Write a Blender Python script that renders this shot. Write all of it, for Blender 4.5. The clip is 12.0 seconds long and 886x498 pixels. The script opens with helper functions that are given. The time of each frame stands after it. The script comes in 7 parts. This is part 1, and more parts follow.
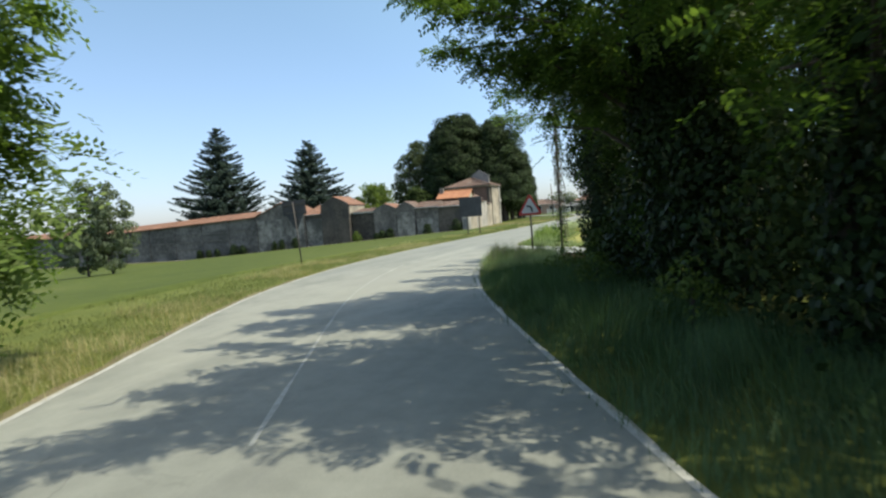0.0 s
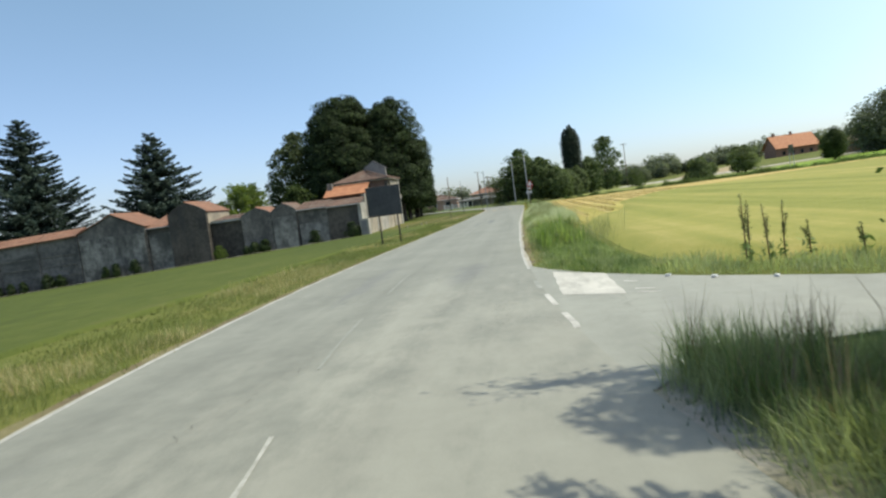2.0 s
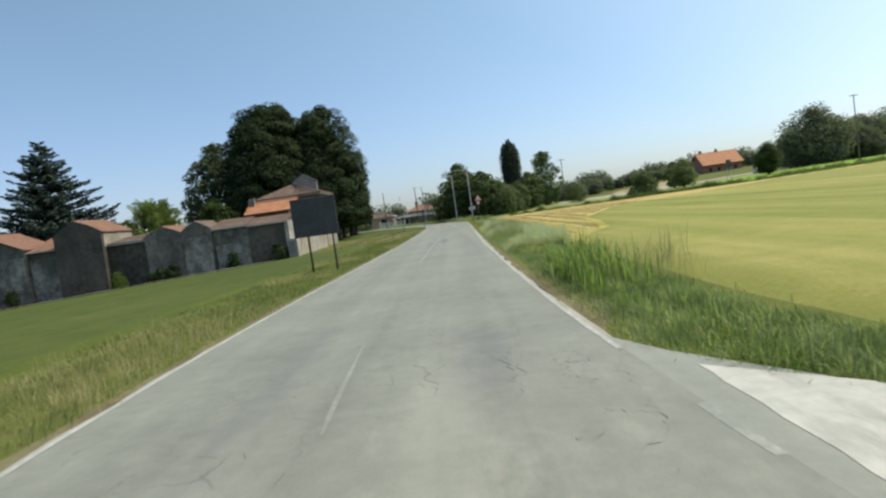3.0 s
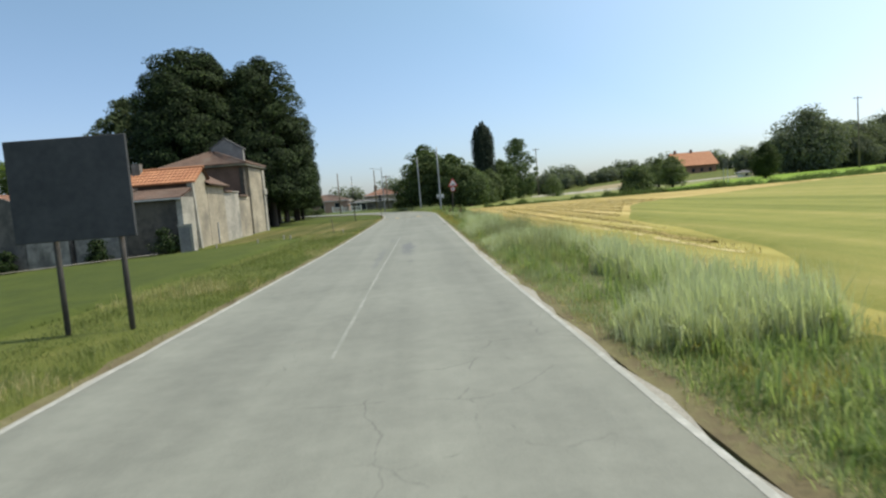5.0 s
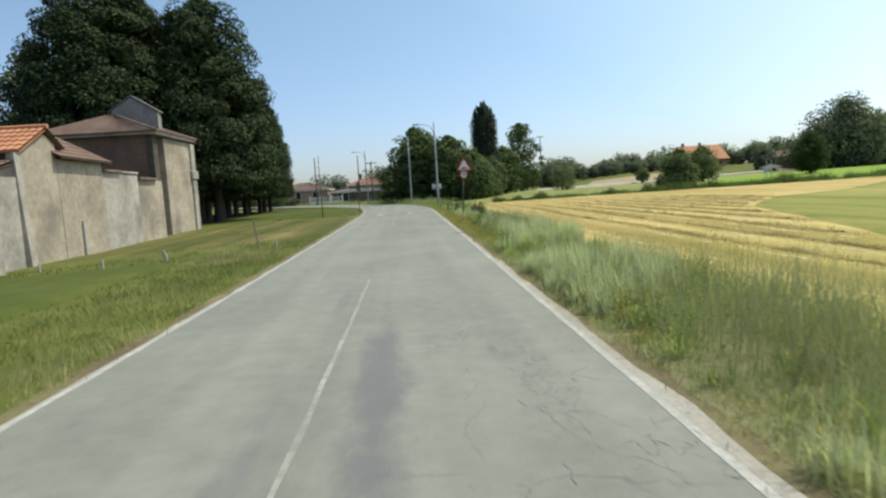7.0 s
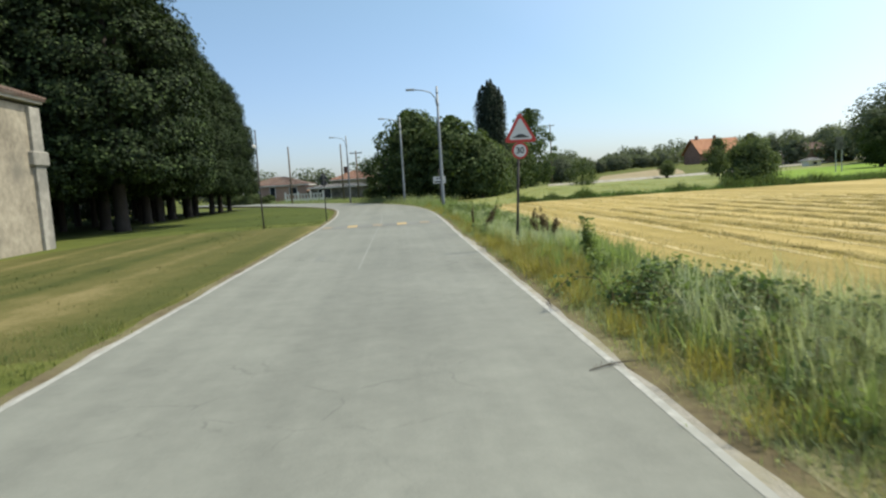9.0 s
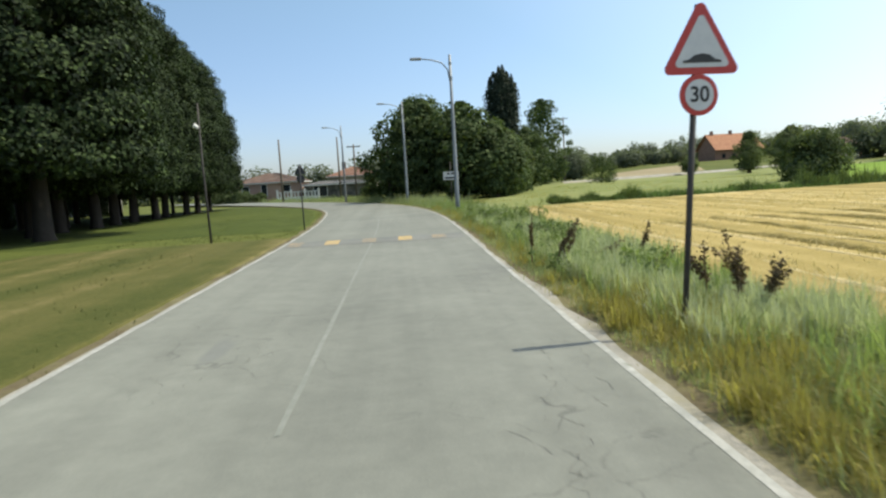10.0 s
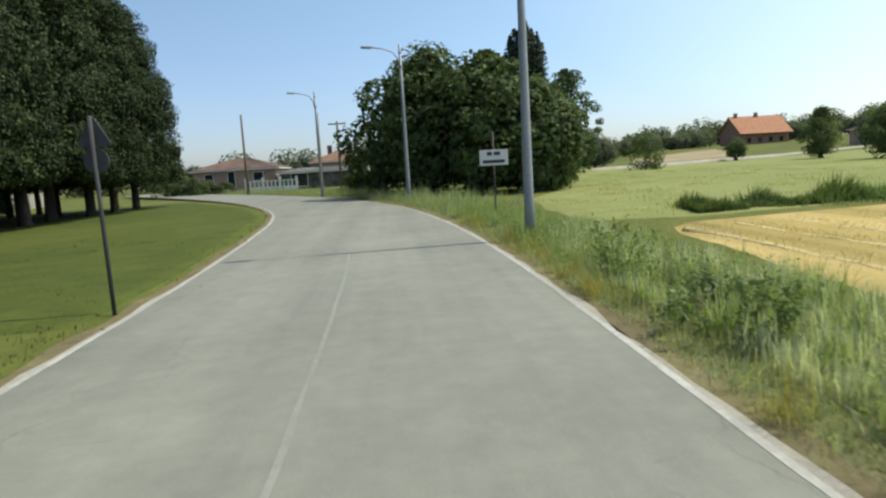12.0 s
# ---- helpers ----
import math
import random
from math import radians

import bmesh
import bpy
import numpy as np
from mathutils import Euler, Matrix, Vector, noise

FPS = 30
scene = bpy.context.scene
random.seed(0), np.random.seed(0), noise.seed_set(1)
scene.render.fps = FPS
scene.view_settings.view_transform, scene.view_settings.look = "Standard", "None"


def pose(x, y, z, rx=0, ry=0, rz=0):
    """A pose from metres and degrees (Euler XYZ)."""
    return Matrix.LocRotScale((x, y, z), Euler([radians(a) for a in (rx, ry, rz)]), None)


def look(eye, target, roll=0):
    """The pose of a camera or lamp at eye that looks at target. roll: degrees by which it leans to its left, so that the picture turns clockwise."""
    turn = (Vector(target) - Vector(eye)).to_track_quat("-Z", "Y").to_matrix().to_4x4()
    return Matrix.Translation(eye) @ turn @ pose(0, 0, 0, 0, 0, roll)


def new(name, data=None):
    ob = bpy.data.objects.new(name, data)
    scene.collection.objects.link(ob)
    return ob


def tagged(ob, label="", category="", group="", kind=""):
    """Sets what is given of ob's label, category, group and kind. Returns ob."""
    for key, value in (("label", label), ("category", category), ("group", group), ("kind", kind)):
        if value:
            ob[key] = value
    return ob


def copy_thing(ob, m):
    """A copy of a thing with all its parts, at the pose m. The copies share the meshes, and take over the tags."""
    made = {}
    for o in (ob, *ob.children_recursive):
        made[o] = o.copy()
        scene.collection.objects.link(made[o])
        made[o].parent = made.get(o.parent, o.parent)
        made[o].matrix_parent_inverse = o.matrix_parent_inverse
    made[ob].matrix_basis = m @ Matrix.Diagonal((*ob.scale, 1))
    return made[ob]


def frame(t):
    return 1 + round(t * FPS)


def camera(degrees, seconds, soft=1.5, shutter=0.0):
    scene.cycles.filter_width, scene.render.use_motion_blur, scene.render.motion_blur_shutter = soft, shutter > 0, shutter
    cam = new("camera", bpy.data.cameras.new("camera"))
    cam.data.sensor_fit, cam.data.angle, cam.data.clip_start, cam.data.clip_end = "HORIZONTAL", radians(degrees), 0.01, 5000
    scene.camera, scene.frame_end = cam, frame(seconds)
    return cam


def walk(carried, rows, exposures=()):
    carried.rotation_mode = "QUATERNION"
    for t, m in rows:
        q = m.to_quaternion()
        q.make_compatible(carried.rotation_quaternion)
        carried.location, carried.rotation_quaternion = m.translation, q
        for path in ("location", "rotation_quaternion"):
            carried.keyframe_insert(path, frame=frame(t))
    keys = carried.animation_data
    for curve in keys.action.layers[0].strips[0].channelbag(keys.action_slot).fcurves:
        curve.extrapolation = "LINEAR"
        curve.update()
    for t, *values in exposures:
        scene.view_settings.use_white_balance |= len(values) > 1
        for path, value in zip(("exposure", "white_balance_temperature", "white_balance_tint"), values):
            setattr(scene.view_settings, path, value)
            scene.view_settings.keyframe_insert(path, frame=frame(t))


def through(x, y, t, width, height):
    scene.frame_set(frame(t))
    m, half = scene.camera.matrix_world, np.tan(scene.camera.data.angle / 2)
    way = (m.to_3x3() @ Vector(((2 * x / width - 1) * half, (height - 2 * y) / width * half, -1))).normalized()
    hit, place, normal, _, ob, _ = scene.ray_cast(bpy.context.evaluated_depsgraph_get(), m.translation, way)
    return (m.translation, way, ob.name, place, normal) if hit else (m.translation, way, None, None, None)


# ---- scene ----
# ======== camera and walk ========
cam = camera(71.0, 12.0, soft=2.3, shutter=0.12)
# seconds, x, y, z, yaw, pitch, roll
ROWS = [
    (0.0, 0.001, 0.036, 1.650, 17.73, -3.01, 4.24),
    (0.5, -1.838, 4.199, 1.601, 14.93, -4.00, 5.33),
    (1.0, -3.531, 8.310, 1.626, 13.45, -3.23, 5.94),
    (1.5, -4.878, 12.474, 1.588, 10.74, -4.28, 6.40),
    (2.0, -6.191, 16.489, 1.616, 6.93, -4.03, 7.53),
    (2.5, -7.076, 20.022, 1.610, 3.52, -4.32, 7.75),
    (3.0, -7.703, 23.579, 1.640, 0.72, -3.24, 7.93),
    (3.5, -8.017, 27.336, 1.645, -1.43, -3.83, 7.69),
    (5.5, -8.038, 43.403, 1.668, -3.08, -5.09, 4.15),
    (6.0, -8.006, 47.614, 1.659, -3.50, -5.56, 4.14),
    (6.5, -8.000, 51.913, 1.664, -3.81, -5.64, 3.82),
    (7.0, -8.014, 56.188, 1.648, -3.90, -5.59, 3.51),
    (9.0, -7.730, 73.440, 1.628, -4.57, -6.04, 3.38),
    (9.5, -7.711, 77.731, 1.631, -4.48, -6.16, 3.25),
    (10.0, -7.652, 81.983, 1.614, -4.38, -6.28, 3.32),
    (10.5, -7.683, 86.443, 1.675, -4.57, -6.08, 4.22),
    (11.0, -7.688, 90.808, 1.640, -4.99, -6.37, 4.10),
    (11.5, -7.734, 95.007, 1.614, -5.03, -6.73, 4.09),
    (12.0, -7.625, 99.102, 1.678, -4.81, -7.52, 3.30),
]
EXPOSURE, KELVIN, TINT = 0.52, 7300, 3
walk(cam, [(t, pose(x, y, z, 90 + pitch, roll, yaw)) for t, x, y, z, yaw, pitch, roll in ROWS],
     exposures=[(t, EXPOSURE + e, KELVIN, TINT) for t, e in ((0.0, 0.4), (0.5, 0.42), (1.0, 0.3), (1.6, 0.14), (2.0, 0.14), (2.6, -0.02), (3.2, -0.06), (6.0, 0.0), (9.0, 0.02), (10.5, 0.06), (12.0, 0.0))])

# ======== world, sun ========
SUN_WAY = Vector((0.52, 0.045, 0.85)).normalized()      # towards the sun
world = bpy.data.worlds.new("world")
scene.world = world
world.use_nodes = True
wn = world.node_tree
sky = wn.nodes.new("ShaderNodeTexSky")
sky.sky_type = "NISHITA"
sky.sun_disc = False
sky.sun_elevation = math.asin(SUN_WAY.z)
sky.sun_rotation = math.atan2(SUN_WAY.x, SUN_WAY.y)
sky.altitude = 250
sky.air_density = 1.0
sky.dust_density = 1.2
sky.ozone_density = 2.0
# pale blue summer haze low in the sky, the same all round
geo = wn.nodes.new("ShaderNodeTexCoord")
sep = wn.nodes.new("ShaderNodeSeparateXYZ")
wn.links.new(geo.outputs["Generated"], sep.inputs[0])
low = wn.nodes.new("ShaderNodeMapRange")
low.interpolation_type = "SMOOTHSTEP"
for k, v in (("From Min", 0.45), ("From Max", -0.02), ("To Min", 0.0), ("To Max", 1.0)):
    low.inputs[k].default_value = v
wn.links.new(sep.outputs["Z"], low.inputs["Value"])
haze = wn.nodes.new("ShaderNodeMixRGB")
haze.blend_type = "MULTIPLY"
haze.inputs[2].default_value = (0.875, 0.825, 1.06, 1)
wn.links.new(low.outputs[0], haze.inputs[0])
fade = wn.nodes.new("ShaderNodeHueSaturation")
fade.inputs["Saturation"].default_value = 0.93
wn.links.new(sky.outputs[0], fade.inputs["Color"])
wn.links.new(fade.outputs[0], haze.inputs[1])
# the wide bright veil that summer haze spreads round the sun
toward = wn.nodes.new("ShaderNodeVectorMath")
toward.operation = "DOT_PRODUCT"
toward.inputs[1].default_value = SUN_WAY
wn.links.new(geo.outputs["Generated"], toward.inputs[0])
half = wn.nodes.new("ShaderNodeMapRange")
half.inputs["From Min"].default_value = -1.0
wn.links.new(toward.outputs["Value"], half.inputs["Value"])
veil = wn.nodes.new("ShaderNodeValToRGB")
VEIL = [(0.35, (0.79, 0.88, 0.93)), (0.525, (0.81, 0.94, 0.99)), (0.665, (0.945, 1.09, 1.1)), (0.805, (1.48, 1.45, 1.38)), (1.0, (1.6, 1.5, 1.4))]
veil.color_ramp.elements[0].position, veil.color_ramp.elements[1].position = VEIL[0][0], VEIL[-1][0]
for place, tone in VEIL[1:-1]:
    veil.color_ramp.elements.new(place)
for stop, (place, tone) in zip(veil.color_ramp.elements, VEIL):
    stop.color = (*(v * 0.4 for v in tone), 1)
wn.links.new(half.outputs[0], veil.inputs[0])
veiled = wn.nodes.new("ShaderNodeMixRGB")
veiled.blend_type = "MULTIPLY"
veiled.inputs[0].default_value = 1.0
wn.links.new(haze.outputs[0], veiled.inputs[1])
wn.links.new(veil.outputs[0], veiled.inputs[2])
wn.links.new(veiled.outputs[0], wn.nodes["Background"].inputs[0])
wn.nodes["Background"].inputs[1].default_value = 0.125 / 0.4
sun_data = bpy.data.lights.new("sun", "SUN")
sun_data.energy, sun_data.angle, sun_data.color = 3.0, radians(0.53), (1.0, 0.955, 0.88)
sun = new("sun", sun_data)
sun.matrix_world = look(SUN_WAY * 200, (0, 0, 0))


# ======== materials ========


def nodes_of(name):
    m = bpy.data.materials.new(name)
    m.use_nodes = True
    return m, m.node_tree.nodes, m.node_tree.links, m.node_tree.nodes["Principled BSDF"]


def noise_node(n, l, scale, detail=4.0, rough=0.55, vec=None, stretch=None):
    if vec is None:
        vec = n.new("ShaderNodeTexCoord").outputs["Object"]
    if stretch:
        mp = n.new("ShaderNodeMapping")
        mp.inputs["Scale"].default_value = stretch
        l.new(vec, mp.inputs["Vector"])
        vec = mp.outputs[0]
    t = n.new("ShaderNodeTexNoise")
    t.inputs["Scale"].default_value, t.inputs["Detail"].default_value, t.inputs["Roughness"].default_value = scale, detail, rough
    l.new(vec, t.inputs["Vector"])
    return t.outputs["Fac"]


def ramp(n, l, fac, stops):
    r = n.new("ShaderNodeValToRGB")
    r.color_ramp.elements[0].position, r.color_ramp.elements[1].position = stops[0][0], stops[-1][0]
    r.color_ramp.elements[0].color, r.color_ramp.elements[1].color = (*stops[0][1], 1), (*stops[-1][1], 1)
    for p, c in stops[1:-1]:
        e = r.color_ramp.elements.new(p)
        e.color = (*c, 1)
    l.new(fac, r.inputs[0])
    return r.outputs[0]


def mix(n, l, fac, a, b, blend="MIX"):
    x = n.new("ShaderNodeMixRGB")
    x.blend_type = blend
    for s, v in ((x.inputs[0], fac), (x.inputs[1], a), (x.inputs[2], b)):
        if hasattr(v, "links"):
            l.new(v, s)
        else:
            s.default_value = v if not isinstance(v, tuple) else (*v, 1)
    return x.outputs[0]


def maths(n, l, op, a, b=None):
    x = n.new("ShaderNodeMath")
    x.operation = op
    for s, v in ((x.inputs[0], a), (x.inputs[1], b)):
        if v is None:
            continue
        if hasattr(v, "links"):
            l.new(v, s)
        else:
            s.default_value = v
    return x.outputs[0]


def bump(n, l, bsdf, height, strength=0.3, distance=0.02):
    b = n.new("ShaderNodeBump")
    b.inputs["Strength"].default_value, b.inputs["Distance"].default_value = strength, distance
    l.new(height, b.inputs["Height"])
    l.new(b.outputs[0], bsdf.inputs["Normal"])


def surface(name, dark, light, fine=12.0, coarse=0.6, rough=0.85, relief=0.3, metal=0.0, stain=None, stretch=None, spread=0.25):
    """A plain weathered surface: fine grain, broad patches, optional stains."""
    m, n, l, b = nodes_of(name)
    f, c = noise_node(n, l, fine, 6, 0.65), noise_node(n, l, coarse, 3, 0.5, stretch=stretch)
    both = maths(n, l, "ADD", maths(n, l, "MULTIPLY", f, 0.5), maths(n, l, "MULTIPLY", c, 0.5))
    col = ramp(n, l, both, [(0.5 - spread / 1.6, dark), (0.5 + spread / 1.6, light)])
    if stain:
        s = noise_node(n, l, stain[1], 5, 0.6, stretch=stain[2] if len(stain) > 2 else None)
        col = mix(n, l, ramp(n, l, s, [(0.5, (0, 0, 0)), (0.68, (1, 1, 1))]), col, stain[0])
    l.new(col, b.inputs["Base Color"])
    b.inputs["Roughness"].default_value, b.inputs["Metallic"].default_value = rough, metal
    if relief:
        bump(n, l, b, f, relief)
    return m


def foliage(name, dark, light, through=0.3, rough=0.55, patch=0.25, tone=0.6):
    """Leaves: a colour of its own for each leaf, broad patches of tone, and light through the blade."""
    m, n, l, b = nodes_of(name)
    geo = n.new("ShaderNodeNewGeometry")
    col = ramp(n, l, geo.outputs["Random Per Island"], [(0.0, dark), (0.75, tuple((a + c) / 2 for a, c in zip(dark, light))), (1.0, light)])
    c = noise_node(n, l, patch, 3, 0.6)
    col = mix(n, l, tone, col, ramp(n, l, c, [(0.3, (0.45, 0.45, 0.45)), (0.7, (1.0, 1.0, 0.9))]), "MULTIPLY")
    info = n.new("ShaderNodeObjectInfo")
    col = mix(n, l, 0.5, col, ramp(n, l, info.outputs["Random"], [(0.0, (0.75, 0.8, 0.7)), (1.0, (1, 1, 1))]), "MULTIPLY")
    l.new(col, b.inputs["Base Color"])
    b.inputs["Roughness"].default_value = rough
    b.inputs["Specular IOR Level"].default_value = 0.2
    t = n.new("ShaderNodeBsdfTranslucent")
    l.new(mix(n, l, 1.0, col, (0.92, 1.0, 0.5), "MULTIPLY"), t.inputs[0])
    s = n.new("ShaderNodeMixShader")
    s.inputs[0].default_value = through
    l.new(b.outputs[0], s.inputs[1])
    l.new(t.outputs[0], s.inputs[2])
    l.new(s.outputs[0], n["Material Output"].inputs[0])
    return m


def asphalt_material(name, dark, light, stains=(), bleached=()):
    m, n, l, b = nodes_of(name)
    fine = noise_node(n, l, 45.0, 8, 0.75)
    broad = noise_node(n, l, 0.45, 5, 0.6)
    streak = noise_node(n, l, 1.0, 4, 0.6, stretch=(1.3, 0.03, 1.0))
    mott = noise_node(n, l, 3.2, 6, 0.7)
    fine2 = maths(n, l, "ADD", maths(n, l, "MULTIPLY", fine, 0.5), maths(n, l, "MULTIPLY", mott, 0.5))
    v = maths(n, l, "ADD", maths(n, l, "MULTIPLY", fine2, 0.48), maths(n, l, "ADD", maths(n, l, "MULTIPLY", broad, 0.26), maths(n, l, "MULTIPLY", streak, 0.26)))
    col = ramp(n, l, v, [(0.34, dark), (0.5, tuple((a + c) / 2 for a, c in zip(dark, light))), (0.66, light)])
    # cracks: thin lines between large cells, only in some places
    tc = n.new("ShaderNodeTexCoord").outputs["Object"]
    warp = n.new("ShaderNodeTexNoise")
    warp.inputs["Scale"].default_value, warp.inputs["Detail"].default_value = 1.3, 5
    l.new(tc, warp.inputs["Vector"])
    moved = mix(n, l, 0.55, tc, warp.outputs["Color"], "ADD")
    vor = n.new("ShaderNodeTexVoronoi")
    vor.feature = "DISTANCE_TO_EDGE"
    vor.inputs["Scale"].default_value = 1.1
    l.new(moved, vor.inputs["Vector"])
    thin = ramp(n, l, vor.outputs["Distance"], [(0.002, (1, 1, 1)), (0.014, (0, 0, 0))])
    where = ramp(n, l, noise_node(n, l, 0.22, 3), [(0.5, (0, 0, 0)), (0.62, (1, 1, 1))])
    thin = mix(n, l, 1.0, thin, ramp(n, l, noise_node(n, l, 2.2, 5, 0.7), [(0.45, (0, 0, 0)), (0.56, (1, 1, 1))]), "MULTIPLY")
    crack = mix(n, l, 1.0, thin, where, "MULTIPLY")
    col = mix(n, l, maths(n, l, "MULTIPLY", crack, 0.45), col, (0.05, 0.05, 0.045))
    # oily and repaired stains
    oil = ramp(n, l, noise_node(n, l, 0.3, 6, 0.65, stretch=(1.0, 0.35, 1.0)), [(0.6, (0, 0, 0)), (0.72, (1, 1, 1))])
    col = mix(n, l, maths(n, l, "MULTIPLY", oil, 0.3), col, (0.1, 0.1, 0.105))
    # single tar and tyre stains: x, y, half width, half length, strength
    tar, worn = (0.095, 0.1, 0.114), (0.33, 0.33, 0.28)
    for (sx, sy, rx, ry, power), tint in [(s, tar) for s in stains] + [(s, worn) for s in bleached]:
        mp = n.new("ShaderNodeMapping")
        mp.inputs["Location"].default_value, mp.inputs["Scale"].default_value = (-sx / rx, -sy / ry, 0), (1 / rx, 1 / ry, 0)
        l.new(tc, mp.inputs["Vector"])
        ln = n.new("ShaderNodeVectorMath")
        ln.operation = "LENGTH"
        l.new(mp.outputs[0], ln.inputs[0])
        d = maths(n, l, "ADD", ln.outputs["Value"], maths(n, l, "MULTIPLY", noise_node(n, l, 1.6, 6, 0.7, stretch=(1, 0.4, 1)), 1.1))
        col = mix(n, l, maths(n, l, "MULTIPLY", ramp(n, l, d, [(0.75, (1, 1, 1)), (1.5, (0, 0, 0))]), power), col, tint)
    l.new(col, b.inputs["Base Color"])
    b.inputs["Roughness"].default_value = 0.82
    bump(n, l, b, fine, 0.35, 0.008)
    return m


def worn_paint(name, paint, under, cover=0.5):
    m, n, l, b = nodes_of(name)
    w = noise_node(n, l, 7.0, 8, 0.75)
    w2 = noise_node(n, l, 0.8, 4, 0.6)
    v = maths(n, l, "ADD", maths(n, l, "MULTIPLY", w, 0.6), maths(n, l, "MULTIPLY", w2, 0.4))
    col = ramp(n, l, v, [(cover - 0.09, paint), (cover + 0.09, under)])
    l.new(col, b.inputs["Base Color"])
    b.inputs["Roughness"].default_value = 0.75
    bump(n, l, b, w, 0.2, 0.004)
    return m


def field_material(name, tones, row=None, coarse=0.12, fine=9.0, relief=0.6, weedy=None):
    """Ground cover in several tones; row: (metres between rows along x, strength)."""
    m, n, l, b = nodes_of(name)
    c, f = noise_node(n, l, coarse, 5, 0.6), noise_node(n, l, fine, 6, 0.7)
    mid = noise_node(n, l, 1.1, 4, 0.6)
    v = maths(n, l, "ADD", maths(n, l, "MULTIPLY", c, 0.4), maths(n, l, "ADD", maths(n, l, "MULTIPLY", f, 0.3), maths(n, l, "MULTIPLY", mid, 0.3)))
    if row:
        r = noise_node(n, l, 1.0, 3, 0.55, stretch=(1.0 / row[0], 0.02, 1.0))
        v = maths(n, l, "ADD", maths(n, l, "MULTIPLY", v, 1.0 - row[1]), maths(n, l, "MULTIPLY", r, row[1]))
    k = len(tones) - 1
    col = ramp(n, l, v, [(0.36 + 0.28 * i / k, t) for i, t in enumerate(tones)])
    if weedy:
        # greener where young weeds come up through it, before a given distance along the road
        xyz = n.new("ShaderNodeSeparateXYZ")
        l.new(n.new("ShaderNodeTexCoord").outputs["Object"], xyz.inputs[0])
        far = maths(n, l, "MULTIPLY", maths(n, l, "SUBTRACT", xyz.outputs["Y"], weedy[0]), 1.0 / (weedy[1] - weedy[0]))
        far = maths(n, l, "ADD", far, maths(n, l, "MULTIPLY", maths(n, l, "SUBTRACT", c, 0.5), 1.6))
        col = mix(n, l, ramp(n, l, far, [(0.2, (0.75, 0.75, 0.75)), (0.8, (0.0, 0.0, 0.0))]), col, mix(n, l, 1.0, col, weedy[2], "MULTIPLY"))
    l.new(col, b.inputs["Base Color"])
    b.inputs["Roughness"].default_value = 0.95
    b.inputs["Specular IOR Level"].default_value = 0.15
    bump(n, l, b, f, relief, 0.05)
    return m


ASPHALT = asphalt_material("asphalt", (0.118, 0.124, 0.106), (0.25, 0.26, 0.223), [(-8.32, 61.0, 0.68, 7.0, 0.62), (-8.2, 56.3, 0.3, 0.8, 0.4), (-7.2, 62.3, 0.16, 0.6, 0.5), (-9.15, 58.0, 0.3, 9.0, 0.35), (-9.0, 66.0, 0.25, 3.0, 0.3), (-7.6, 30.5, 1.1, 5.0, 0.3), (-9.9, 31.0, 0.7, 8.0, 0.3), (-9.6, 88.5, 0.3, 1.2, 0.3), (-10.2, 19.0, 0.8, 5.0, 0.25)],
                           [(-6.0, 16.0, 9.0, 28.0, 0.34), (-8.0, 26.0, 1.2, 12.0, 0.25)])
ASPHALT_OLD = asphalt_material("side_asphalt", (0.165, 0.173, 0.15), (0.29, 0.303, 0.265))
ASPHALT_DARK = surface("patch_asphalt", (0.125, 0.13, 0.118), (0.21, 0.215, 0.195), 40, 0.8, 0.8, 0.3)
CONCRETE = surface("concrete_patch", (0.33, 0.33, 0.3), (0.48, 0.475, 0.43), 7, 0.9, 0.85, 0.3, stain=((0.29, 0.29, 0.26), 1.2, (2.5, 0.6, 1)))
LINE = worn_paint("line_paint", (0.5, 0.5, 0.465), (0.3, 0.305, 0.275), 0.43)
LINE_PALE = worn_paint("pale_line_paint", (0.34, 0.345, 0.312), (0.2, 0.212, 0.185), 0.46)
LINE_FAINT = worn_paint("faint_line_paint", (0.255, 0.265, 0.238), (0.19, 0.203, 0.176), 0.46)
LINE_WORN = worn_paint("worn_line_paint", (0.47, 0.465, 0.43), (0.27, 0.27, 0.245), 0.5)
LINE_THIN = worn_paint("thin_line_paint", (0.41, 0.41, 0.375), (0.25, 0.258, 0.226), 0.46)
YELLOW = worn_paint("yellow_paint", (0.53, 0.37, 0.13), (0.34, 0.27, 0.16), 0.5)
YELLOW_WORN = worn_paint("worn_yellow_paint", (0.4, 0.29, 0.14), (0.2, 0.185, 0.15), 0.44)
GRAVEL = surface("gravel", (0.22, 0.21, 0.18), (0.39, 0.373, 0.327), 28, 0.7, 0.95, 0.8, stain=((0.26, 0.24, 0.16), 0.9))
VERGE_SOIL = field_material("verge_soil", [(0.085, 0.07, 0.042), (0.135, 0.112, 0.066), (0.16, 0.148, 0.075), (0.24, 0.205, 0.135)], coarse=0.5)
VERGE_TURF = field_material("verge_turf", [(0.085, 0.095, 0.045), (0.135, 0.14, 0.068), (0.165, 0.165, 0.085), (0.24, 0.215, 0.135)], coarse=0.4)
GRASS_GROUND = field_material("meadow", [(0.06, 0.072, 0.018), (0.085, 0.105, 0.024), (0.11, 0.125, 0.03), (0.17, 0.155, 0.06)])
LAWN = field_material("lawn", [(0.038, 0.053, 0.013), (0.055, 0.075, 0.017), (0.074, 0.095, 0.02), (0.105, 0.108, 0.038)], coarse=0.08)
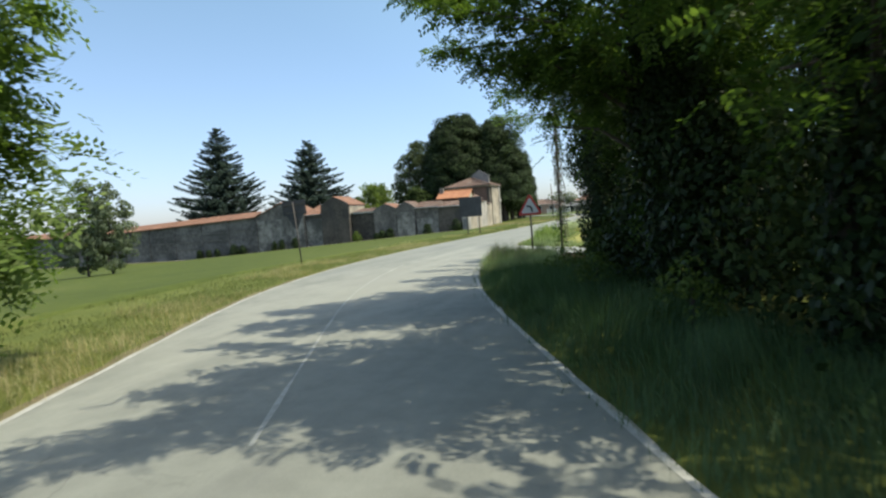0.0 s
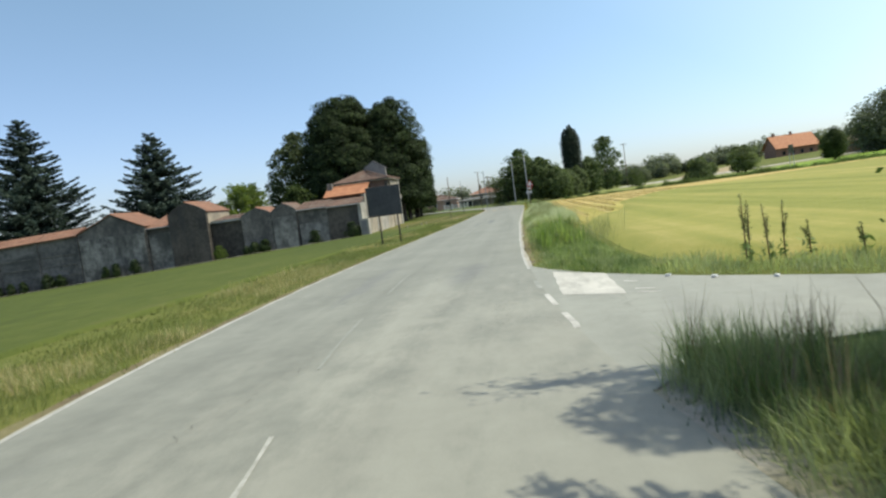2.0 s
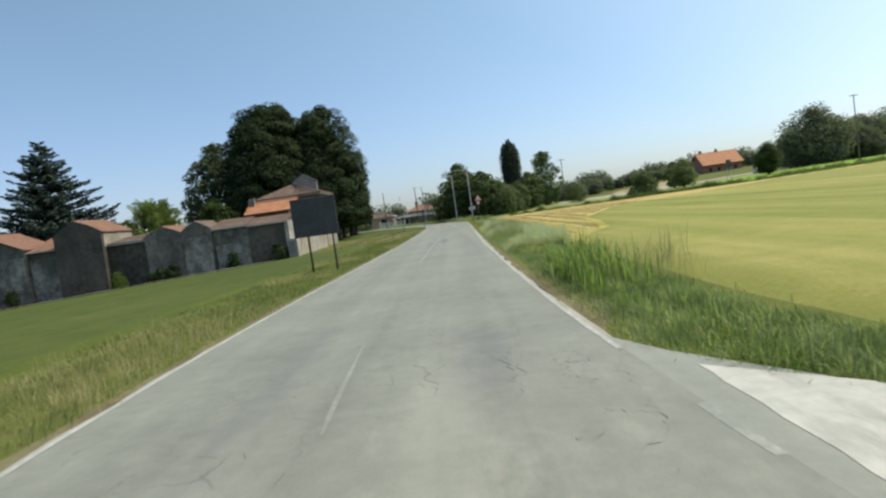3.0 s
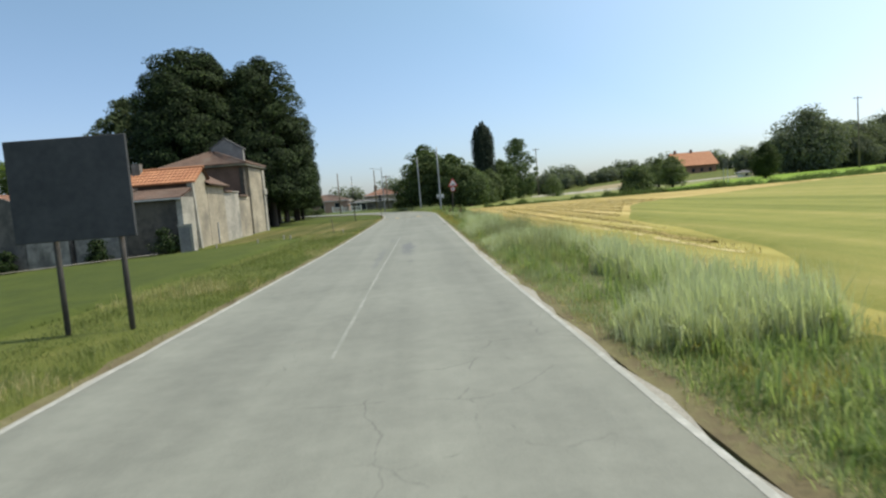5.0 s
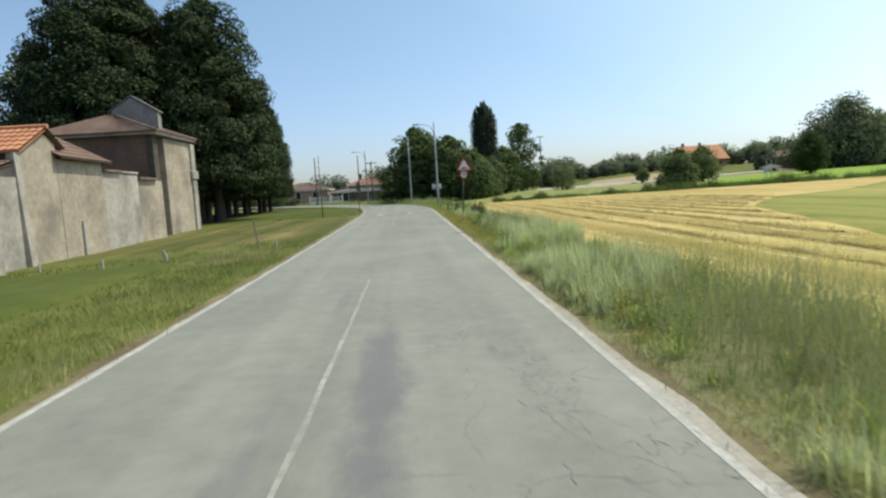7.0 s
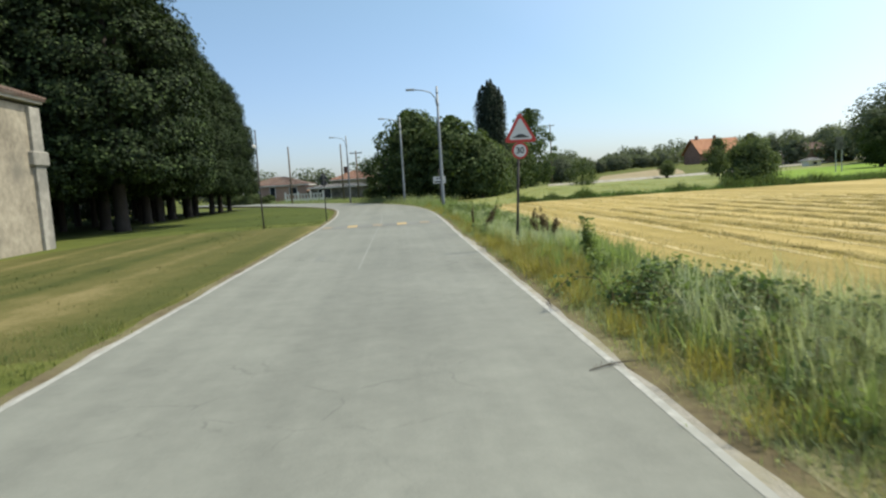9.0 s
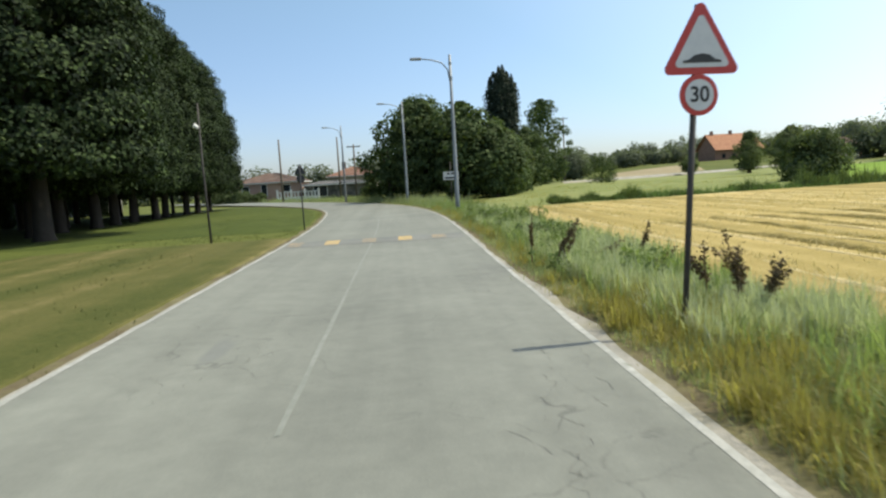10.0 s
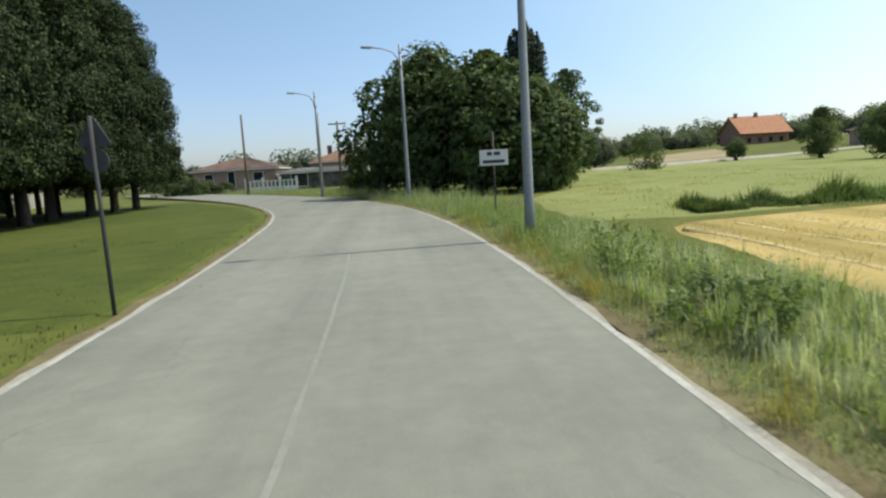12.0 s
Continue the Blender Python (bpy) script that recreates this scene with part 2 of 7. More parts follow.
MOWN = field_material("mown_hay", [(0.045, 0.055, 0.014), (0.07, 0.08, 0.021), (0.115, 0.108, 0.036), (0.215, 0.18, 0.08)], row=(1.3, 0.42))
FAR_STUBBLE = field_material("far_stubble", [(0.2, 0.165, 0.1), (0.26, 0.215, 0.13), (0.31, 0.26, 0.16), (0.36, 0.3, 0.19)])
STUBBLE = field_material("stubble", [(0.2, 0.16, 0.055), (0.325, 0.255, 0.09), (0.445, 0.345, 0.14), (0.58, 0.455, 0.225)], row=(1.5, 0.62), coarse=0.1, weedy=(58.0, 84.0, (0.74, 0.9, 0.62)))
CROP = field_material("ripening_crop", [(0.12, 0.145, 0.034), (0.185, 0.2, 0.05), (0.25, 0.242, 0.07), (0.35, 0.305, 0.115)], row=(1.7, 0.5), coarse=0.05)
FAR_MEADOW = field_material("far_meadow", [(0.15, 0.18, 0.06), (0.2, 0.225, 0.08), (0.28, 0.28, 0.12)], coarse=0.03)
BRIGHT_MEADOW = field_material("bright_meadow", [(0.12, 0.2, 0.03), (0.18, 0.28, 0.04), (0.22, 0.3, 0.06)], coarse=0.05)
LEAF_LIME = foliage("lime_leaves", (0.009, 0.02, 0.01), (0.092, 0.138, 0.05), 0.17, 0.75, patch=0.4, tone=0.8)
LEAF_DARK = foliage("dark_leaves", (0.042, 0.068, 0.024), (0.108, 0.145, 0.046), 0.3, 0.85)
LEAF_THICKET = foliage("thicket_leaves", (0.055, 0.09, 0.038), (0.19, 0.245, 0.105), 0.38, 0.75, patch=0.5)
LEAF_SOFT = foliage("soft_green_leaves", (0.09, 0.125, 0.06), (0.2, 0.245, 0.12), 0.4, 0.85, patch=0.5)
LEAF_LIGHT = foliage("pale_leaves", (0.08, 0.13, 0.03), (0.2, 0.26, 0.06), 0.35)
# grey-green birch leaves, paled further to paint in haze
LEAF_BIRCH_HAZED = foliage("hazed_birch_leaves", (0.12, 0.155, 0.1), (0.25, 0.29, 0.19), 0.4, 0.8)
LEAF_ACACIA = foliage("acacia_leaves", (0.15, 0.21, 0.075), (0.34, 0.41, 0.17), 0.45, 0.7)
LEAF_ROBINIA = foliage("robinia_leaves", (0.062, 0.112, 0.028), (0.18, 0.265, 0.072), 0.58, patch=0.7)
LEAF_IVY = foliage("ivy_leaves", (0.014, 0.029, 0.01), (0.05, 0.085, 0.022), 0.2, 0.5, patch=0.8)
LEAF_GREY = foliage("grey_green_leaves", (0.05, 0.075, 0.035), (0.12, 0.15, 0.075), 0.25, 0.8)
LEAF_WEED = foliage("weed_leaves", (0.19, 0.26, 0.1), (0.36, 0.44, 0.2), 0.5, 0.8)
LEAF_MEADOW = foliage("meadow_tree_leaves", (0.16, 0.2, 0.11), (0.28, 0.325, 0.18), 0.55, 0.9)
# far foliage made pale and grey: the haze of distance is in the colour
LEAF_FAR_HAZED = foliage("far_hazed_leaves", (0.15, 0.18, 0.14), (0.24, 0.265, 0.2), 0.5, 0.9)
NEEDLE = foliage("cedar_needles", (0.02, 0.041, 0.034), (0.07, 0.104, 0.082), 0.08, 0.6)
CYPRESS = foliage("cypress_scales", (0.016, 0.028, 0.018), (0.045, 0.066, 0.04), 0.05, 0.65)
BLADE = foliage("grass_blades", (0.3, 0.345, 0.2), (0.53, 0.58, 0.4), 0.6, patch=0.5, tone=0.3)
BLADE_PALE = foliage("pale_grass_blades", (0.5, 0.52, 0.42), (0.78, 0.79, 0.68), 0.6, patch=0.5, tone=0.15)
BLADE_DRY = foliage("dry_grass_blades", (0.4, 0.34, 0.18), (0.62, 0.55, 0.34), 0.5, patch=0.5, tone=0.3)
REED = foliage("reed_leaves", (0.165, 0.24, 0.095), (0.34, 0.44, 0.21), 0.45, patch=0.8)
REED_BRIGHT = foliage("bright_reed_leaves", (0.22, 0.32, 0.11), (0.42, 0.53, 0.22), 0.55, patch=0.8)
BLADE_LUSH = foliage("soft_grass_blades", (0.25, 0.32, 0.15), (0.46, 0.53, 0.29), 0.6, patch=0.6, tone=0.3)
SEED = foliage("seed_stems", (0.3, 0.32, 0.17), (0.48, 0.48, 0.31), 0.4, patch=0.6)
BLADE_REED = foliage("lush_grass_blades", (0.115, 0.185, 0.075), (0.26, 0.36, 0.16), 0.5, patch=0.8)
BLADE_EDGE = foliage("lawn_edge_blades", (0.17, 0.2, 0.075), (0.33, 0.36, 0.16), 0.5, patch=0.6, tone=0.4)
# lighter copy of the robinia leaves, with sunlight put into the colour
LEAF_ROBINIA_LIT = foliage("lit_robinia_leaves", (0.12, 0.19, 0.05), (0.28, 0.38, 0.12), 0.55, patch=0.7)
# lush grass whose green is darkened to carry the hedge's shade
SHADED_HEDGE_GRASS = foliage("shaded_hedge_blades", (0.06, 0.115, 0.055), (0.15, 0.235, 0.115), 0.4, patch=0.8)
BLADE_GOLD = foliage("golden_grass_blades", (0.36, 0.31, 0.11), (0.56, 0.48, 0.2), 0.55, patch=0.5, tone=0.3)
LITTER = foliage("dry_litter", (0.24, 0.15, 0.08), (0.42, 0.29, 0.17), 0.2)
SEED_BROWN = foliage("brown_seed_heads", (0.26, 0.2, 0.17), (0.46, 0.38, 0.32), 0.4, patch=0.6)
LEAF_BRAMBLE = foliage("bramble_leaves", (0.08, 0.13, 0.05), (0.25, 0.33, 0.14), 0.35, 0.45, patch=0.9)
DOCK_GREEN = foliage("green_dock_seeds", (0.2, 0.225, 0.1), (0.34, 0.365, 0.18), 0.3)
WINDROW = field_material("windrow_straw", [(0.34, 0.27, 0.12), (0.47, 0.385, 0.19), (0.58, 0.48, 0.26), (0.66, 0.56, 0.33)], coarse=0.6, fine=16.0, relief=0.9)
UNCUT_BAND = field_material("uncut_band", [(0.17, 0.135, 0.045), (0.25, 0.2, 0.07), (0.33, 0.265, 0.1), (0.42, 0.34, 0.145)], coarse=0.6, fine=14.0, relief=0.9)
STRAW_PALE = foliage("pale_straw", (0.45, 0.36, 0.18), (0.68, 0.57, 0.34), 0.35, patch=0.5, tone=0.2)
STRAW = foliage("straw", (0.33, 0.26, 0.11), (0.55, 0.44, 0.22), 0.3, patch=0.5)
DOCK = foliage("seeded_dock", (0.13, 0.095, 0.055), (0.28, 0.2, 0.12), 0.25)
BARK = surface("bark", (0.035, 0.027, 0.02), (0.1, 0.08, 0.06), 14, 1.5, 0.95, 0.9, stretch=(1, 1, 0.25))
# the bark again, darkened to paint the shade beneath the lime crowns
LIME_BARK_SHADED = surface("shaded_lime_bark", (0.018, 0.015, 0.012), (0.055, 0.046, 0.037), 14, 1.5, 0.95, 0.9, stretch=(1, 1, 0.25))
# sunless graveyard fronts: their shade is darkened into the grey and dark plaster
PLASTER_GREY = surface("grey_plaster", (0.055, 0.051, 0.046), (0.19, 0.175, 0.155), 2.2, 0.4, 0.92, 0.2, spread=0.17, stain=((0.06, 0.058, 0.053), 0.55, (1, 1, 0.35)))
PLASTER_DARK_SHADED = surface("dark_shaded_plaster", (0.034, 0.029, 0.024), (0.096, 0.083, 0.068), 3, 0.4, 0.92, 0.25, spread=0.16, stain=((0.045, 0.043, 0.04), 0.5, (1, 1, 0.35)))
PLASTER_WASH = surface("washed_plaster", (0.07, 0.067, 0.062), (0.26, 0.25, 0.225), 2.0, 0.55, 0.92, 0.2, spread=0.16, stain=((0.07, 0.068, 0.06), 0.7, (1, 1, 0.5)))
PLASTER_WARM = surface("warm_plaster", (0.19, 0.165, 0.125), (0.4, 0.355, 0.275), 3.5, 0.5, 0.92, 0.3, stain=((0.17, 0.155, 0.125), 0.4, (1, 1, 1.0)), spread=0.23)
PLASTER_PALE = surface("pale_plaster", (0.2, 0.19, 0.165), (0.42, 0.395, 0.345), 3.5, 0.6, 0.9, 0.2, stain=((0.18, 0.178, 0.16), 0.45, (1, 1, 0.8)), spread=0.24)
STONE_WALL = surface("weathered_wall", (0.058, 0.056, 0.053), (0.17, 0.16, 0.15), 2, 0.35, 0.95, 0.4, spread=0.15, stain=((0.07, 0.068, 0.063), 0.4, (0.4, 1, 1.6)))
BRICK = surface("old_brick", (0.075, 0.045, 0.033), (0.16, 0.096, 0.07), 9, 1.0, 0.9, 0.4)
BRICK_FARM = surface("farm_brick", (0.19, 0.1, 0.07), (0.33, 0.19, 0.135), 9, 1.0, 0.9, 0.4)
BRICK_PINK = surface("pink_plaster", (0.3, 0.19, 0.145), (0.42, 0.28, 0.22), 4, 0.5, 0.9, 0.2)
TILE = surface("clay_tile", (0.165, 0.085, 0.058), (0.28, 0.15, 0.1), 5, 1.3, 0.85, 0.3, stain=((0.2, 0.12, 0.085), 0.9))
TILE_ORANGE = surface("new_clay_tile", (0.3, 0.12, 0.062), (0.45, 0.215, 0.11), 6, 1.2, 0.8, 0.3)
TILE_OLD = surface("old_clay_tile", (0.1, 0.065, 0.052), (0.2, 0.13, 0.1), 5, 1.0, 0.9, 0.4, stain=((0.16, 0.13, 0.11), 0.8))
SLATE_DARK = surface("roof_slate", (0.07, 0.07, 0.072), (0.13, 0.13, 0.132), 6, 1.2, 0.85, 0.3)
SLATE = surface("grey_slate", (0.12, 0.118, 0.118), (0.22, 0.216, 0.213), 6, 1.2, 0.85, 0.3)
STEEL = surface("galvanised_steel", (0.3, 0.31, 0.32), (0.45, 0.46, 0.47), 20, 2.0, 0.5, 0.05, metal=0.6)
LAMP_POLE = surface("grey_pole_paint", (0.19, 0.215, 0.24), (0.28, 0.305, 0.33), 15, 1.5, 0.5, 0.05, metal=0.2)
DARK_METAL = surface("dark_sheet_metal", (0.026, 0.029, 0.033), (0.056, 0.059, 0.063), 8, 1.2, 0.85, 0.05)
RUST_POLE = surface("rusty_pole", (0.036, 0.032, 0.03), (0.085, 0.075, 0.068), 15, 2.0, 0.8, 0.2)
RED = surface("sign_red", (0.4, 0.025, 0.02), (0.52, 0.04, 0.03), 10, 1.5, 0.45, 0.0)
WHITE = surface("sign_white", (0.5, 0.51, 0.52), (0.62, 0.62, 0.62), 10, 1.5, 0.45, 0.0)
BLACK = surface("sign_black", (0.012, 0.012, 0.012), (0.025, 0.025, 0.025), 10, 1.5, 0.5, 0.0)
WOOD = surface("old_wood", (0.1, 0.08, 0.06), (0.2, 0.165, 0.125), 20, 1.0, 0.9, 0.4, stretch=(1, 1, 0.1))
GLASS = surface("dark_window", (0.015, 0.018, 0.02), (0.03, 0.035, 0.04), 3, 0.5, 0.12, 0.0)
WHITE_PAINT = surface("white_paint", (0.66, 0.65, 0.62), (0.8, 0.79, 0.76), 6, 0.8, 0.7, 0.1)


# ======== helpers for meshes ========


def mesh_of(name, verts, faces, mat, smooth=False):
    me = bpy.data.meshes.new(name)
    me.from_pydata([tuple(map(float, v)) for v in verts], [], faces)
    me.materials.append(mat)
    if smooth:
        me.polygons.foreach_set("use_smooth", [True] * len(me.polygons))
    me.update()
    return me


def polys(name, v, k, mat):
    """A mesh of many separate k-cornered faces, from an array n x k x 3."""
    v = np.ascontiguousarray(v, dtype=np.float32)
    c = v.shape[0]
    me = bpy.data.meshes.new(name)
    me.vertices.add(c * k)
    me.vertices.foreach_set("co", v.ravel())
    me.loops.add(c * k)
    me.loops.foreach_set("vertex_index", np.arange(c * k, dtype=np.int32))
    me.polygons.add(c)
    me.polygons.foreach_set("loop_start", np.arange(0, c * k, k, dtype=np.int32))
    me.update(calc_edges=True)
    me.materials.append(mat)
    return me


def thing(name, label, category, at=(0, 0, 0), turn=0.0, group=""):
    ob = new(name)
    ob.empty_display_size = 0.2
    ob.matrix_basis = pose(*at, 0, 0, turn)
    return tagged(ob, label, category, group)


def part(name, data, mat=None, parent=None, label="", smooth=False):
    """Links a mesh or a bmesh as one object under a thing or a part."""
    if isinstance(data, bmesh.types.BMesh):
        me = bpy.data.meshes.new(name)
        data.to_mesh(me)
        data.free()
        me.materials.append(mat)
        if smooth:
            me.polygons.foreach_set("use_smooth", [True] * len(me.polygons))
        data = me
    ob = new(name, data)
    if parent:
        ob.parent = parent
    if label:
        ob["label"] = label
    return ob


def structure(name, data, mat=None, label="", smooth=False):
    return tagged(part(name, data, mat, None, label, smooth), label, kind="structure")


def stuff(name, data, label, category):
    return tagged(part(name, data), label, category, kind="stuff")


def add_box(bm, x0, x1, y0, y1, z0, z1, bevel=0.0):
    vs = [bm.verts.new(p) for p in ((x0, y0, z0), (x1, y0, z0), (x1, y1, z0), (x0, y1, z0), (x0, y0, z1), (x1, y0, z1), (x1, y1, z1), (x0, y1, z1))]
    fs = [bm.faces.new([vs[i] for i in f]) for f in ((3, 2, 1, 0), (4, 5, 6, 7), (0, 1, 5, 4), (1, 2, 6, 5), (2, 3, 7, 6), (3, 0, 4, 7))]
    if bevel:
        es = list({e for f in fs for e in f.edges})
        bmesh.ops.bevel(bm, geom=es, offset=bevel, segments=1, affect="EDGES")
    return bm


def box(x0, x1, y0, y1, z0, z1, bevel=0.0):
    return add_box(bmesh.new(), x0, x1, y0, y1, z0, z1, bevel)


def prism(outline, a, b, axis="y"):
    """The outline, a list of (u, z), pushed from a to b along the axis; axis y: u is x; axis x: u is y; axis z: (x, y)."""
    bm = bmesh.new()
    place = {"y": lambda u, w, s: (u, s, w), "x": lambda u, w, s: (s, u, w), "z": lambda u, w, s: (u, w, s)}[axis]
    lo = [bm.verts.new(place(u, w, a)) for u, w in outline]
    hi = [bm.verts.new(place(u, w, b)) for u, w in outline]
    bm.faces.new(lo)
    bm.faces.new(hi[::-1])
    k = len(outline)
    for i in range(k):
        bm.faces.new((lo[i], hi[i], hi[(i + 1) % k], lo[(i + 1) % k]))
    bmesh.ops.recalc_face_normals(bm, faces=bm.faces)
    return bm


def tube(path, radii, sides=8, bm=None):
    """A tapered round tube along a path."""
    bm = bm or bmesh.new()
    path = [Vector(p) for p in path]
    if not hasattr(radii, "__len__"):
        radii = [radii] * len(path)
    rings = []
    for i, (p, r) in enumerate(zip(path, radii)):
        d = (path[min(i + 1, len(path) - 1)] - path[max(i - 1, 0)]).normalized()
        u = d.cross(Vector((0.31, 0.95, 0.05))).normalized()
        w = d.cross(u)
        rings.append([bm.verts.new(p + (u * math.cos(a) + w * math.sin(a)) * r) for a in (2 * math.pi * k / sides for k in range(sides))])
    for a, b in zip(rings, rings[1:]):
        for k in range(sides):
            bm.faces.new((a[k], a[(k + 1) % sides], b[(k + 1) % sides], b[k]))
    bm.faces.new(rings[0][::-1])
    bm.faces.new(rings[-1])
    return bm


# ======== the lie of the land ========
LEFT_EDGE = [(-40, 13.0), (-26, 7.0), (-10, 0.2), (-2, -3.2), (6, -6.6), (14, -9.6), (22, -11.2), (30, -11.75), (38, -11.8), (46, -11.6), (54, -11.4), (62, -11.2), (78, -11.05),
             (94, -11.0), (102, -11.0), (110, -11.2), (117, -11.65), (122, -12.1), (127, -12.9), (135, -15.1), (148, -20.4), (164, -28.5), (180, -37.5), (205, -52.0)]
RIGHT_EDGE = [(-40, 19.0), (-26, 13.0), (-10, 6.2), (-2, 2.7), (6, -0.7), (14, -3.7), (22, -5.5), (30, -6.15), (38, -6.3), (46, -6.3), (54, -6.3), (62, -6.2), (78, -5.95),
              (94, -5.75), (102, -5.6), (110, -5.6), (119, -6.1), (127, -7.2), (135.5, -9.3), (142, -11.5), (154, -17.1), (166, -23.5), (182, -32.5), (205, -46.0)]


def smooth_line(pts):
    """Interpolates (y, x) points by a cubic through them."""
    ys, xs = np.array(pts, float).T
    m = np.gradient(xs, ys)

    def at(y):
        y = np.clip(y, ys[0], ys[-1])
        i = np.clip(np.searchsorted(ys, y) - 1, 0, len(ys) - 2)
        h = ys[i + 1] - ys[i]
        t = (y - ys[i]) / h
        return ((2 * t**3 - 3 * t**2 + 1) * xs[i] + (t**3 - 2 * t**2 + t) * h * m[i] + (-2 * t**3 + 3 * t**2) * xs[i + 1] + (t**3 - t**2) * h * m[i + 1])
    return at


left_x, right_x = smooth_line(LEFT_EDGE), smooth_line(RIGHT_EDGE)


def ease(a, b, x):
    t = np.clip((np.asarray(x, float) - a) / (b - a), 0, 1)
    return t * t * (3 - 2 * t)


def land(x, y):
    """Height of the ground: the lawn falls away to one side, the far fields rise a little on the other."""
    x, y = np.asarray(x, float), np.asarray(y, float)
    fall = -np.clip((-15.0 - x) * 0.042, 0, 2.1) * (1 - 0.75 * ease(80, 105, y))
    rise = 0.9 * ease(40, 90, x) + 2.2 * ease(85, 170, x) + 2.0 * ease(212, 275, y) * ease(30, 80, x) + 3 * ease(280, 600, y)
    return fall + np.where(x > 0, rise, rise * 0.4)


def h(x, y):
    return float(land(x, y))


# ======== ground, road ========


def ground_sheet():
    xs = np.unique(np.concatenate([np.linspace(-2600, -200, 13), np.linspace(-200, -60, 29), np.linspace(-60, 40, 101), np.linspace(40, 260, 45), np.linspace(260, 2600, 13)]))
    ys = np.unique(np.concatenate([np.linspace(-1500, -60, 9), np.linspace(-60, 230, 146), np.linspace(230, 620, 40), np.linspace(620, 3500, 14)]))
    gx, gy = np.meshgrid(xs, ys)
    gz = land(gx, gy) - 0.05
    lx, rx = left_x(gy), right_x(gy)
    off = np.maximum(np.maximum(lx - gx, gx - rx), 0) * ((gy > -45) & (gy < 205))
    rough = np.array([noise.noise((a * 0.35, b * 0.35, 0.3)) for a, b in zip(gx.ravel(), gy.ravel())]).reshape(gx.shape)
    gz = gz + np.where(np.abs(gx) < 250, rough * 0.06 * ease(0.5, 4, off), 0)
    v = np.stack([gx, gy, gz], -1).reshape(-1, 3)
    w = len(xs)
    i = (np.arange(len(ys) - 1)[:, None] * w + np.arange(w - 1)[None]).ravel()
    me = mesh_of("ground", v, np.stack([i, i + 1, i + w + 1, i + w], 1).tolist(), GRASS_GROUND, True)
    return structure("ground", me, label="rough green meadow with dry patches")


ground_sheet()


def ribbon(name, left, right, y0, y1, step, z, mat, label, cuts=4, crown=0.0, skirt=0.0):
    """A strip of paving between two lines."""
    ys = np.arange(y0, y1 + step * 0.5, step)
    L, R = left(ys), right(ys)
    f = np.linspace(0, 1, cuts + 1)
    x = L[:, None] + (R - L)[:, None] * f
    zz = z + crown * (1 - (2 * f - 1) ** 2)[None] + 0 * x
    v = np.stack([x, ys[:, None] + 0 * x, zz], -1)
    if skirt:
        lo, hi = v[:, :1].copy(), v[:, -1:].copy()
        lo[..., 2] -= skirt
        hi[..., 2] -= skirt
        v = np.concatenate([lo, v, hi], 1)
    k = v.shape[1]
    i = (np.arange(len(ys) - 1)[:, None] * k + np.arange(k - 1)[None]).ravel()
    return structure(name, mesh_of(name, v.reshape(-1, 3), np.stack([i, i + 1, i + k + 1, i + k], 1).tolist(), mat, False), label=label)


def wobble(line, amount, offset, seed):
    def at(y):
        y = np.asarray(y, float)
        return line(y) + offset + amount * np.array([noise.noise((q * 0.9, seed, 0)) + 0.5 * noise.noise((q * 2.7, seed + 7, 0)) for q in np.atleast_1d(y)]).reshape(y.shape)
    return at


def tapered(line):
    """Draws a roadside line in to the road's edge at the junction."""
    return lambda y: right_x(y) + 0.02 + (line(y) - right_x(y)) * ease(30.2, 33.0, np.asarray(y, float))


ribbon("road", lambda y: left_x(y) - 0.03, lambda y: right_x(y) + 0.03, -40, 203, 1.0, 0.0, ASPHALT, "worn light grey asphalt lane with cracks and patches", 6, 0.0, 0.1)
ribbon("shoulder_gravel_east", lambda y: right_x(y) + 0.0, tapered(wobble(lambda y: right_x(y) + 0.08 * ease(46, 52, np.asarray(y, float)) - 0.05 * ease(66, 74, np.asarray(y, float)) + 0.06 * ease(82, 88, np.asarray(y, float)) - 0.07 * ease(90.5, 93, np.asarray(y, float)), 0.1, 0.07, 3)), 30.4, 200, 0.5, -0.012, GRAVEL, "pale gravel shoulder", 3, 0.0, 0.08)
ribbon("shoulder_gravel_near", lambda y: right_x(y) + 0.0, wobble(right_x, 0.05, 0.06, 5), -38, 21.2, 0.5, -0.012, GRAVEL, "pale gravel shoulder", 3, 0.0, 0.08)
ribbon("shoulder_gravel_west", wobble(left_x, 0.07, -0.1, 9), lambda y: left_x(y) - 0.0, -38, 200, 0.5, -0.012, GRAVEL, "pale gravel shoulder", 3, 0.0, 0.08)
ribbon("verge_soil_east", lambda y: right_x(y) + 0.1, tapered(wobble(right_x, 0.18, 0.6, 13)), 30.4, 200, 0.5, -0.02, VERGE_SOIL, "bare brown soil and dry litter beside the road", 4, 0.0, 0.1)
ribbon("verge_soil_west", wobble(left_x, 0.15, -0.3, 19), lambda y: left_x(y) - 0.1, -38, 200, 0.5, -0.02, VERGE_SOIL, "bare brown soil and dry litter beside the road", 4, 0.0, 0.1)
ribbon("verge_turf_east", wobble(right_x, 0.12, 0.34, 29), wobble(lambda y: right_x(y) - 0.75 * (1 - ease(44, 48, np.asarray(y, float))), 0.2, 2.75, 23), 33, 118, 0.25, -0.018, VERGE_TURF, "trodden dry turf under the verge grass", 5)
ribbon("edge_line_west", lambda y: left_x(y) - 0.032, wobble(left_x, 0.016, 0.042, 51), -38, 200, 0.2, 0.003, LINE, "worn white edge line", 1)
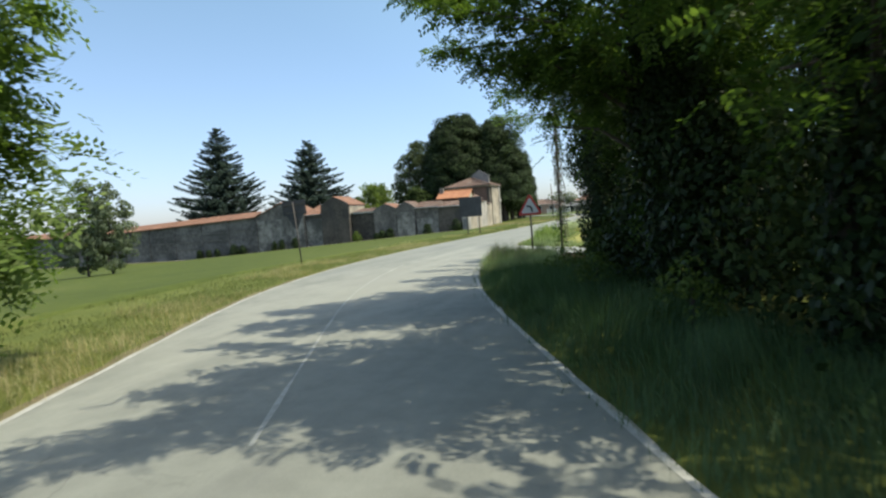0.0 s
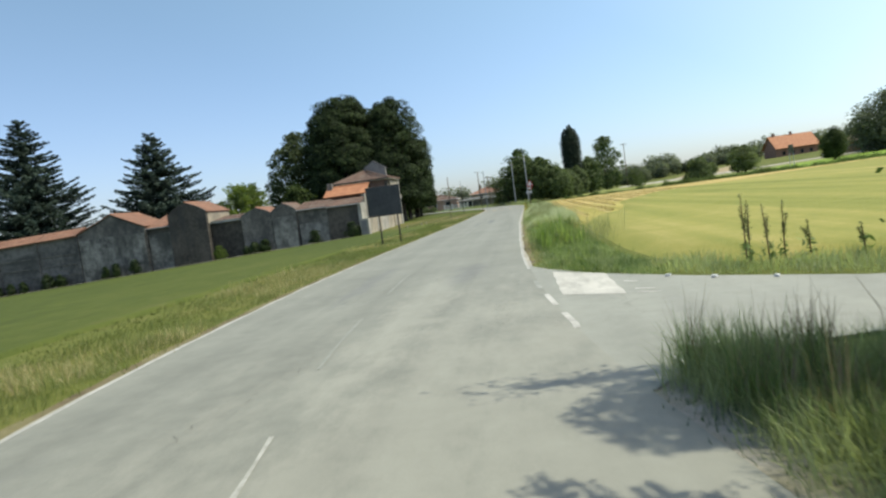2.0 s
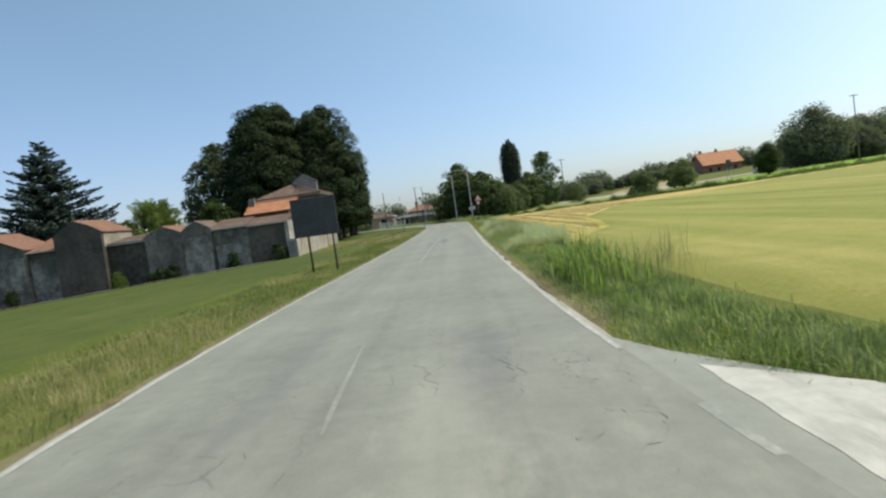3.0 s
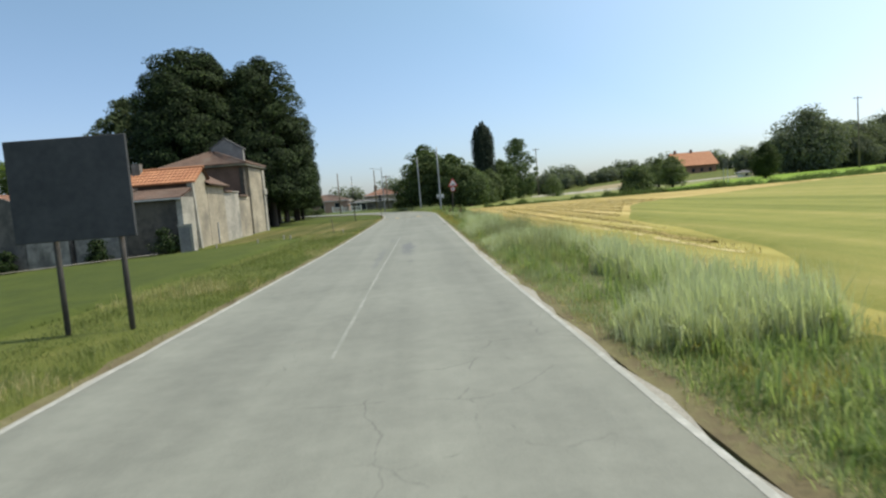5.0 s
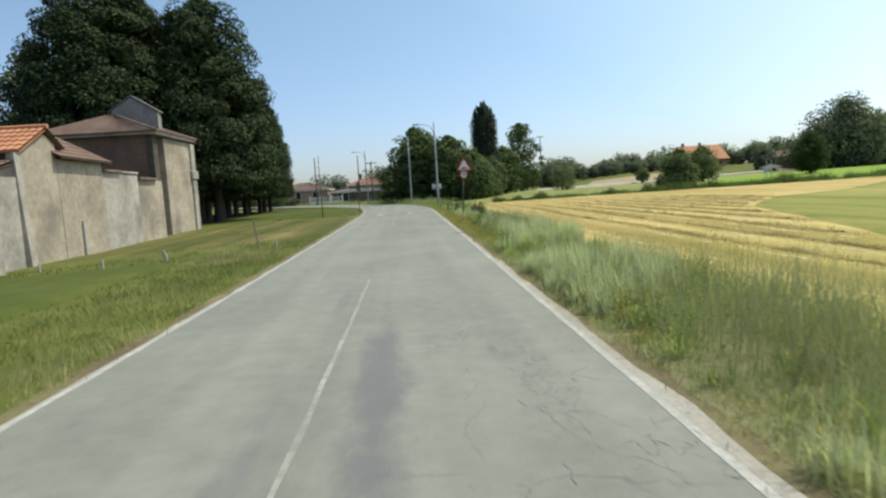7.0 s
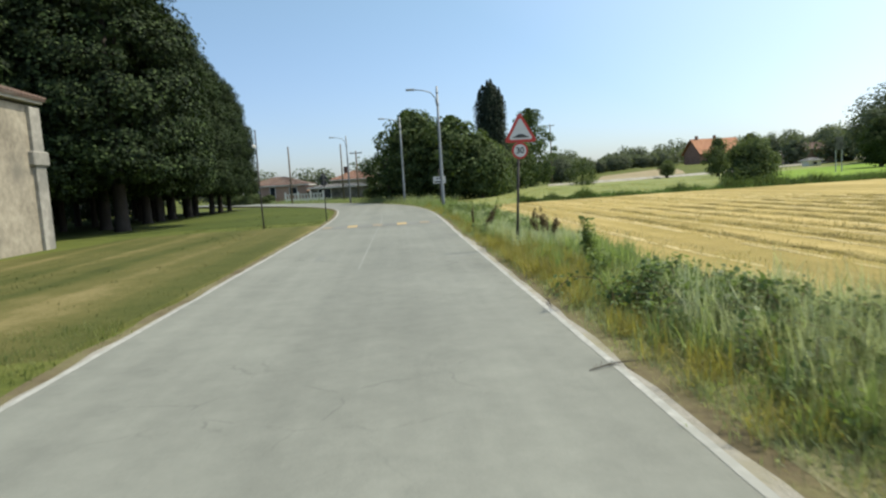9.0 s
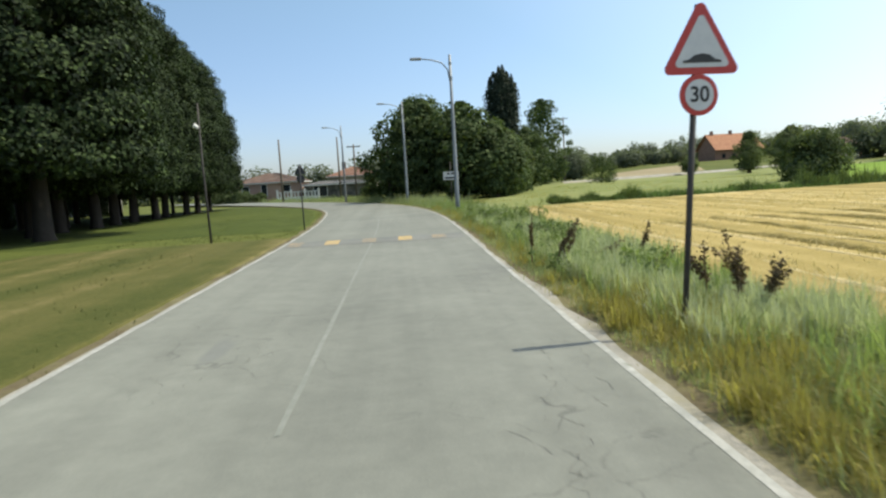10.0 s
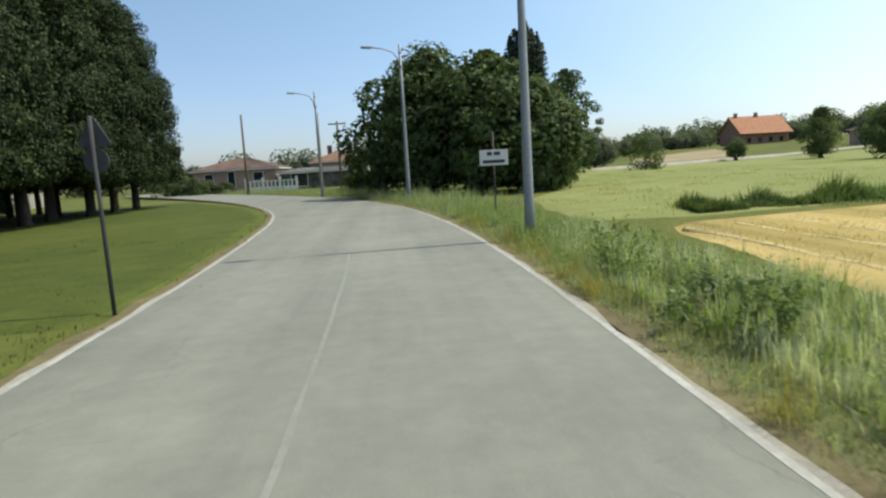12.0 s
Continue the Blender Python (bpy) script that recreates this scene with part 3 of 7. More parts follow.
ribbon("edge_line_near", wobble(right_x, 0.014, -0.042, 53), lambda y: right_x(y) + 0.032, -38, 18.6, 0.2, 0.003, LINE, "worn white edge line", 1)
ribbon("edge_line_east", wobble(right_x, 0.016, -0.036, 57), lambda y: right_x(y) + 0.032, 30, 200, 0.2, 0.003, LINE, "worn white edge line", 1)


def middle(y):
    return left_x(y) * 0.52 + right_x(y) * 0.48


for a, b in ((4, 21), (23, 26), (28.5, 32), (46, 68), (86, 100), (101, 112)):
    ribbon("centre_line", wobble(middle, 0.022, -0.024, a), wobble(middle, 0.022, 0.024, a + 3), a, b, 0.5, 0.0045, LINE_THIN if a == 4 else LINE_PALE if a == 46 else LINE_FAINT, "almost worn away pale centre line", 1)

ribbon("corner_gravel", lambda y: right_x(y) + 0.02, wobble(right_x, 0.15, 0.5, 41), 18.0, 21.9, 0.3, -0.016, GRAVEL, "loose gravel at the junction corner", 2)

ribbon("corner_gravel", lambda y: right_x(y) + 0.02, lambda y: right_x(y) + 0.06 + 0.07 * ease(29.6, 31.2, np.asarray(y, float)), 29.7, 33.6, 0.3, -0.017, GRAVEL, "loose gravel at the far junction corner", 2)

# side road mouth
FAR_SIDE = [(-7.2, 31.4), (-6.25, 31.0), (-5.75, 29.7), (-4.9, 28.2), (-3.6, 26.7), (-1.8, 25.2), (1.2, 23.8), (6, 22.2), (14, 19.6), (26, 16.0), (46, 10.0), (81, 0.5), (200, -34)]
NEAR_SIDE = [(-7.2, 20.9), (-5.45, 21.2), (-5.0, 21.7), (-4.2, 22.2), (-3.2, 22.4), (-1.5, 22.1), (1.0, 21.2), (5.2, 19.4), (13, 16.6), (25, 13.0), (45, 7.0), (80, -2.5), (199, -37)]


def strip_between(a, b, z, cuts=5):
    v, f = [], []
    for (ax, ay), (bx, by) in zip(a, b):
        for i in range(cuts + 1):
            t = i / cuts
            v.append((ax + (bx - ax) * t, ay + (by - ay) * t, z))
    k = cuts + 1
    for r in range(len(a) - 1):
        for i in range(cuts):
            f.append((r * k + i, r * k + i + 1, (r + 1) * k + i + 1, (r + 1) * k + i))
    return v, f


def dense(pts, step=4.0):
    """The same line with more points on its long stretches."""
    out = [pts[0]]
    for k, ((ax, ay), (bx, by)) in enumerate(zip(pts, pts[1:])):
        n = 1 if k < 8 else 1 + int((200 if k == 11 else 40) / step / (1 if k == 11 else 2))
        out += [(ax + (bx - ax) * i / n, ay + (by - ay) * i / n) for i in range(1, n + 1)]
    return out


v, f = strip_between(dense(NEAR_SIDE), dense(FAR_SIDE), -0.006)
v = [(x, y, z + (h(x, y) + 0.03 * float(ease(30, 60, x)) if x > 10 else 0.0)) for x, y, z in v]
structure("side_road", mesh_of("side_road", v, f, ASPHALT_OLD), label="pale old asphalt side road")
v, f = strip_between([(-5.7 + 0.012 * math.sin(k * 2.1), 29.1 - 0.29 * k) for k in range(11)], [(-4.8 + 0.015 * math.sin(k * 1.7), 28.1 - 0.24 * k) for k in range(11)], -0.0025, 3)
structure("concrete_patch", mesh_of("concrete_patch", v, f, CONCRETE), label="pale concrete repair patch at the junction")
for y0, y1, m in ((23.75, 24.8, LINE_WORN), (25.4, 26.4, LINE_WORN), (27.1, 28.0, LINE_PALE)):
    ribbon("give_way_dash", lambda y: np.interp(y, [21, 24, 25.5, 27.5, 30], [-5.72, -5.74, -5.9, -6.08, -6.2]), lambda y: np.interp(y, [21, 24, 25.5, 27.5, 30], [-5.635, -5.655, -5.815, -5.995, -6.115]), y0, y1, 0.25, 0.002, m, "worn white dash across the junction", 1)


for x0, y0, x1, y1 in ((-4.66, 26.85, -4.48, 26.72), (-4.63, 26.02, -4.38, 25.88), (-4.66, 25.7, -4.36, 25.56)):
    v = [(x0, y0, -0.002), (x1, y1, -0.002), (x1 + 0.04, y1 + 0.04, -0.002), (x0 + 0.02, y0 + 0.08, -0.002)]
    structure("side_dash", mesh_of("side_dash", v, [(0, 1, 2, 3)], LINE_WORN), label="short worn pale dash on the side road")


def crack(x, y0, y1, seed, drift=0.0, width=0.008):
    """A winding tar-dark crack along the lane, with side branches."""
    r = random.Random(seed)
    v, f = [], []

    def run(px, py, heading, steps, w):
        pts = []
        for k in range(steps):
            pts.append((px, py, w * (0.05 if r.random() < 0.25 else r.uniform(0.2, 1.0))))
            a = heading + r.uniform(-1.3, 1.3)
            px, py = px + 0.07 * math.sin(a), py + 0.09 * math.cos(a)
        b = len(v)
        for qx, qy, qw in pts:
            v.extend([(qx - qw * 0.5, qy, 0.0035), (qx + qw * 0.5, qy + qw * 0.4, 0.0035)])
        f.extend([(b + 2 * k, b + 2 * k + 1, b + 2 * k + 3, b + 2 * k + 2) for k in range(steps - 1)])
        return pts

    width *= 0.6
    main = run(x, y0, drift, int((y1 - y0) / 0.075), width)
    for qx, qy, _ in main[4::7]:
        if r.random() < 0.75:
            run(qx, qy, r.choice((-1.2, 1.2, -0.8, 0.8)), r.randint(4, 10), width * 0.7)
    return structure("road_crack", mesh_of("road_crack", v, f, CRACK), label="winding dark crack in the asphalt")


CRACK = surface("crack_filler", (0.095, 0.095, 0.087), (0.15, 0.15, 0.135), 30, 3, 0.95, 0.2)
for i, (x, y0, y1, d, w) in enumerate([(-6.5, 27.6, 30.4, -0.06, 0.018), (-7.2, 29.5, 33.0, 0.05, 0.016), (-9.3, 27.0, 31.0, 0.1, 0.014), (-8.9, 31.5, 36.0, -0.05, 0.014), (-6.7, 34.0, 39.5, 0.03, 0.016), (-9.6, 45.0, 50.5, 0.0, 0.014), (-6.75, 51.5, 55.5, 0.05, 0.016),
                                      (-6.6, 58.5, 61.0, -0.04, 0.012), (-9.8, 63.0, 66.0, 0.04, 0.011), (-7.0, 92.0, 94.5, -0.05, 0.012), (-9.7, 86.8, 88.8, 0.35, 0.02), (-6.9, 97.0, 99.2, -0.4, 0.014), (-5.9, 7.0, 11.0, 0.25, 0.012), (-7.2, 14.0, 19.0, 0.2, 0.013),
                                      (-8.1, 30.6, 32.4, 1.5, 0.014), (-10.6, 30.2, 31.9, 1.45, 0.014), (-8.15, 29.2, 33.4, 0.02, 0.017), (-9.9, 33.0, 35.6, 0.25, 0.018), (-7.35, 28.8, 31.0, -0.1, 0.02), (-6.9, 31.6, 33.0, 1.3, 0.014), (-7.1, 33.6, 36.4, 0.1, 0.015), (-10.4, 28.4, 29.8, 1.5, 0.012),
                                      (-7.4, 59.0, 62.4, 0.12, 0.016), (-6.9, 62.0, 65.0, -0.1, 0.014), (-6.65, 84.6, 88.2, 0.05, 0.02), (-6.35, 86.0, 88.6, -0.15, 0.016), (-8.0, 24.0, 27.0, 0.4, 0.012), (-6.65, 90.6, 92.9, -0.03, 0.022), (-9.2, 21.0, 24.0, 0.1, 0.014)]):
    crack(x, y0, y1, 900 + i, d, w * (0.85 if y0 < 45 else 0.6))


def crazing(x, y, rx, ry, seed, cell=0.11):
    """A patch of crazed asphalt: short cracks that meet round small plates."""
    r = random.Random(seed)
    nx, ny = int(2 * rx / cell) + 1, int(2 * ry / cell) + 1
    at = {(i, j): (x - rx + cell * (i + 0.5 * (j % 2)) + r.uniform(-0.05, 0.05), y - ry + cell * j + r.uniform(-0.05, 0.05)) for i in range(nx) for j in range(ny)}
    v, f = [], []
    for (i, j), (px, py) in at.items():
        for di, dj in ((1, 0), (0, 1), (-1 if j % 2 == 0 else 1, 1)):
            if (i + di, j + dj) not in at:
                continue
            qx, qy = at[i + di, j + dj]
            out = math.hypot((px - x) / rx, (py - y) / ry)
            if r.random() > 0.62 - 0.5 * out or noise.noise((px * 1.6, py * 0.9, seed)) < -0.15:
                continue
            w = r.uniform(0.0012, 0.0045)
            mx, my = (px + qx) / 2 + r.uniform(-0.02, 0.02), (py + qy) / 2 + r.uniform(-0.02, 0.02)
            L = math.hypot(qx - px, qy - py) + 1e-6
            ox, oy = -(qy - py) / L * w, (qx - px) / L * w
            b = len(v)
            v.extend([(px, py, 0.0035), (mx + ox, my + oy, 0.0035), (qx, qy, 0.0035), (mx - ox, my - oy, 0.0035)])
            f.append((b, b + 1, b + 2, b + 3))
    return structure("crazed_patch", mesh_of("crazed_patch", v, f, CRACK), label="crazed patch of small cracks in the asphalt")


for i, (x, y, rx, ry) in enumerate([(-6.55, 24.3, 0.3, 0.9), (-6.25, 24.4, 0.2, 0.4), (-6.6, 25.6, 0.2, 0.8), (-6.55, 27.4, 0.2, 0.6), (-6.98, 27.6, 0.12, 0.25), (-6.7, 29.6, 0.25, 0.9), (-6.45, 58.6, 0.35, 1.5), (-6.9, 61.5, 0.3, 1.2)]):
    crazing(x, y, rx, ry, 940 + i)


def speed_bump():
    ob = thing("speed_bump", "low asphalt speed bump with worn yellow blocks", "speed bump", (0, 0, 0))
    y0, y1 = 99.3, 101.1
    x0, x1 = float(left_x(100)) + 0.15, float(right_x(100)) - 0.15
    ys = np.linspace(y0, y1, 13)
    zs = 0.004 + 0.045 * np.sin(np.linspace(0, math.pi, 13)) ** 0.8
    v = [(x, y, z) for y, z in zip(ys, zs) for x in np.linspace(x0, x1, 9)]
    f = [(r * 9 + i, r * 9 + i + 1, r * 9 + i + 10, r * 9 + i + 9) for r in range(12) for i in range(8)]
    part("hump", mesh_of("hump", v, f, ASPHALT_DARK, True), parent=ob)
    for cx, mat in ((-10.6, YELLOW_WORN), (-9.55, YELLOW), (-8.5, YELLOW_WORN), (-7.47, YELLOW), (-6.5, YELLOW_WORN)):
        v = [(x, y, z + 0.004) for y, z in zip(ys[1:8], zs[1:8]) for x in (cx - 0.2, cx + 0.2)]
        f = [(2 * r, 2 * r + 1, 2 * r + 3, 2 * r + 2) for r in range(6)]
        part("painted_block", mesh_of("painted_block", v, f, mat, True), parent=ob, label="yellow painted block")
    return ob


speed_bump()


def field(name, outline, lift, mat, label, cell=4.0):
    """A field laid over the land: a fan-free grid cut to an outline given as x ranges over y."""
    ys = np.array([p[0] for p in outline], float)
    x0s, x1s = np.array([p[1] for p in outline], float), np.array([p[2] for p in outline], float)
    yy = np.arange(ys[0], ys[-1] + 0.01, min(cell, 2.0))
    a, b = np.interp(yy, ys, x0s), np.interp(yy, ys, x1s)
    t = np.linspace(0, 1, 41) ** 1.6
    x = a[:, None] + (b - a)[:, None] * t
    y = yy[:, None] + 0 * x
    t = t if b[0] > 200 else 1 - t[::-1]
    x = a[:, None] + (b - a)[:, None] * t
    wob = np.array([noise.noise((p * 0.3, q * 0.3, 4)) for p, q in zip(x.ravel(), y.ravel())]).reshape(x.shape)
    x = x + wob * 0.5 * (t < 0.001)
    z = land(x, y) + lift + 0.03 * wob
    z[:, 0], z[:, -1] = land(x[:, 0], y[:, 0]) - 0.16, land(x[:, -1], y[:, -1]) - 0.16
    z[0], z[-1] = land(x[0], y[0]) - 0.16, land(x[-1], y[-1]) - 0.16
    v = np.stack([x, y, z], -1).reshape(-1, 3)
    k = 41
    i = (np.arange(len(yy) - 1)[:, None] * k + np.arange(k - 1)[None]).ravel()
    return structure(name, mesh_of(name, v, np.stack([i, i + 1, i + k + 1, i + k], 1).tolist(), mat, True), label=label)


field("stubble_field", [(27.3, -2.5, 300), (30, -3.8, 300), (34, -4.1, 300), (60, -4.0, 300), (100, -3.2, 300), (107, -2.7, 300), (111, -2.0, 300), (114.2, -1.2, 300), (115, 1.5, 300), (116, 30, 300), (119, 48, 300), (124, 90, 300)], 0.05, STUBBLE, "harvested field of golden stubble")
field("crop_field", [(2, 78, 300), (10, 49, 300), (16, 29, 300), (19.6, 17, 300), (22.2, 9, 300), (24.5, 2.6, 300), (27.6, -2.6, 300), (30, -3.7, 300), (33, -4.1, 300), (45, -3.9, 300), (48, -3.1, 300), (51, -1.4, 300), (56, -0.4, 300), (60, 0.2, 300), (66.4, 0.9, 300), (74, 3.7, 300), (82.6, 6.8, 300), (88, 11.0, 300), (92, 18, 300), (104, 31, 300), (117, 46, 300)], 0.13, CROP, "yellow-green ripening crop")
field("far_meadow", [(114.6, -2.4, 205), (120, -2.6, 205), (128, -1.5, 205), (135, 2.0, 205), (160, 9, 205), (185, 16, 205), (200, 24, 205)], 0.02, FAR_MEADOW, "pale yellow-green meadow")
field("bright_meadow", [(121, 26, 205), (130, 28, 205), (150, 38, 205), (178, 58, 205)], 0.08, BRIGHT_MEADOW, "bright green meadow")
field("lawn", [(-30, -120, -4), (0, -120, -9.5), (12, -120, -13.5), (22, -120, -15.5), (60, -120, -14.5), (76.5, -120, -14.2)], 0.05, LAWN, "sloping green lawn")
field("mown_lawn", [(79, -21.8, -11.5), (86, -21.6, -11.3), (96, -21.6, -11.25), (103, -20, -11.25), (106, -17, -11.35)], 0.0, MOWN, "lawn with rows of cut hay")
field("mown_lawn", [(105.5, -60, -11.5), (112, -60, -11.7), (121, -60, -12.5), (127, -60, -13.4), (135, -60, -15.8), (148, -60, -21.8), (158, -60, -27.5)], 0.0, LAWN, "short green lawn under trees")

field("far_tan_field", [(222, 42, 64), (236, 46, 70), (256, 54, 76)], 0.06, FAR_STUBBLE, "distant tan field beyond the far road")

# pale path along the foot of the front wall
xs = np.arange(-111.0, -22.0, 1.0)
v = [(x, y, h(x, y) + 0.075) for x in xs for y in (75.75, 76.1, 76.45)]
f = [(3 * r + i, 3 * r + i + 3, 3 * r + i + 4, 3 * r + i + 1) for r in range(len(xs) - 1) for i in range(2)]
structure("wall_path", mesh_of("wall_path", v, f, GRAVEL), label="narrow pale gravel path along the wall")

# far pale road
v, f = strip_between([(20, 183.0), (60, 201.0), (100, 219.0), (150, 240.0)], [(20, 185.2), (60, 203.4), (100, 221.6), (150, 243.0)], 0, 3)
structure("far_road", mesh_of("far_road", [(x, y, h(x, y) + (-0.1, 0.28, 0.32, 0.15)[i % 4]) for i, (x, y, z) in enumerate(v)], f, GRAVEL, True), label="distant pale road on a low bank")


# ======== trees ========


def leaf_quads(pos, nrm, size, wide=0.6, rng=None, spread=0.5):
    """Diamond leaves at pos, facing nrm with some scatter."""
    c = len(pos)
    nrm = nrm + rng.normal(0, spread, (c, 3))
    nrm /= np.linalg.norm(nrm, axis=1, keepdims=True) + 1e-9
    a = rng.normal(0, 1, (c, 3))
    u = np.cross(nrm, a)
    u /= np.linalg.norm(u, axis=1, keepdims=True) + 1e-9
    w = np.cross(nrm, u)
    s = np.asarray(size).reshape(-1, 1) * np.ones((c, 1))
    return np.stack([pos - u * s * 0.5, pos + w * s * wide * 0.5 + nrm * s * 0.08, pos + u * s * 0.5, pos - w * s * wide * 0.5 + nrm * s * 0.08], 1)


def crown_points(rng, profile, z0, z1, radius, clumps, clump_r, per, squash=0.75, shell=0.55, rise=0.0):
    """Leaf places and facings for a crown made of clumps; profile gives the radius over the height 0..1."""
    hh = rng.random(clumps * 6)
    keep = rng.random(clumps * 6) < np.array([profile(q) for q in hh])
    hh = hh[keep][:clumps]
    ang = rng.random(len(hh)) * 2 * math.pi
    rr = radius * np.array([profile(q) for q in hh]) * np.sqrt(rng.uniform(shell, 1.0, len(hh)))
    cr = clump_r * rng.uniform(0.6, 1.25, len(hh))
    rr = np.maximum(rr - cr * 0.4, 0)
    cen = np.stack([rr * np.cos(ang), rr * np.sin(ang), z0 + (z1 - z0) * hh], 1)
    d = rng.normal(0, 1, (len(hh), per, 3))
    d[..., 2] += 0.25
    d /= np.linalg.norm(d, axis=2, keepdims=True)
    pos = cen[:, None] + d * (cr[:, None, None] * rng.uniform(0.72, 1.05, (len(hh), per, 1))) * np.array([1, 1, squash])
    out = cen.copy()
    out[:, 2] = (cen[:, 2] - (z0 + (z1 - z0) * 0.4)) * 0.6
    out /= np.linalg.norm(out, axis=1, keepdims=True) + 1e-6
    nrm = d * 0.7 + out[:, None] * 0.5 + np.array([0, 0, rise])
    return pos.reshape(-1, 3), nrm.reshape(-1, 3)


def core_quads(rng, profile, z0, z1, radius, rows=38, cols=46):
    """A ragged inner mass of large leaf sheets, so that the sky doesn't show through the middle."""
    q = []
    for i in range(rows):
        for j in range(cols):
            hh = (i + 0.5) / rows
            a = 2 * math.pi * (j + rng.random()) / cols
            r = radius * profile(hh) * rng.uniform(0.2, 0.68)
            q.append((r * math.cos(a), r * math.sin(a), z0 + (z1 - z0) * hh))
    pos = np.array(q)
    nrm = pos.copy()
    nrm[:, 2] = 0
    return leaf_quads(pos, nrm, min(radius * 0.13, 0.5), 0.8, rng, 0.7)


def round_profile(q):
    return max(0.0, math.sin(math.pi * min(1.0, 0.06 + 0.94 * q) ** 0.85)) ** 0.55


def egg_profile(q):
    return max(0.0, 1 - abs((q - 0.38) / (0.62 if q > 0.38 else 0.5)) ** 2.2) ** 0.6


def lime_profile(q):
    return max(0.0, 1 - q ** 3.2) ** 0.5


def broadleaf(name, label, at, height, radius, mat, seed, bare=1.8, clumps=90, per=80, leaf=0.5, clump_r=1.3, profile=round_profile, trunk_r=0.3, category="tree", group="", limbs=5, core=True, turn=0.0, shell=0.55, squash=0.75, rise=0.0, narrow=0.62, bark=BARK):
    rng = np.random.default_rng(seed)
    ob = thing(name, label, category, at, turn, group)
    lean = rng.normal(0, 0.15, 2)
    top = bare + (height - bare) * 0.6
    part("trunk", tube([(0, 0, -0.3), (0, 0, 0.25), (lean[0] * 0.4, lean[1] * 0.4, bare), (lean[0], lean[1], top)], [trunk_r * 1.5, trunk_r * 1.05, trunk_r * 0.85, trunk_r * 0.35], 9), bark, ob, smooth=True)
    for k in range(limbs):
        a = 2 * math.pi * k / max(limbs, 1) + rng.random()
        z = bare + (top - bare) * (0.1 + 0.7 * k / max(limbs, 1))
        r = radius * rng.uniform(0.55, 0.8)
        part("limb", tube([(0, 0, z), (r * 0.5 * math.cos(a), r * 0.5 * math.sin(a), z + r * 0.35), (r * math.cos(a), r * math.sin(a), z + r * 0.8)], [trunk_r * 0.4, trunk_r * 0.25, 0.03], 5), bark, ob)
    pos, nrm = crown_points(rng, profile, bare, height, radius, clumps, clump_r, per, squash, shell, rise)
    q = leaf_quads(pos, nrm, rng.uniform(0.7, 1.3, len(pos)) * leaf, narrow, rng)
    if core:
        q = np.concatenate([q, core_quads(rng, profile, bare, height, radius)])
    part("crown", polys("crown", q, 4, mat), parent=ob)
    return ob


def conifer(name, label, at, height, radius, seed, mat=NEEDLE, group=""):
    """Close whorls of separate boughs that reach out nearly level and lift at their pointed tips."""
    rng = np.random.default_rng(seed)
    ob = thing(name, label, "tree", at, rng.random() * 360, group)
    part("trunk", tube([(0, 0, -0.3), (0, 0, height * 0.5), (0, 0, height * 0.98)], [0.32, 0.2, 0.02], 8), BARK, ob, smooth=True)
    pos, nrm, size = [], [], []
    z = 0.8
    while z < height * 0.985:
        q = z / height
        R = radius * 1.12 * min(1.0, (1.02 - q) / 0.68) ** 0.85 + 0.12
        count = max(6, int(17 * (1 - q) + 5))
        for k in range(count):
            a = 2 * math.pi * (k + rng.random() * 1.4) / count
            L = R * rng.uniform(0.62, 1.14)
            lift, zb = rng.uniform(-0.12, 0.2), z + rng.uniform(-0.4, 0.4)
            c = max(12, int(L * 30))
            s = rng.random(c) ** 0.7
            side = rng.normal(0, 1, c) * (0.2 * L * s * (1.04 - s) + 0.06)
            pos.append(np.stack([L * s * math.cos(a) - side * math.sin(a), L * s * math.sin(a) + side * math.cos(a), zb + L * (lift * s + 0.12 * s ** 3) - np.abs(rng.normal(0, 0.16, c)) * (1.1 - s)], 1))
            nrm.append(np.tile([0.35 * math.cos(a), 0.35 * math.sin(a), 1.0], (c, 1)))
            size.append(rng.uniform(0.3, 0.62, c))
        z += 0.34 + 0.2 * (1 - q)
    q = leaf_quads(np.concatenate(pos), np.concatenate(nrm), np.concatenate(size), 0.34, rng, 0.45)
    part("crown", polys("crown", q, 4, mat), parent=ob)
    return ob


def bush(name, label, at, width, height, mat, seed, leaf=0.22, clumps=40, per=60, group="", category="bush", depth=None):
    rng = np.random.default_rng(seed)
    ob = thing(name, label, category, at, 0, group)
    pos, nrm = crown_points(rng, lambda q: max(0.0, 1 - q ** 2.4) ** 0.5, 0.05, height * 0.92, width * 0.5, clumps, height * 0.22, per, shell=0.25)
    q = leaf_quads(pos, nrm, rng.uniform(0.7, 1.3, len(pos)) * leaf, 0.6, rng)
    if depth:
        q[..., 1] *= depth / width
    part("stems", tube([(0, 0, -0.2), (0.05, 0, height * 0.6)], [0.08, 0.02], 5), BARK, ob)
    part("foliage", polys("foliage", q, 4, mat), parent=ob)
    return ob


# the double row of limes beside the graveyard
first = broadleaf("lime_tree", "tall dense lime tree with dark green crown", (-24.0, 112.0, h(-24, 112)), 18.9, 5.1, LEAF_LIME, 11, bare=2.7, clumps=280, per=250, leaf=0.24, clump_r=1.3, squash=0.6, rise=0.5, shell=0.84, trunk_r=0.42, group="row of lime trees", profile=lime_profile, bark=LIME_BARK_SHADED)
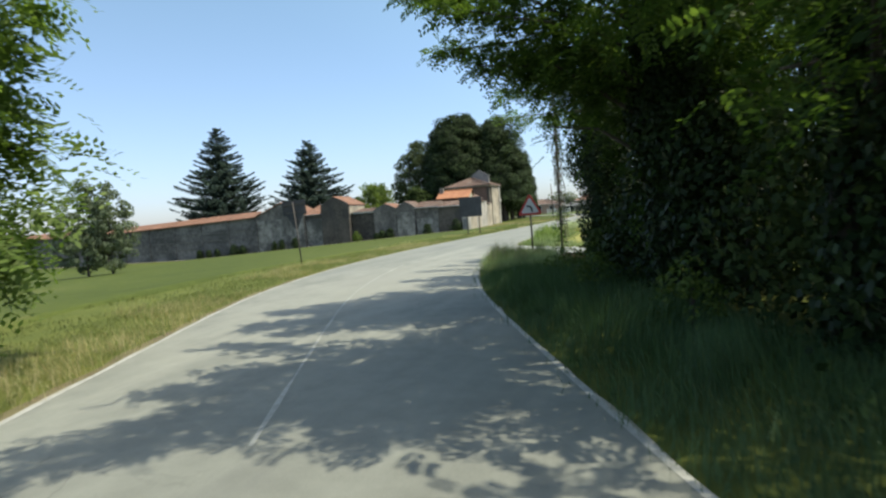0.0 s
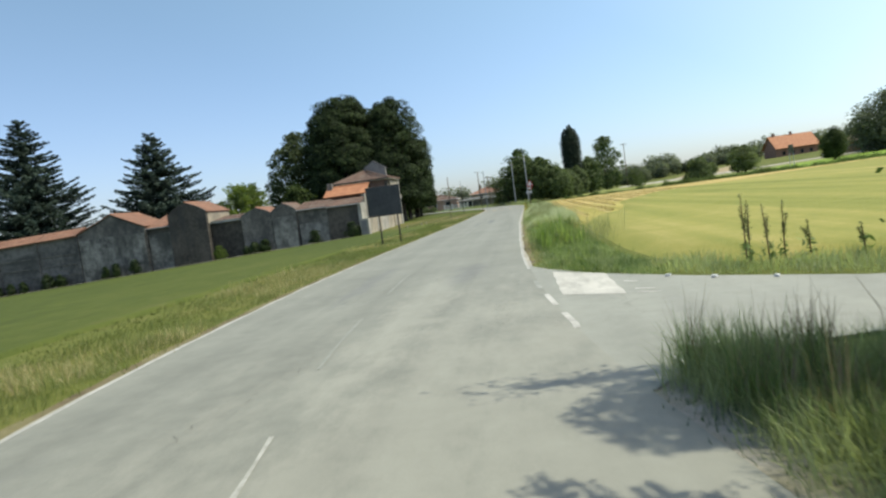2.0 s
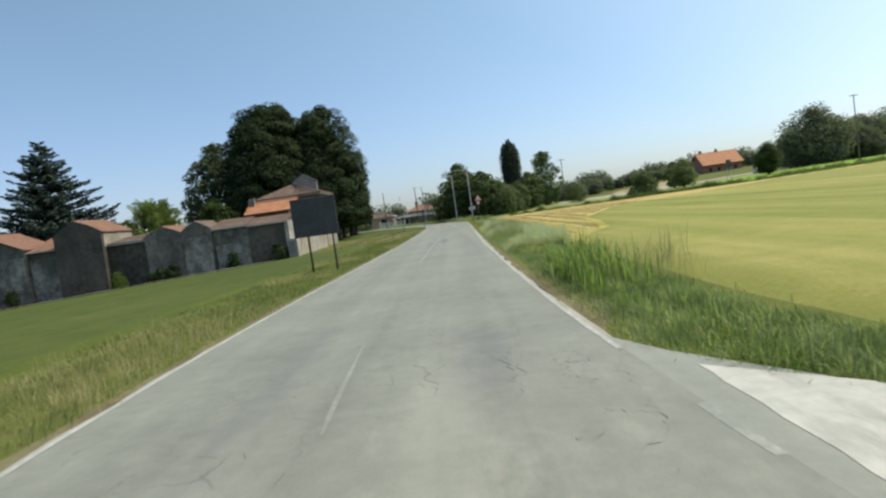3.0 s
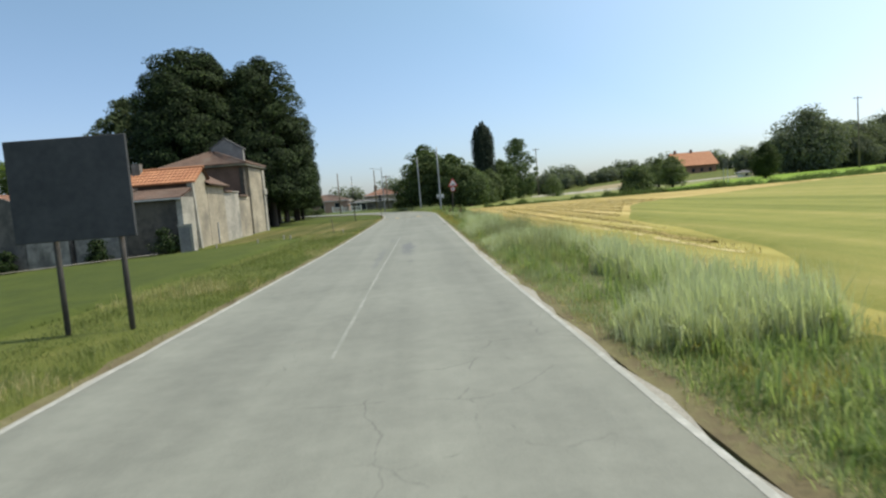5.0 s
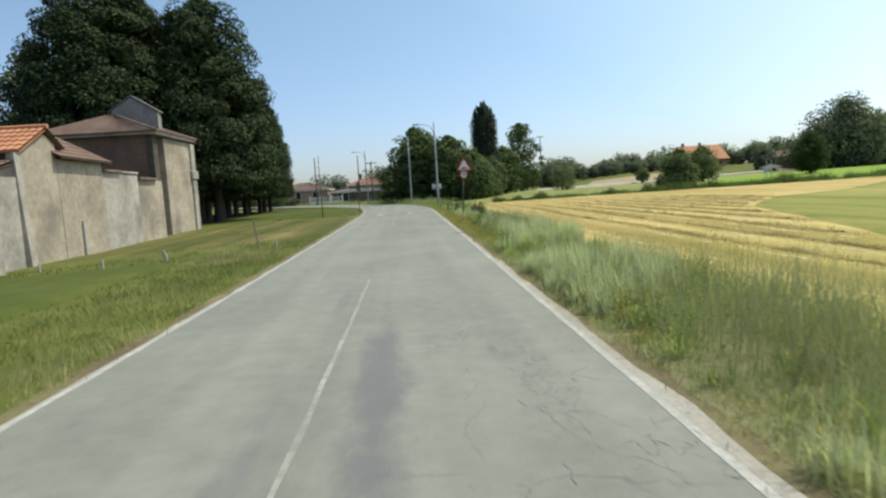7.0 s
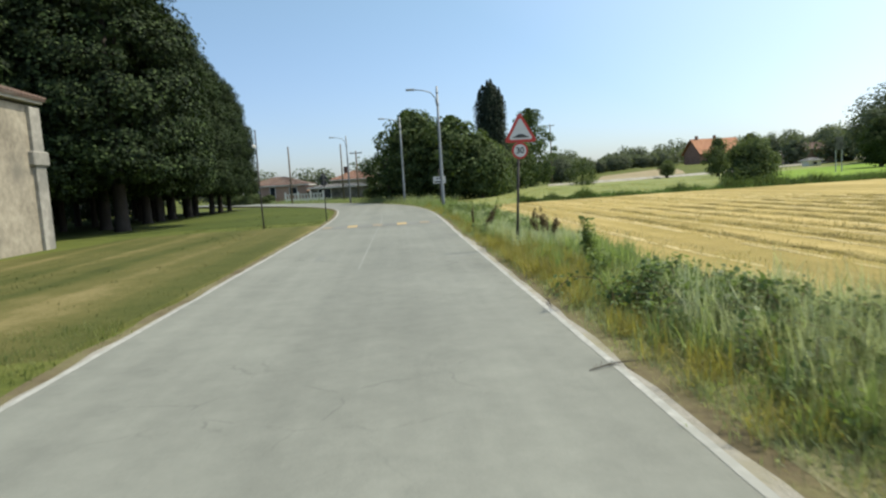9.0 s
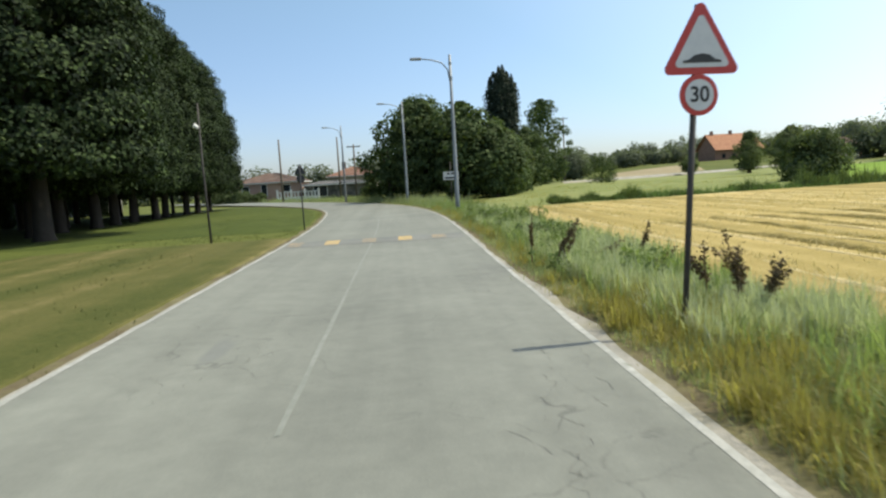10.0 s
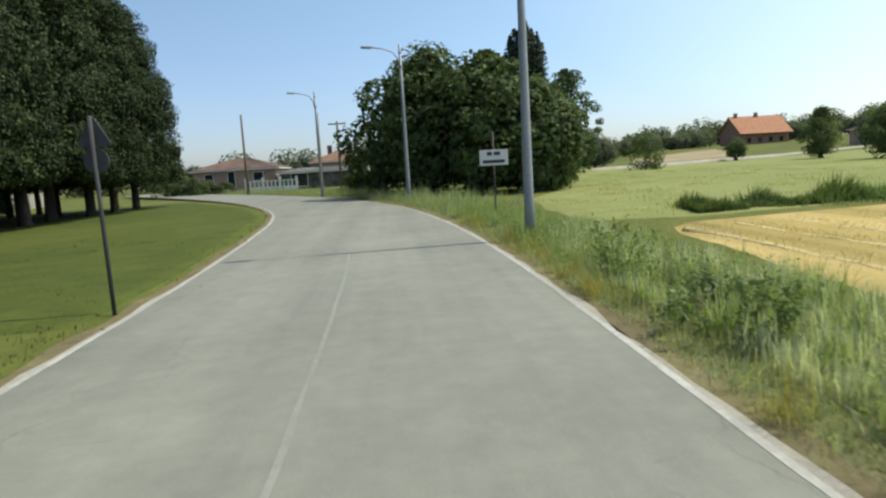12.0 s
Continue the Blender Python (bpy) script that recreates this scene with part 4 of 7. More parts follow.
second = broadleaf("lime_tree", "tall dense lime tree with dark green crown", (-31.9, 110.5, h(-32, 110.5)), 20.2, 6.5, LEAF_LIME, 12, bare=2.8, clumps=320, per=250, leaf=0.25, clump_r=1.35, squash=0.6, rise=0.5, shell=0.84, trunk_r=0.45, group="row of lime trees", profile=lime_profile, bark=LIME_BARK_SHADED)
rr = random.Random(5)
for src, x, start, pace, wide in ((first, -27.1, 116.2, 3.5, 0.84), (second, -31.0, 115.4, 4.2, 0.5), (second, -35.2, 116.8, 4.2, 0.64)):
    for y in np.arange(start, 151, pace):
        s = rr.uniform(0.96, 1.04) * (1.0 - 0.22 * (y - 116) / 34)
        yy = float(y) + rr.uniform(-0.4, 0.4)
        px = x + rr.uniform(-0.3, 0.3)
        c = copy_thing(src, pose(px, yy, h(px, yy), 0, 0, rr.uniform(0, 360)))
        c.scale = (s * wide, s * wide, s)
# added low copies as a dark backdrop that hides the lit lawn between trunks
for y in np.arange(113.0, 156, 10.0):
    low_tree = copy_thing(second, pose(-41.5 + rr.uniform(-0.8, 0.8), float(y), h(-41.5, y) - 0.9, 0, 0, rr.uniform(0, 360)))
    low_tree.scale = (0.46, 0.46, 0.4)
    tagged(low_tree, "low lime copy added behind the tall row to darken its gaps", group="young limes")
broadleaf("grey_poplar", "grey-green broadleaf tree behind the graveyard", (-43.4, 121, h(-44, 121)), 17.6, 5.3, LEAF_GREY, 14, bare=2.5, clumps=170, per=90, leaf=0.38, clump_r=1.25)

conifer("cedar_tree", "dark blue-green conical cedar with drooping boughs", (-66.5, 88, -1.2), 20.3, 6.5, 21, group="graveyard cedars")
conifer("cedar_tree", "dark blue-green conical cedar with drooping boughs", (-54.2, 96, -0.9), 17.2, 6.6, 22, group="graveyard cedars")
broadleaf("acacia_tree", "small dark green tree behind the graveyard wall", (-36.0, 99.0, -0.4), 7.6, 2.6, LEAF_DARK, 24, bare=2.0, clumps=35, per=60, leaf=0.35, clump_r=0.8)
broadleaf("young_birch", "airy grey-green young tree on the lawn", (-44.0, 40, h(-44, 40)), 8.0, 2.6, LEAF_BIRCH_HAZED, 25, bare=0.5, clumps=150, per=60, leaf=0.22, clump_r=0.52, trunk_r=0.1, profile=egg_profile, core=False, shell=0.1)
broadleaf("young_birch", "airy grey-green young tree on the lawn", (-41.8, 40.4, h(-42, 40)), 7.6, 2.2, LEAF_BIRCH_HAZED, 26, bare=0.5, clumps=120, per=60, leaf=0.22, clump_r=0.5, trunk_r=0.1, profile=egg_profile, core=False, shell=0.1)

# thicket at the bend
THICKET = [(-8.0, 140.5, 7.4, 2.9), (-5.0, 139.0, 9.0, 3.6), (-1.6, 136.5, 8.3, 4.0), (1.0, 135.0, 6.0, 2.4), (2.4, 138.5, 4.4, 2.0), (-3.6, 146, 8.6, 4.0), (2.0, 147.0, 6.4, 3.4), (4.6, 152.0, 5.2, 2.6), (7.6, 161.0, 6.0, 2.8), (11.4, 171.0, 8.6, 3.4), (17.3, 186.0, 14.2, 5.0), (-5.3, 163.0, 12.2, 4.4)]
for i, (x, y, z, r) in enumerate(THICKET):
    broadleaf("thicket_tree", "dense dark green broadleaf tree with foliage to the ground", (x, y, h(x, y)), z, r, (LEAF_SOFT if i in (6, 7, 8) else LEAF_THICKET), 40 + i, bare=0.4, clumps=60 if i == 0 else 85, per=60 if i == 0 else 80, leaf=0.36, clump_r=0.8 if i == 0 else 0.95, core=i != 0, rise=0.3, profile=egg_profile if i % 2 else round_profile, group="thicket at the bend")
for i, (x, y, w, z) in enumerate([(3.4, 141, 2.4, 2.6), (5.4, 146, 2.6, 2.8), (6.6, 152, 2.8, 3.0), (-10.0, 147.5, 3.0, 2.6), (22, 170, 5.0, 4.4), (-31.0, 181.8, 3.0, 1.9), (-28.9, 181.2, 2.6, 1.6), (-33.4, 178.4, 3.4, 2.9), (-31.2, 177.6, 3.0, 2.4), (-35.6, 178.6, 3.4, 3.0)]):
    bush("thicket_bush", "rounded mid-green bush at the thicket's edge", (x, y, h(x, y)), w, z, LEAF_SOFT, 60 + i, 0.25, group="bushes at the bend")


def cypress(at, height, radius, seed):
    """A column of close upright spires with pointed tips."""
    rng = np.random.default_rng(seed)
    ob = thing("cypress_tree", "tall dark columnar cypress with pointed tips", "tree", at)
    part("trunk", tube([(0, 0, -0.3), (0, 0, height * 0.8)], [0.3, 0.08], 8), BARK, ob, smooth=True)
    pos, nrm = [], []
    for k in range(34):
        a = k * 2.4
        d = radius * 0.78 * math.sqrt((k + 0.3) / 34)
        top = height * (1.0 - 0.3 * (d / radius) ** 2.0 - rng.uniform(0.0, 0.1))
        base = 0.3 if k % 3 else top * 0.45
        c = int(58 * (top - base))
        q = rng.random(c)
        r = 0.62 * np.minimum(1.0, np.minimum(q * 6 + 0.3, (1 - q) * 9 + 0.1)) * np.sqrt(rng.random(c))
        b = rng.random(c) * 2 * math.pi
        grow = 0.75 + 0.25 * np.minimum(1, q * 4)
        pos.append(np.stack([d * math.cos(a) * grow + r * np.cos(b), d * math.sin(a) * grow + r * np.sin(b), base + (top - base) * q], 1))
        nrm.append(np.stack([np.cos(b) + math.cos(a) * 0.6, np.sin(b) + math.sin(a) * 0.6, 0.3 + 0 * b], 1))
    pos, nrm = np.concatenate(pos), np.concatenate(nrm)
    part("crown", polys("crown", leaf_quads(pos, nrm, rng.uniform(0.22, 0.45, len(pos)), 0.5, rng, 0.4), 4, CYPRESS), parent=ob)
    return ob


cypress((7.3, 165.7, 0), 17.0, 2.75, 70)

# far trees to the east
bush("round_tree", "dense round dark green tree in the meadow", (24.5, 127.5, h(24.5, 127.5) - 0.1), 5.2, 4.2, LEAF_SOFT, 80, 0.26, 90, 80, category="tree")
FAR = [(84, 180, 13.6, 9.0), (59, 154.2, 6.4, 2.9), (92, 186, 11.5, 8), (103, 190, 10.5, 8), (116, 196, 12, 9), (130, 204, 13, 9), (98, 182, 7, 5), (112, 186, 7, 5),
       (46.4, 173.9, 6.3, 2.7), (42.8, 158.3, 6.0, 3.2), (46.2, 193, 3.4, 2.0), (128, 258, 8.0, 5.5), (30, 212, 5.5, 4)]
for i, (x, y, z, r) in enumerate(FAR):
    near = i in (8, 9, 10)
    broadleaf("distant_tree", "ragged green tree in the meadow" if near else "distant dark green broadleaf tree", (x, y, h(x, y)), z, r, LEAF_MEADOW if near else LEAF_FAR_HAZED if i != 1 else LEAF_DARK, 90 + i, bare=0.5, clumps=44 if near else 100, per=120, leaf=0.085 * r ** 0.9, clump_r=r * (0.26 if near else 0.34), shell=0.3, rise=0.7, group="distant trees", profile=round_profile)


def tree_line(name, label, pts, height, deep, mat, seed, leaf=1.1, per_m=7.0, step=5.0):
    """A far wood, too far for single trees."""
    rng = np.random.default_rng(seed)
    P = []
    for (x0, y0), (x1, y1) in zip(pts, pts[1:]):
        L = math.hypot(x1 - x0, y1 - y0)
        c = int(L / step) + 1
        for k in range(c):
            t = (k + rng.random()) / c
            cx, cy = x0 + (x1 - x0) * t + rng.normal(0, deep * 0.4), y0 + (y1 - y0) * t + rng.normal(0, deep * 0.4)
            hh = height * rng.uniform(0.55, 1.1)
            r = hh * rng.uniform(0.4, 0.6)
            m = int(5 * per_m * 4)
            d = rng.normal(0, 1, (m, 3))
            d /= np.linalg.norm(d, axis=1, keepdims=True)
            p = d * np.array([r, r, hh * 0.5]) * rng.uniform(0.75, 1.05, (m, 1)) + np.array([cx, cy, h(cx, cy) + hh * 0.48])
            P.append((p, d))
            c0 = np.array([cx, cy, h(cx, cy) + hh * 0.45])
            P.append((c0 + (p - c0) * rng.uniform(0.35, 0.8, (m, 1)), d))
    pos, nrm = np.concatenate([a for a, _ in P]), np.concatenate([b for _, b in P]) + np.array([0, 0, 0.6])
    q = leaf_quads(pos, nrm, rng.uniform(0.7, 1.3, len(pos)) * leaf, 0.7, rng)
    return stuff(name, polys(name, q, 4, mat), label, "wood")


# the woods get their haze from the pale leaf colour alone
tree_line("far_wood", "distant dark green wood with haze in its leaf colour", [(20, 330), (60, 350), (110, 345), (190, 330)], 11, 10, LEAF_FAR_HAZED, 301, 1.0, 22.0)
tree_line("far_wood", "distant dark green wood with haze in its leaf colour", [(-20, 300), (40, 310), (70, 300)], 8, 8, LEAF_FAR_HAZED, 302, 0.9, 22.0)
tree_line("far_wood", "distant dark green trees behind the houses", [(-110, 260), (-60, 250), (-20, 245), (0, 230)], 9, 8, LEAF_FAR_HAZED, 303, 0.8, 20.0)
tree_line("far_wood", "distant line of trees with painted haze beyond the tan field", [(24, 268), (50, 280), (84, 292), (96, 300)], 6.5, 4, LEAF_FAR_HAZED, 306, 0.7, 14.0, 2.6)
tree_line("far_wood", "distant line of trees with painted haze beside the farmhouse", [(112, 292), (150, 285), (200, 280)], 8.5, 5, LEAF_FAR_HAZED, 307, 0.8, 14.0, 3.0)
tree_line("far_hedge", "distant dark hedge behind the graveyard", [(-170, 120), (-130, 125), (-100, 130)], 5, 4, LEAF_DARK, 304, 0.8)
tree_line("far_wood", "distant dark trees on the rising ground", [(90, 215), (140, 230), (210, 240)], 9, 8, LEAF_FAR_HAZED, 305, 0.9, 20.0)


# ======== buildings ========


def tiled_slope(a, b, c, d, mat, period=0.22, course=0.38, name="roof_slope"):
    """Rows of half-round tiles: a to b along the eaves, d to c along the ridge."""
    a, b, c, d = (np.array(p, float) for p in (a, b, c, d))
    width, run = max(np.linalg.norm(b - a), np.linalg.norm(c - d)), np.linalg.norm(d - a)
    cols, rows = int(width / period * 4) + 1, max(2, int(run / course))
    nrm = np.cross(b - a, d - a)
    nrm /= np.linalg.norm(nrm)
    if nrm[2] < 0:
        nrm = -nrm
    v, f = [], []
    u = np.linspace(0, 1, cols)
    rib = 0.045 * np.abs(np.sin(u * width / period * math.pi))
    for r in range(rows):
        for t, lift in ((r / rows, 0.035), ((r + 1) / rows + 0.01, 0.0)):
            for q, s in zip(u, rib):
                p = (a * (1 - q) + b * q) * (1 - t) + (d * (1 - q) + c * q) * t
                v.append(p + nrm * (s + lift))
    for r in range(rows * 2 - 1):
        for i in range(cols - 1):
            k = r * cols + i
            f.append((k, k + 1, k + cols + 1, k + cols))
    base = len(v)
    v += [a - nrm * 0.06, b - nrm * 0.06, c - nrm * 0.06, d - nrm * 0.06]
    f.append((base, base + 1, base + 2, base + 3))
    f.append((base, base + 1, cols - 1, 0))
    return mesh_of(name, v, f, mat)


def gabled(name, label, x0, x1, y0, y1, z0, eave, peak, wall, roof, px=None, category="tomb chapel", over=0.15, mound=0.0):
    """A small gabled house, its gable to the front (-y)."""
    ob = thing(name, label, category)
    px = (x0 + x1) / 2 if px is None else px
    part("wall", prism([(x0, z0), (x1, z0), (x1, eave), (px, peak), (x0, eave)], y0, y1), wall, ob)
    sl = (peak - eave) / (px - x0)
    sr = (peak - eave) / (x1 - px)
    z = 0.07
    part("roof_slope", tiled_slope((x0 - over, y0 - over, eave - over * sl + z), (x0 - over, y1 + over, eave - over * sl + z), (px, y1 + over, peak + z), (px, y0 - over, peak + z), roof), parent=ob)
    part("roof_slope", tiled_slope((x1 + over, y1 + over, eave - over * sr + z), (x1 + over, y0 - over, eave - over * sr + z), (px, y0 - over, peak + z), (px, y1 + over, peak + z), roof), parent=ob)
    part("ridge", tube([(px, y0 - over, peak + 0.11), (px, y1 + over, peak + 0.11)], 0.09, 6), roof, ob)
    if mound:
        # a front wall with rounded shoulders that stands a little above the roof
        u = np.linspace(-1, 1, 25)
        top = [(x1 if q > 0 else x0) * abs(q) + px * (1 - abs(q)) for q in u[::-1]]
        part("front_wall", prism([(x0, z0), (x1, z0)] + [(x, eave + 0.12 + (peak + mound - eave - 0.12) * (0.55 * (1 - abs(q)) + 0.45 * math.cos(q * math.pi / 2) ** 0.8)) for x, q in zip(top, u[::-1])], y0 - 0.22, y0 - 0.01), wall, ob)
    part("plinth", box(x0 - 0.04, x1 + 0.04, y0 - 0.05 - (0.22 if mound else 0.0), y0 + 0.3, z0, z0 + 0.55), PLASTER_DARK_SHADED, ob)
    return ob


def lean_to(name, label, x0, x1, y0, y1, z0, eave, back, wall, roof, category="tomb chapel"):
    """A low house with one slope that rises from the front."""
    ob = thing(name, label, category)
    part("wall", prism([(y0, z0), (y1, z0), (y1, back), (y0, eave)], x0, x1, "x"), wall, ob)
    s = (back - eave) / (y1 - y0)
    part("roof_slope", tiled_slope((x0 - 0.05, y0 - 0.25, eave - 0.25 * s + 0.07), (x1 + 0.05, y0 - 0.25, eave - 0.25 * s + 0.07), (x1 + 0.05, y1, back + 0.07), (x0 - 0.05, y1, back + 0.07), roof), parent=ob)
    part("gutter", tube([(x0 - 0.05, y0 - 0.27, eave - 0.05), (x1 + 0.05, y0 - 0.27, eave - 0.05)], 0.05, 6), STEEL, ob)
    return ob


G = "graveyard front"
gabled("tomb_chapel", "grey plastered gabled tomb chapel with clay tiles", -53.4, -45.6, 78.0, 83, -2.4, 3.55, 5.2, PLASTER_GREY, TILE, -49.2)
lean_to("tomb_chapel", "low tomb chapel with an orange tiled roof", -45.58, -42.7, 78.4, 82.5, -2.2, 3.25, 4.5, PLASTER_DARK_SHADED, TILE)
gabled("tomb_chapel", "tall gabled tomb chapel, plaster darkened as shade", -42.65, -38.4, 77.9, 83, -2.1, 4.2, 5.35, PLASTER_DARK_SHADED, TILE, -40.6, mound=0.06)
lean_to("tomb_chapel", "low grey tomb chapel with a flat tiled roof", -38.35, -34.75, 78.5, 82, -2.0, 2.95, 3.5, PLASTER_DARK_SHADED, TILE_OLD)
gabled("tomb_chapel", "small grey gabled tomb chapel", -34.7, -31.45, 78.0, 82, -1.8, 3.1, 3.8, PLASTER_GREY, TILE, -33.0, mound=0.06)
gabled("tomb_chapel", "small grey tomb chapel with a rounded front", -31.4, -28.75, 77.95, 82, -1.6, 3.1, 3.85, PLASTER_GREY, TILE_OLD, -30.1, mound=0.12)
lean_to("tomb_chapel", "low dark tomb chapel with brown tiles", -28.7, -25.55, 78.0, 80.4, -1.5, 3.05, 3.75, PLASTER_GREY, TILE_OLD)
# the shade under this roof's overhang is put into the wall's dark colour
lean_to("tomb_chapel", "low corner chapel, front darkened as shade, with brown tiles", -25.5, -22.02, 77.9, 80.2, -1.2, 2.95, 3.55, PLASTER_DARK_SHADED, TILE_OLD)


def facing(x0, x1, y, z0, z1, mat=PLASTER_WASH):
    """A thin coat of paler plaster over the lower front of a chapel."""
    ob = thing("plaster_coat", "paler patched plaster coat on a chapel front", "plaster")
    part("coat", prism([(x0, z0), (x1, z0), (x1, z1), ((x0 + x1) / 2, z1 + 0.05), (x0, z1 - 0.04)], y - 0.03, y - 0.003), mat, ob)
    part("base_band", box(x0, x1, y - 0.08, y - 0.031, z0, z0 + 0.5), PLASTER_DARK_SHADED, ob)


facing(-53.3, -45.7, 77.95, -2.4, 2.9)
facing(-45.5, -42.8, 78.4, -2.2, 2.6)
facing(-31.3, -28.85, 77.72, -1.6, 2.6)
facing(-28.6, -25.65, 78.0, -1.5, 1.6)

ob = thing("wall_coping", "whitish coping on the low chapel's front edge", "coping")
part("coping", box(-38.3, -34.8, 78.2, 78.6, 2.96, 3.12, 0.02), PLASTER_PALE, ob)
# thin paler sheet that paints sunlight onto the tall chapel's side
ob = thing("side_gable", "side of the tall tomb chapel, sunlight painted as pale plaster", "wall")
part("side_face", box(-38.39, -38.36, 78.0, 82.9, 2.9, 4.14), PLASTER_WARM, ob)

# the long wall with its tiled coping


def long_wall():
    ob = thing("graveyard_wall", "long weathered wall with a tiled coping", "wall")
    x0, x1, n = -112.0, -53.45, 12
    for k in range(n):
        a, b = x0 + (x1 - x0) * k / n, x0 + (x1 - x0) * (k + 1) / n
        top = 2.75 + 0.75 * (a + 78) / 24 if a > -78 else 2.75
        top2 = 2.75 + 0.75 * (b + 78) / 24 if b > -78 else 2.75
        part("wall_panel", prism([(a + 0.01, -2.8), (b - 0.01, -2.8), (b - 0.01, top2), (a + 0.01, top)], 78.0, 78.5), STONE_WALL, ob)
        part("pilaster", box(b - 0.25, b + 0.02, 77.85, 78.0, -2.8, top2 - 0.1), STONE_WALL, ob)
        part("coping", tiled_slope((a, 77.6, top - 0.02), (b, 77.6, top2 - 0.02), (b, 79.8, top2 + 0.85), (a, 79.8, top + 0.85), TILE, 0.25), parent=ob)
        for z in (-0.6, 0.5, 1.6):
            part("ledge", box(a + 0.3, b - 0.3, 77.94, 78.0, z, z + 0.09), PLASTER_GREY, ob)
    return ob


long_wall()

# side wall towards the road


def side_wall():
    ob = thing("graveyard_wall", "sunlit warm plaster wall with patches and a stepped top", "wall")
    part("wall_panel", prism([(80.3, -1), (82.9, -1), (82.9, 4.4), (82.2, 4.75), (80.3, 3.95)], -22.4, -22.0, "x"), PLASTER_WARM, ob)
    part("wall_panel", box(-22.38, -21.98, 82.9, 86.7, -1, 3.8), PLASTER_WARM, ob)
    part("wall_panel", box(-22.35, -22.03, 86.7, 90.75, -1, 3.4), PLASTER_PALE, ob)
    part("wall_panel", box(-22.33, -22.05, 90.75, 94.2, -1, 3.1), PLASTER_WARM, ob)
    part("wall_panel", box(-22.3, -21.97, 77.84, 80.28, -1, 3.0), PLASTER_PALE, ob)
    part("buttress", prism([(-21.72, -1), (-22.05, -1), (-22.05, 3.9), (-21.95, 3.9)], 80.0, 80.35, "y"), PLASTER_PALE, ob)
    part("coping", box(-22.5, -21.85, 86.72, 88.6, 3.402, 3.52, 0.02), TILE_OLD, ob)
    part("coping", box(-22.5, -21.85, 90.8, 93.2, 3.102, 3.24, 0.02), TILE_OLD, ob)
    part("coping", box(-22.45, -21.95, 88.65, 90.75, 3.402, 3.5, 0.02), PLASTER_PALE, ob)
    part("niche", box(-22.02, -21.985, 83.6, 84.0, 1.2, 1.9), PLASTER_DARK_SHADED, ob)
    part("downpipe", tube([(-21.92, 84.35, -0.8), (-21.92, 84.35, 1.2)], 0.05, 6), STEEL, ob)
    return ob


side_wall()


def tile_house():
    ob = thing("graveyard_house", "small house with an orange tiled roof", "house")
    part("wall", prism([(80.6, -1), (82.9, -1), (82.9, 4.4), (82.2, 4.8), (80.6, 4.05)], -26.4, -22.42, "x"), BRICK, ob)
    part("back_wall", prism([(-26.4, -1), (-22.42, -1), (-22.42, 4.15), (-23.6, 4.85), (-26.4, 3.45)], 82.95, 87.0, "y"), BRICK, ob)
    part("roof_slope", tiled_slope((-26.5, 80.2, 3.98), (-21.85, 80.2, 3.98), (-21.85, 82.2, 5.0), (-26.5, 82.2, 5.0), TILE_ORANGE, 0.27), parent=ob)
    part("roof_slope", tiled_slope((-21.85, 83.4, 4.25), (-26.5, 83.4, 4.25), (-26.5, 82.2, 5.0), (-21.85, 82.2, 5.0), TILE_OLD), parent=ob)
    part("roof_slope", tiled_slope((-21.6, 82.6, 3.86), (-21.6, 87.0, 3.8), (-23.6, 86.0, 5.05), (-23.6, 82.6, 5.02), TILE_OLD), parent=ob)
    part("roof_slope", tiled_slope((-21.6, 87.0, 3.8), (-26.5, 87.3, 3.5), (-23.6, 86.0, 5.05), (-23.6, 86.0, 5.05), TILE_OLD), parent=ob)
    part("roof_slope", tiled_slope((-26.5, 87.3, 3.5), (-26.5, 82.6, 3.5), (-23.6, 82.6, 5.02), (-23.6, 86.0, 5.05), TILE_OLD), parent=ob)
    part("ridge", tube([(-26.5, 82.2, 5.05), (-21.8, 82.2, 5.05)], 0.1, 6), TILE_ORANGE, ob)
    part("chimney", box(-26.3, -25.8, 81.6, 82.1, 4.4, 5.5), PLASTER_GREY, ob)
    return ob


tile_house()


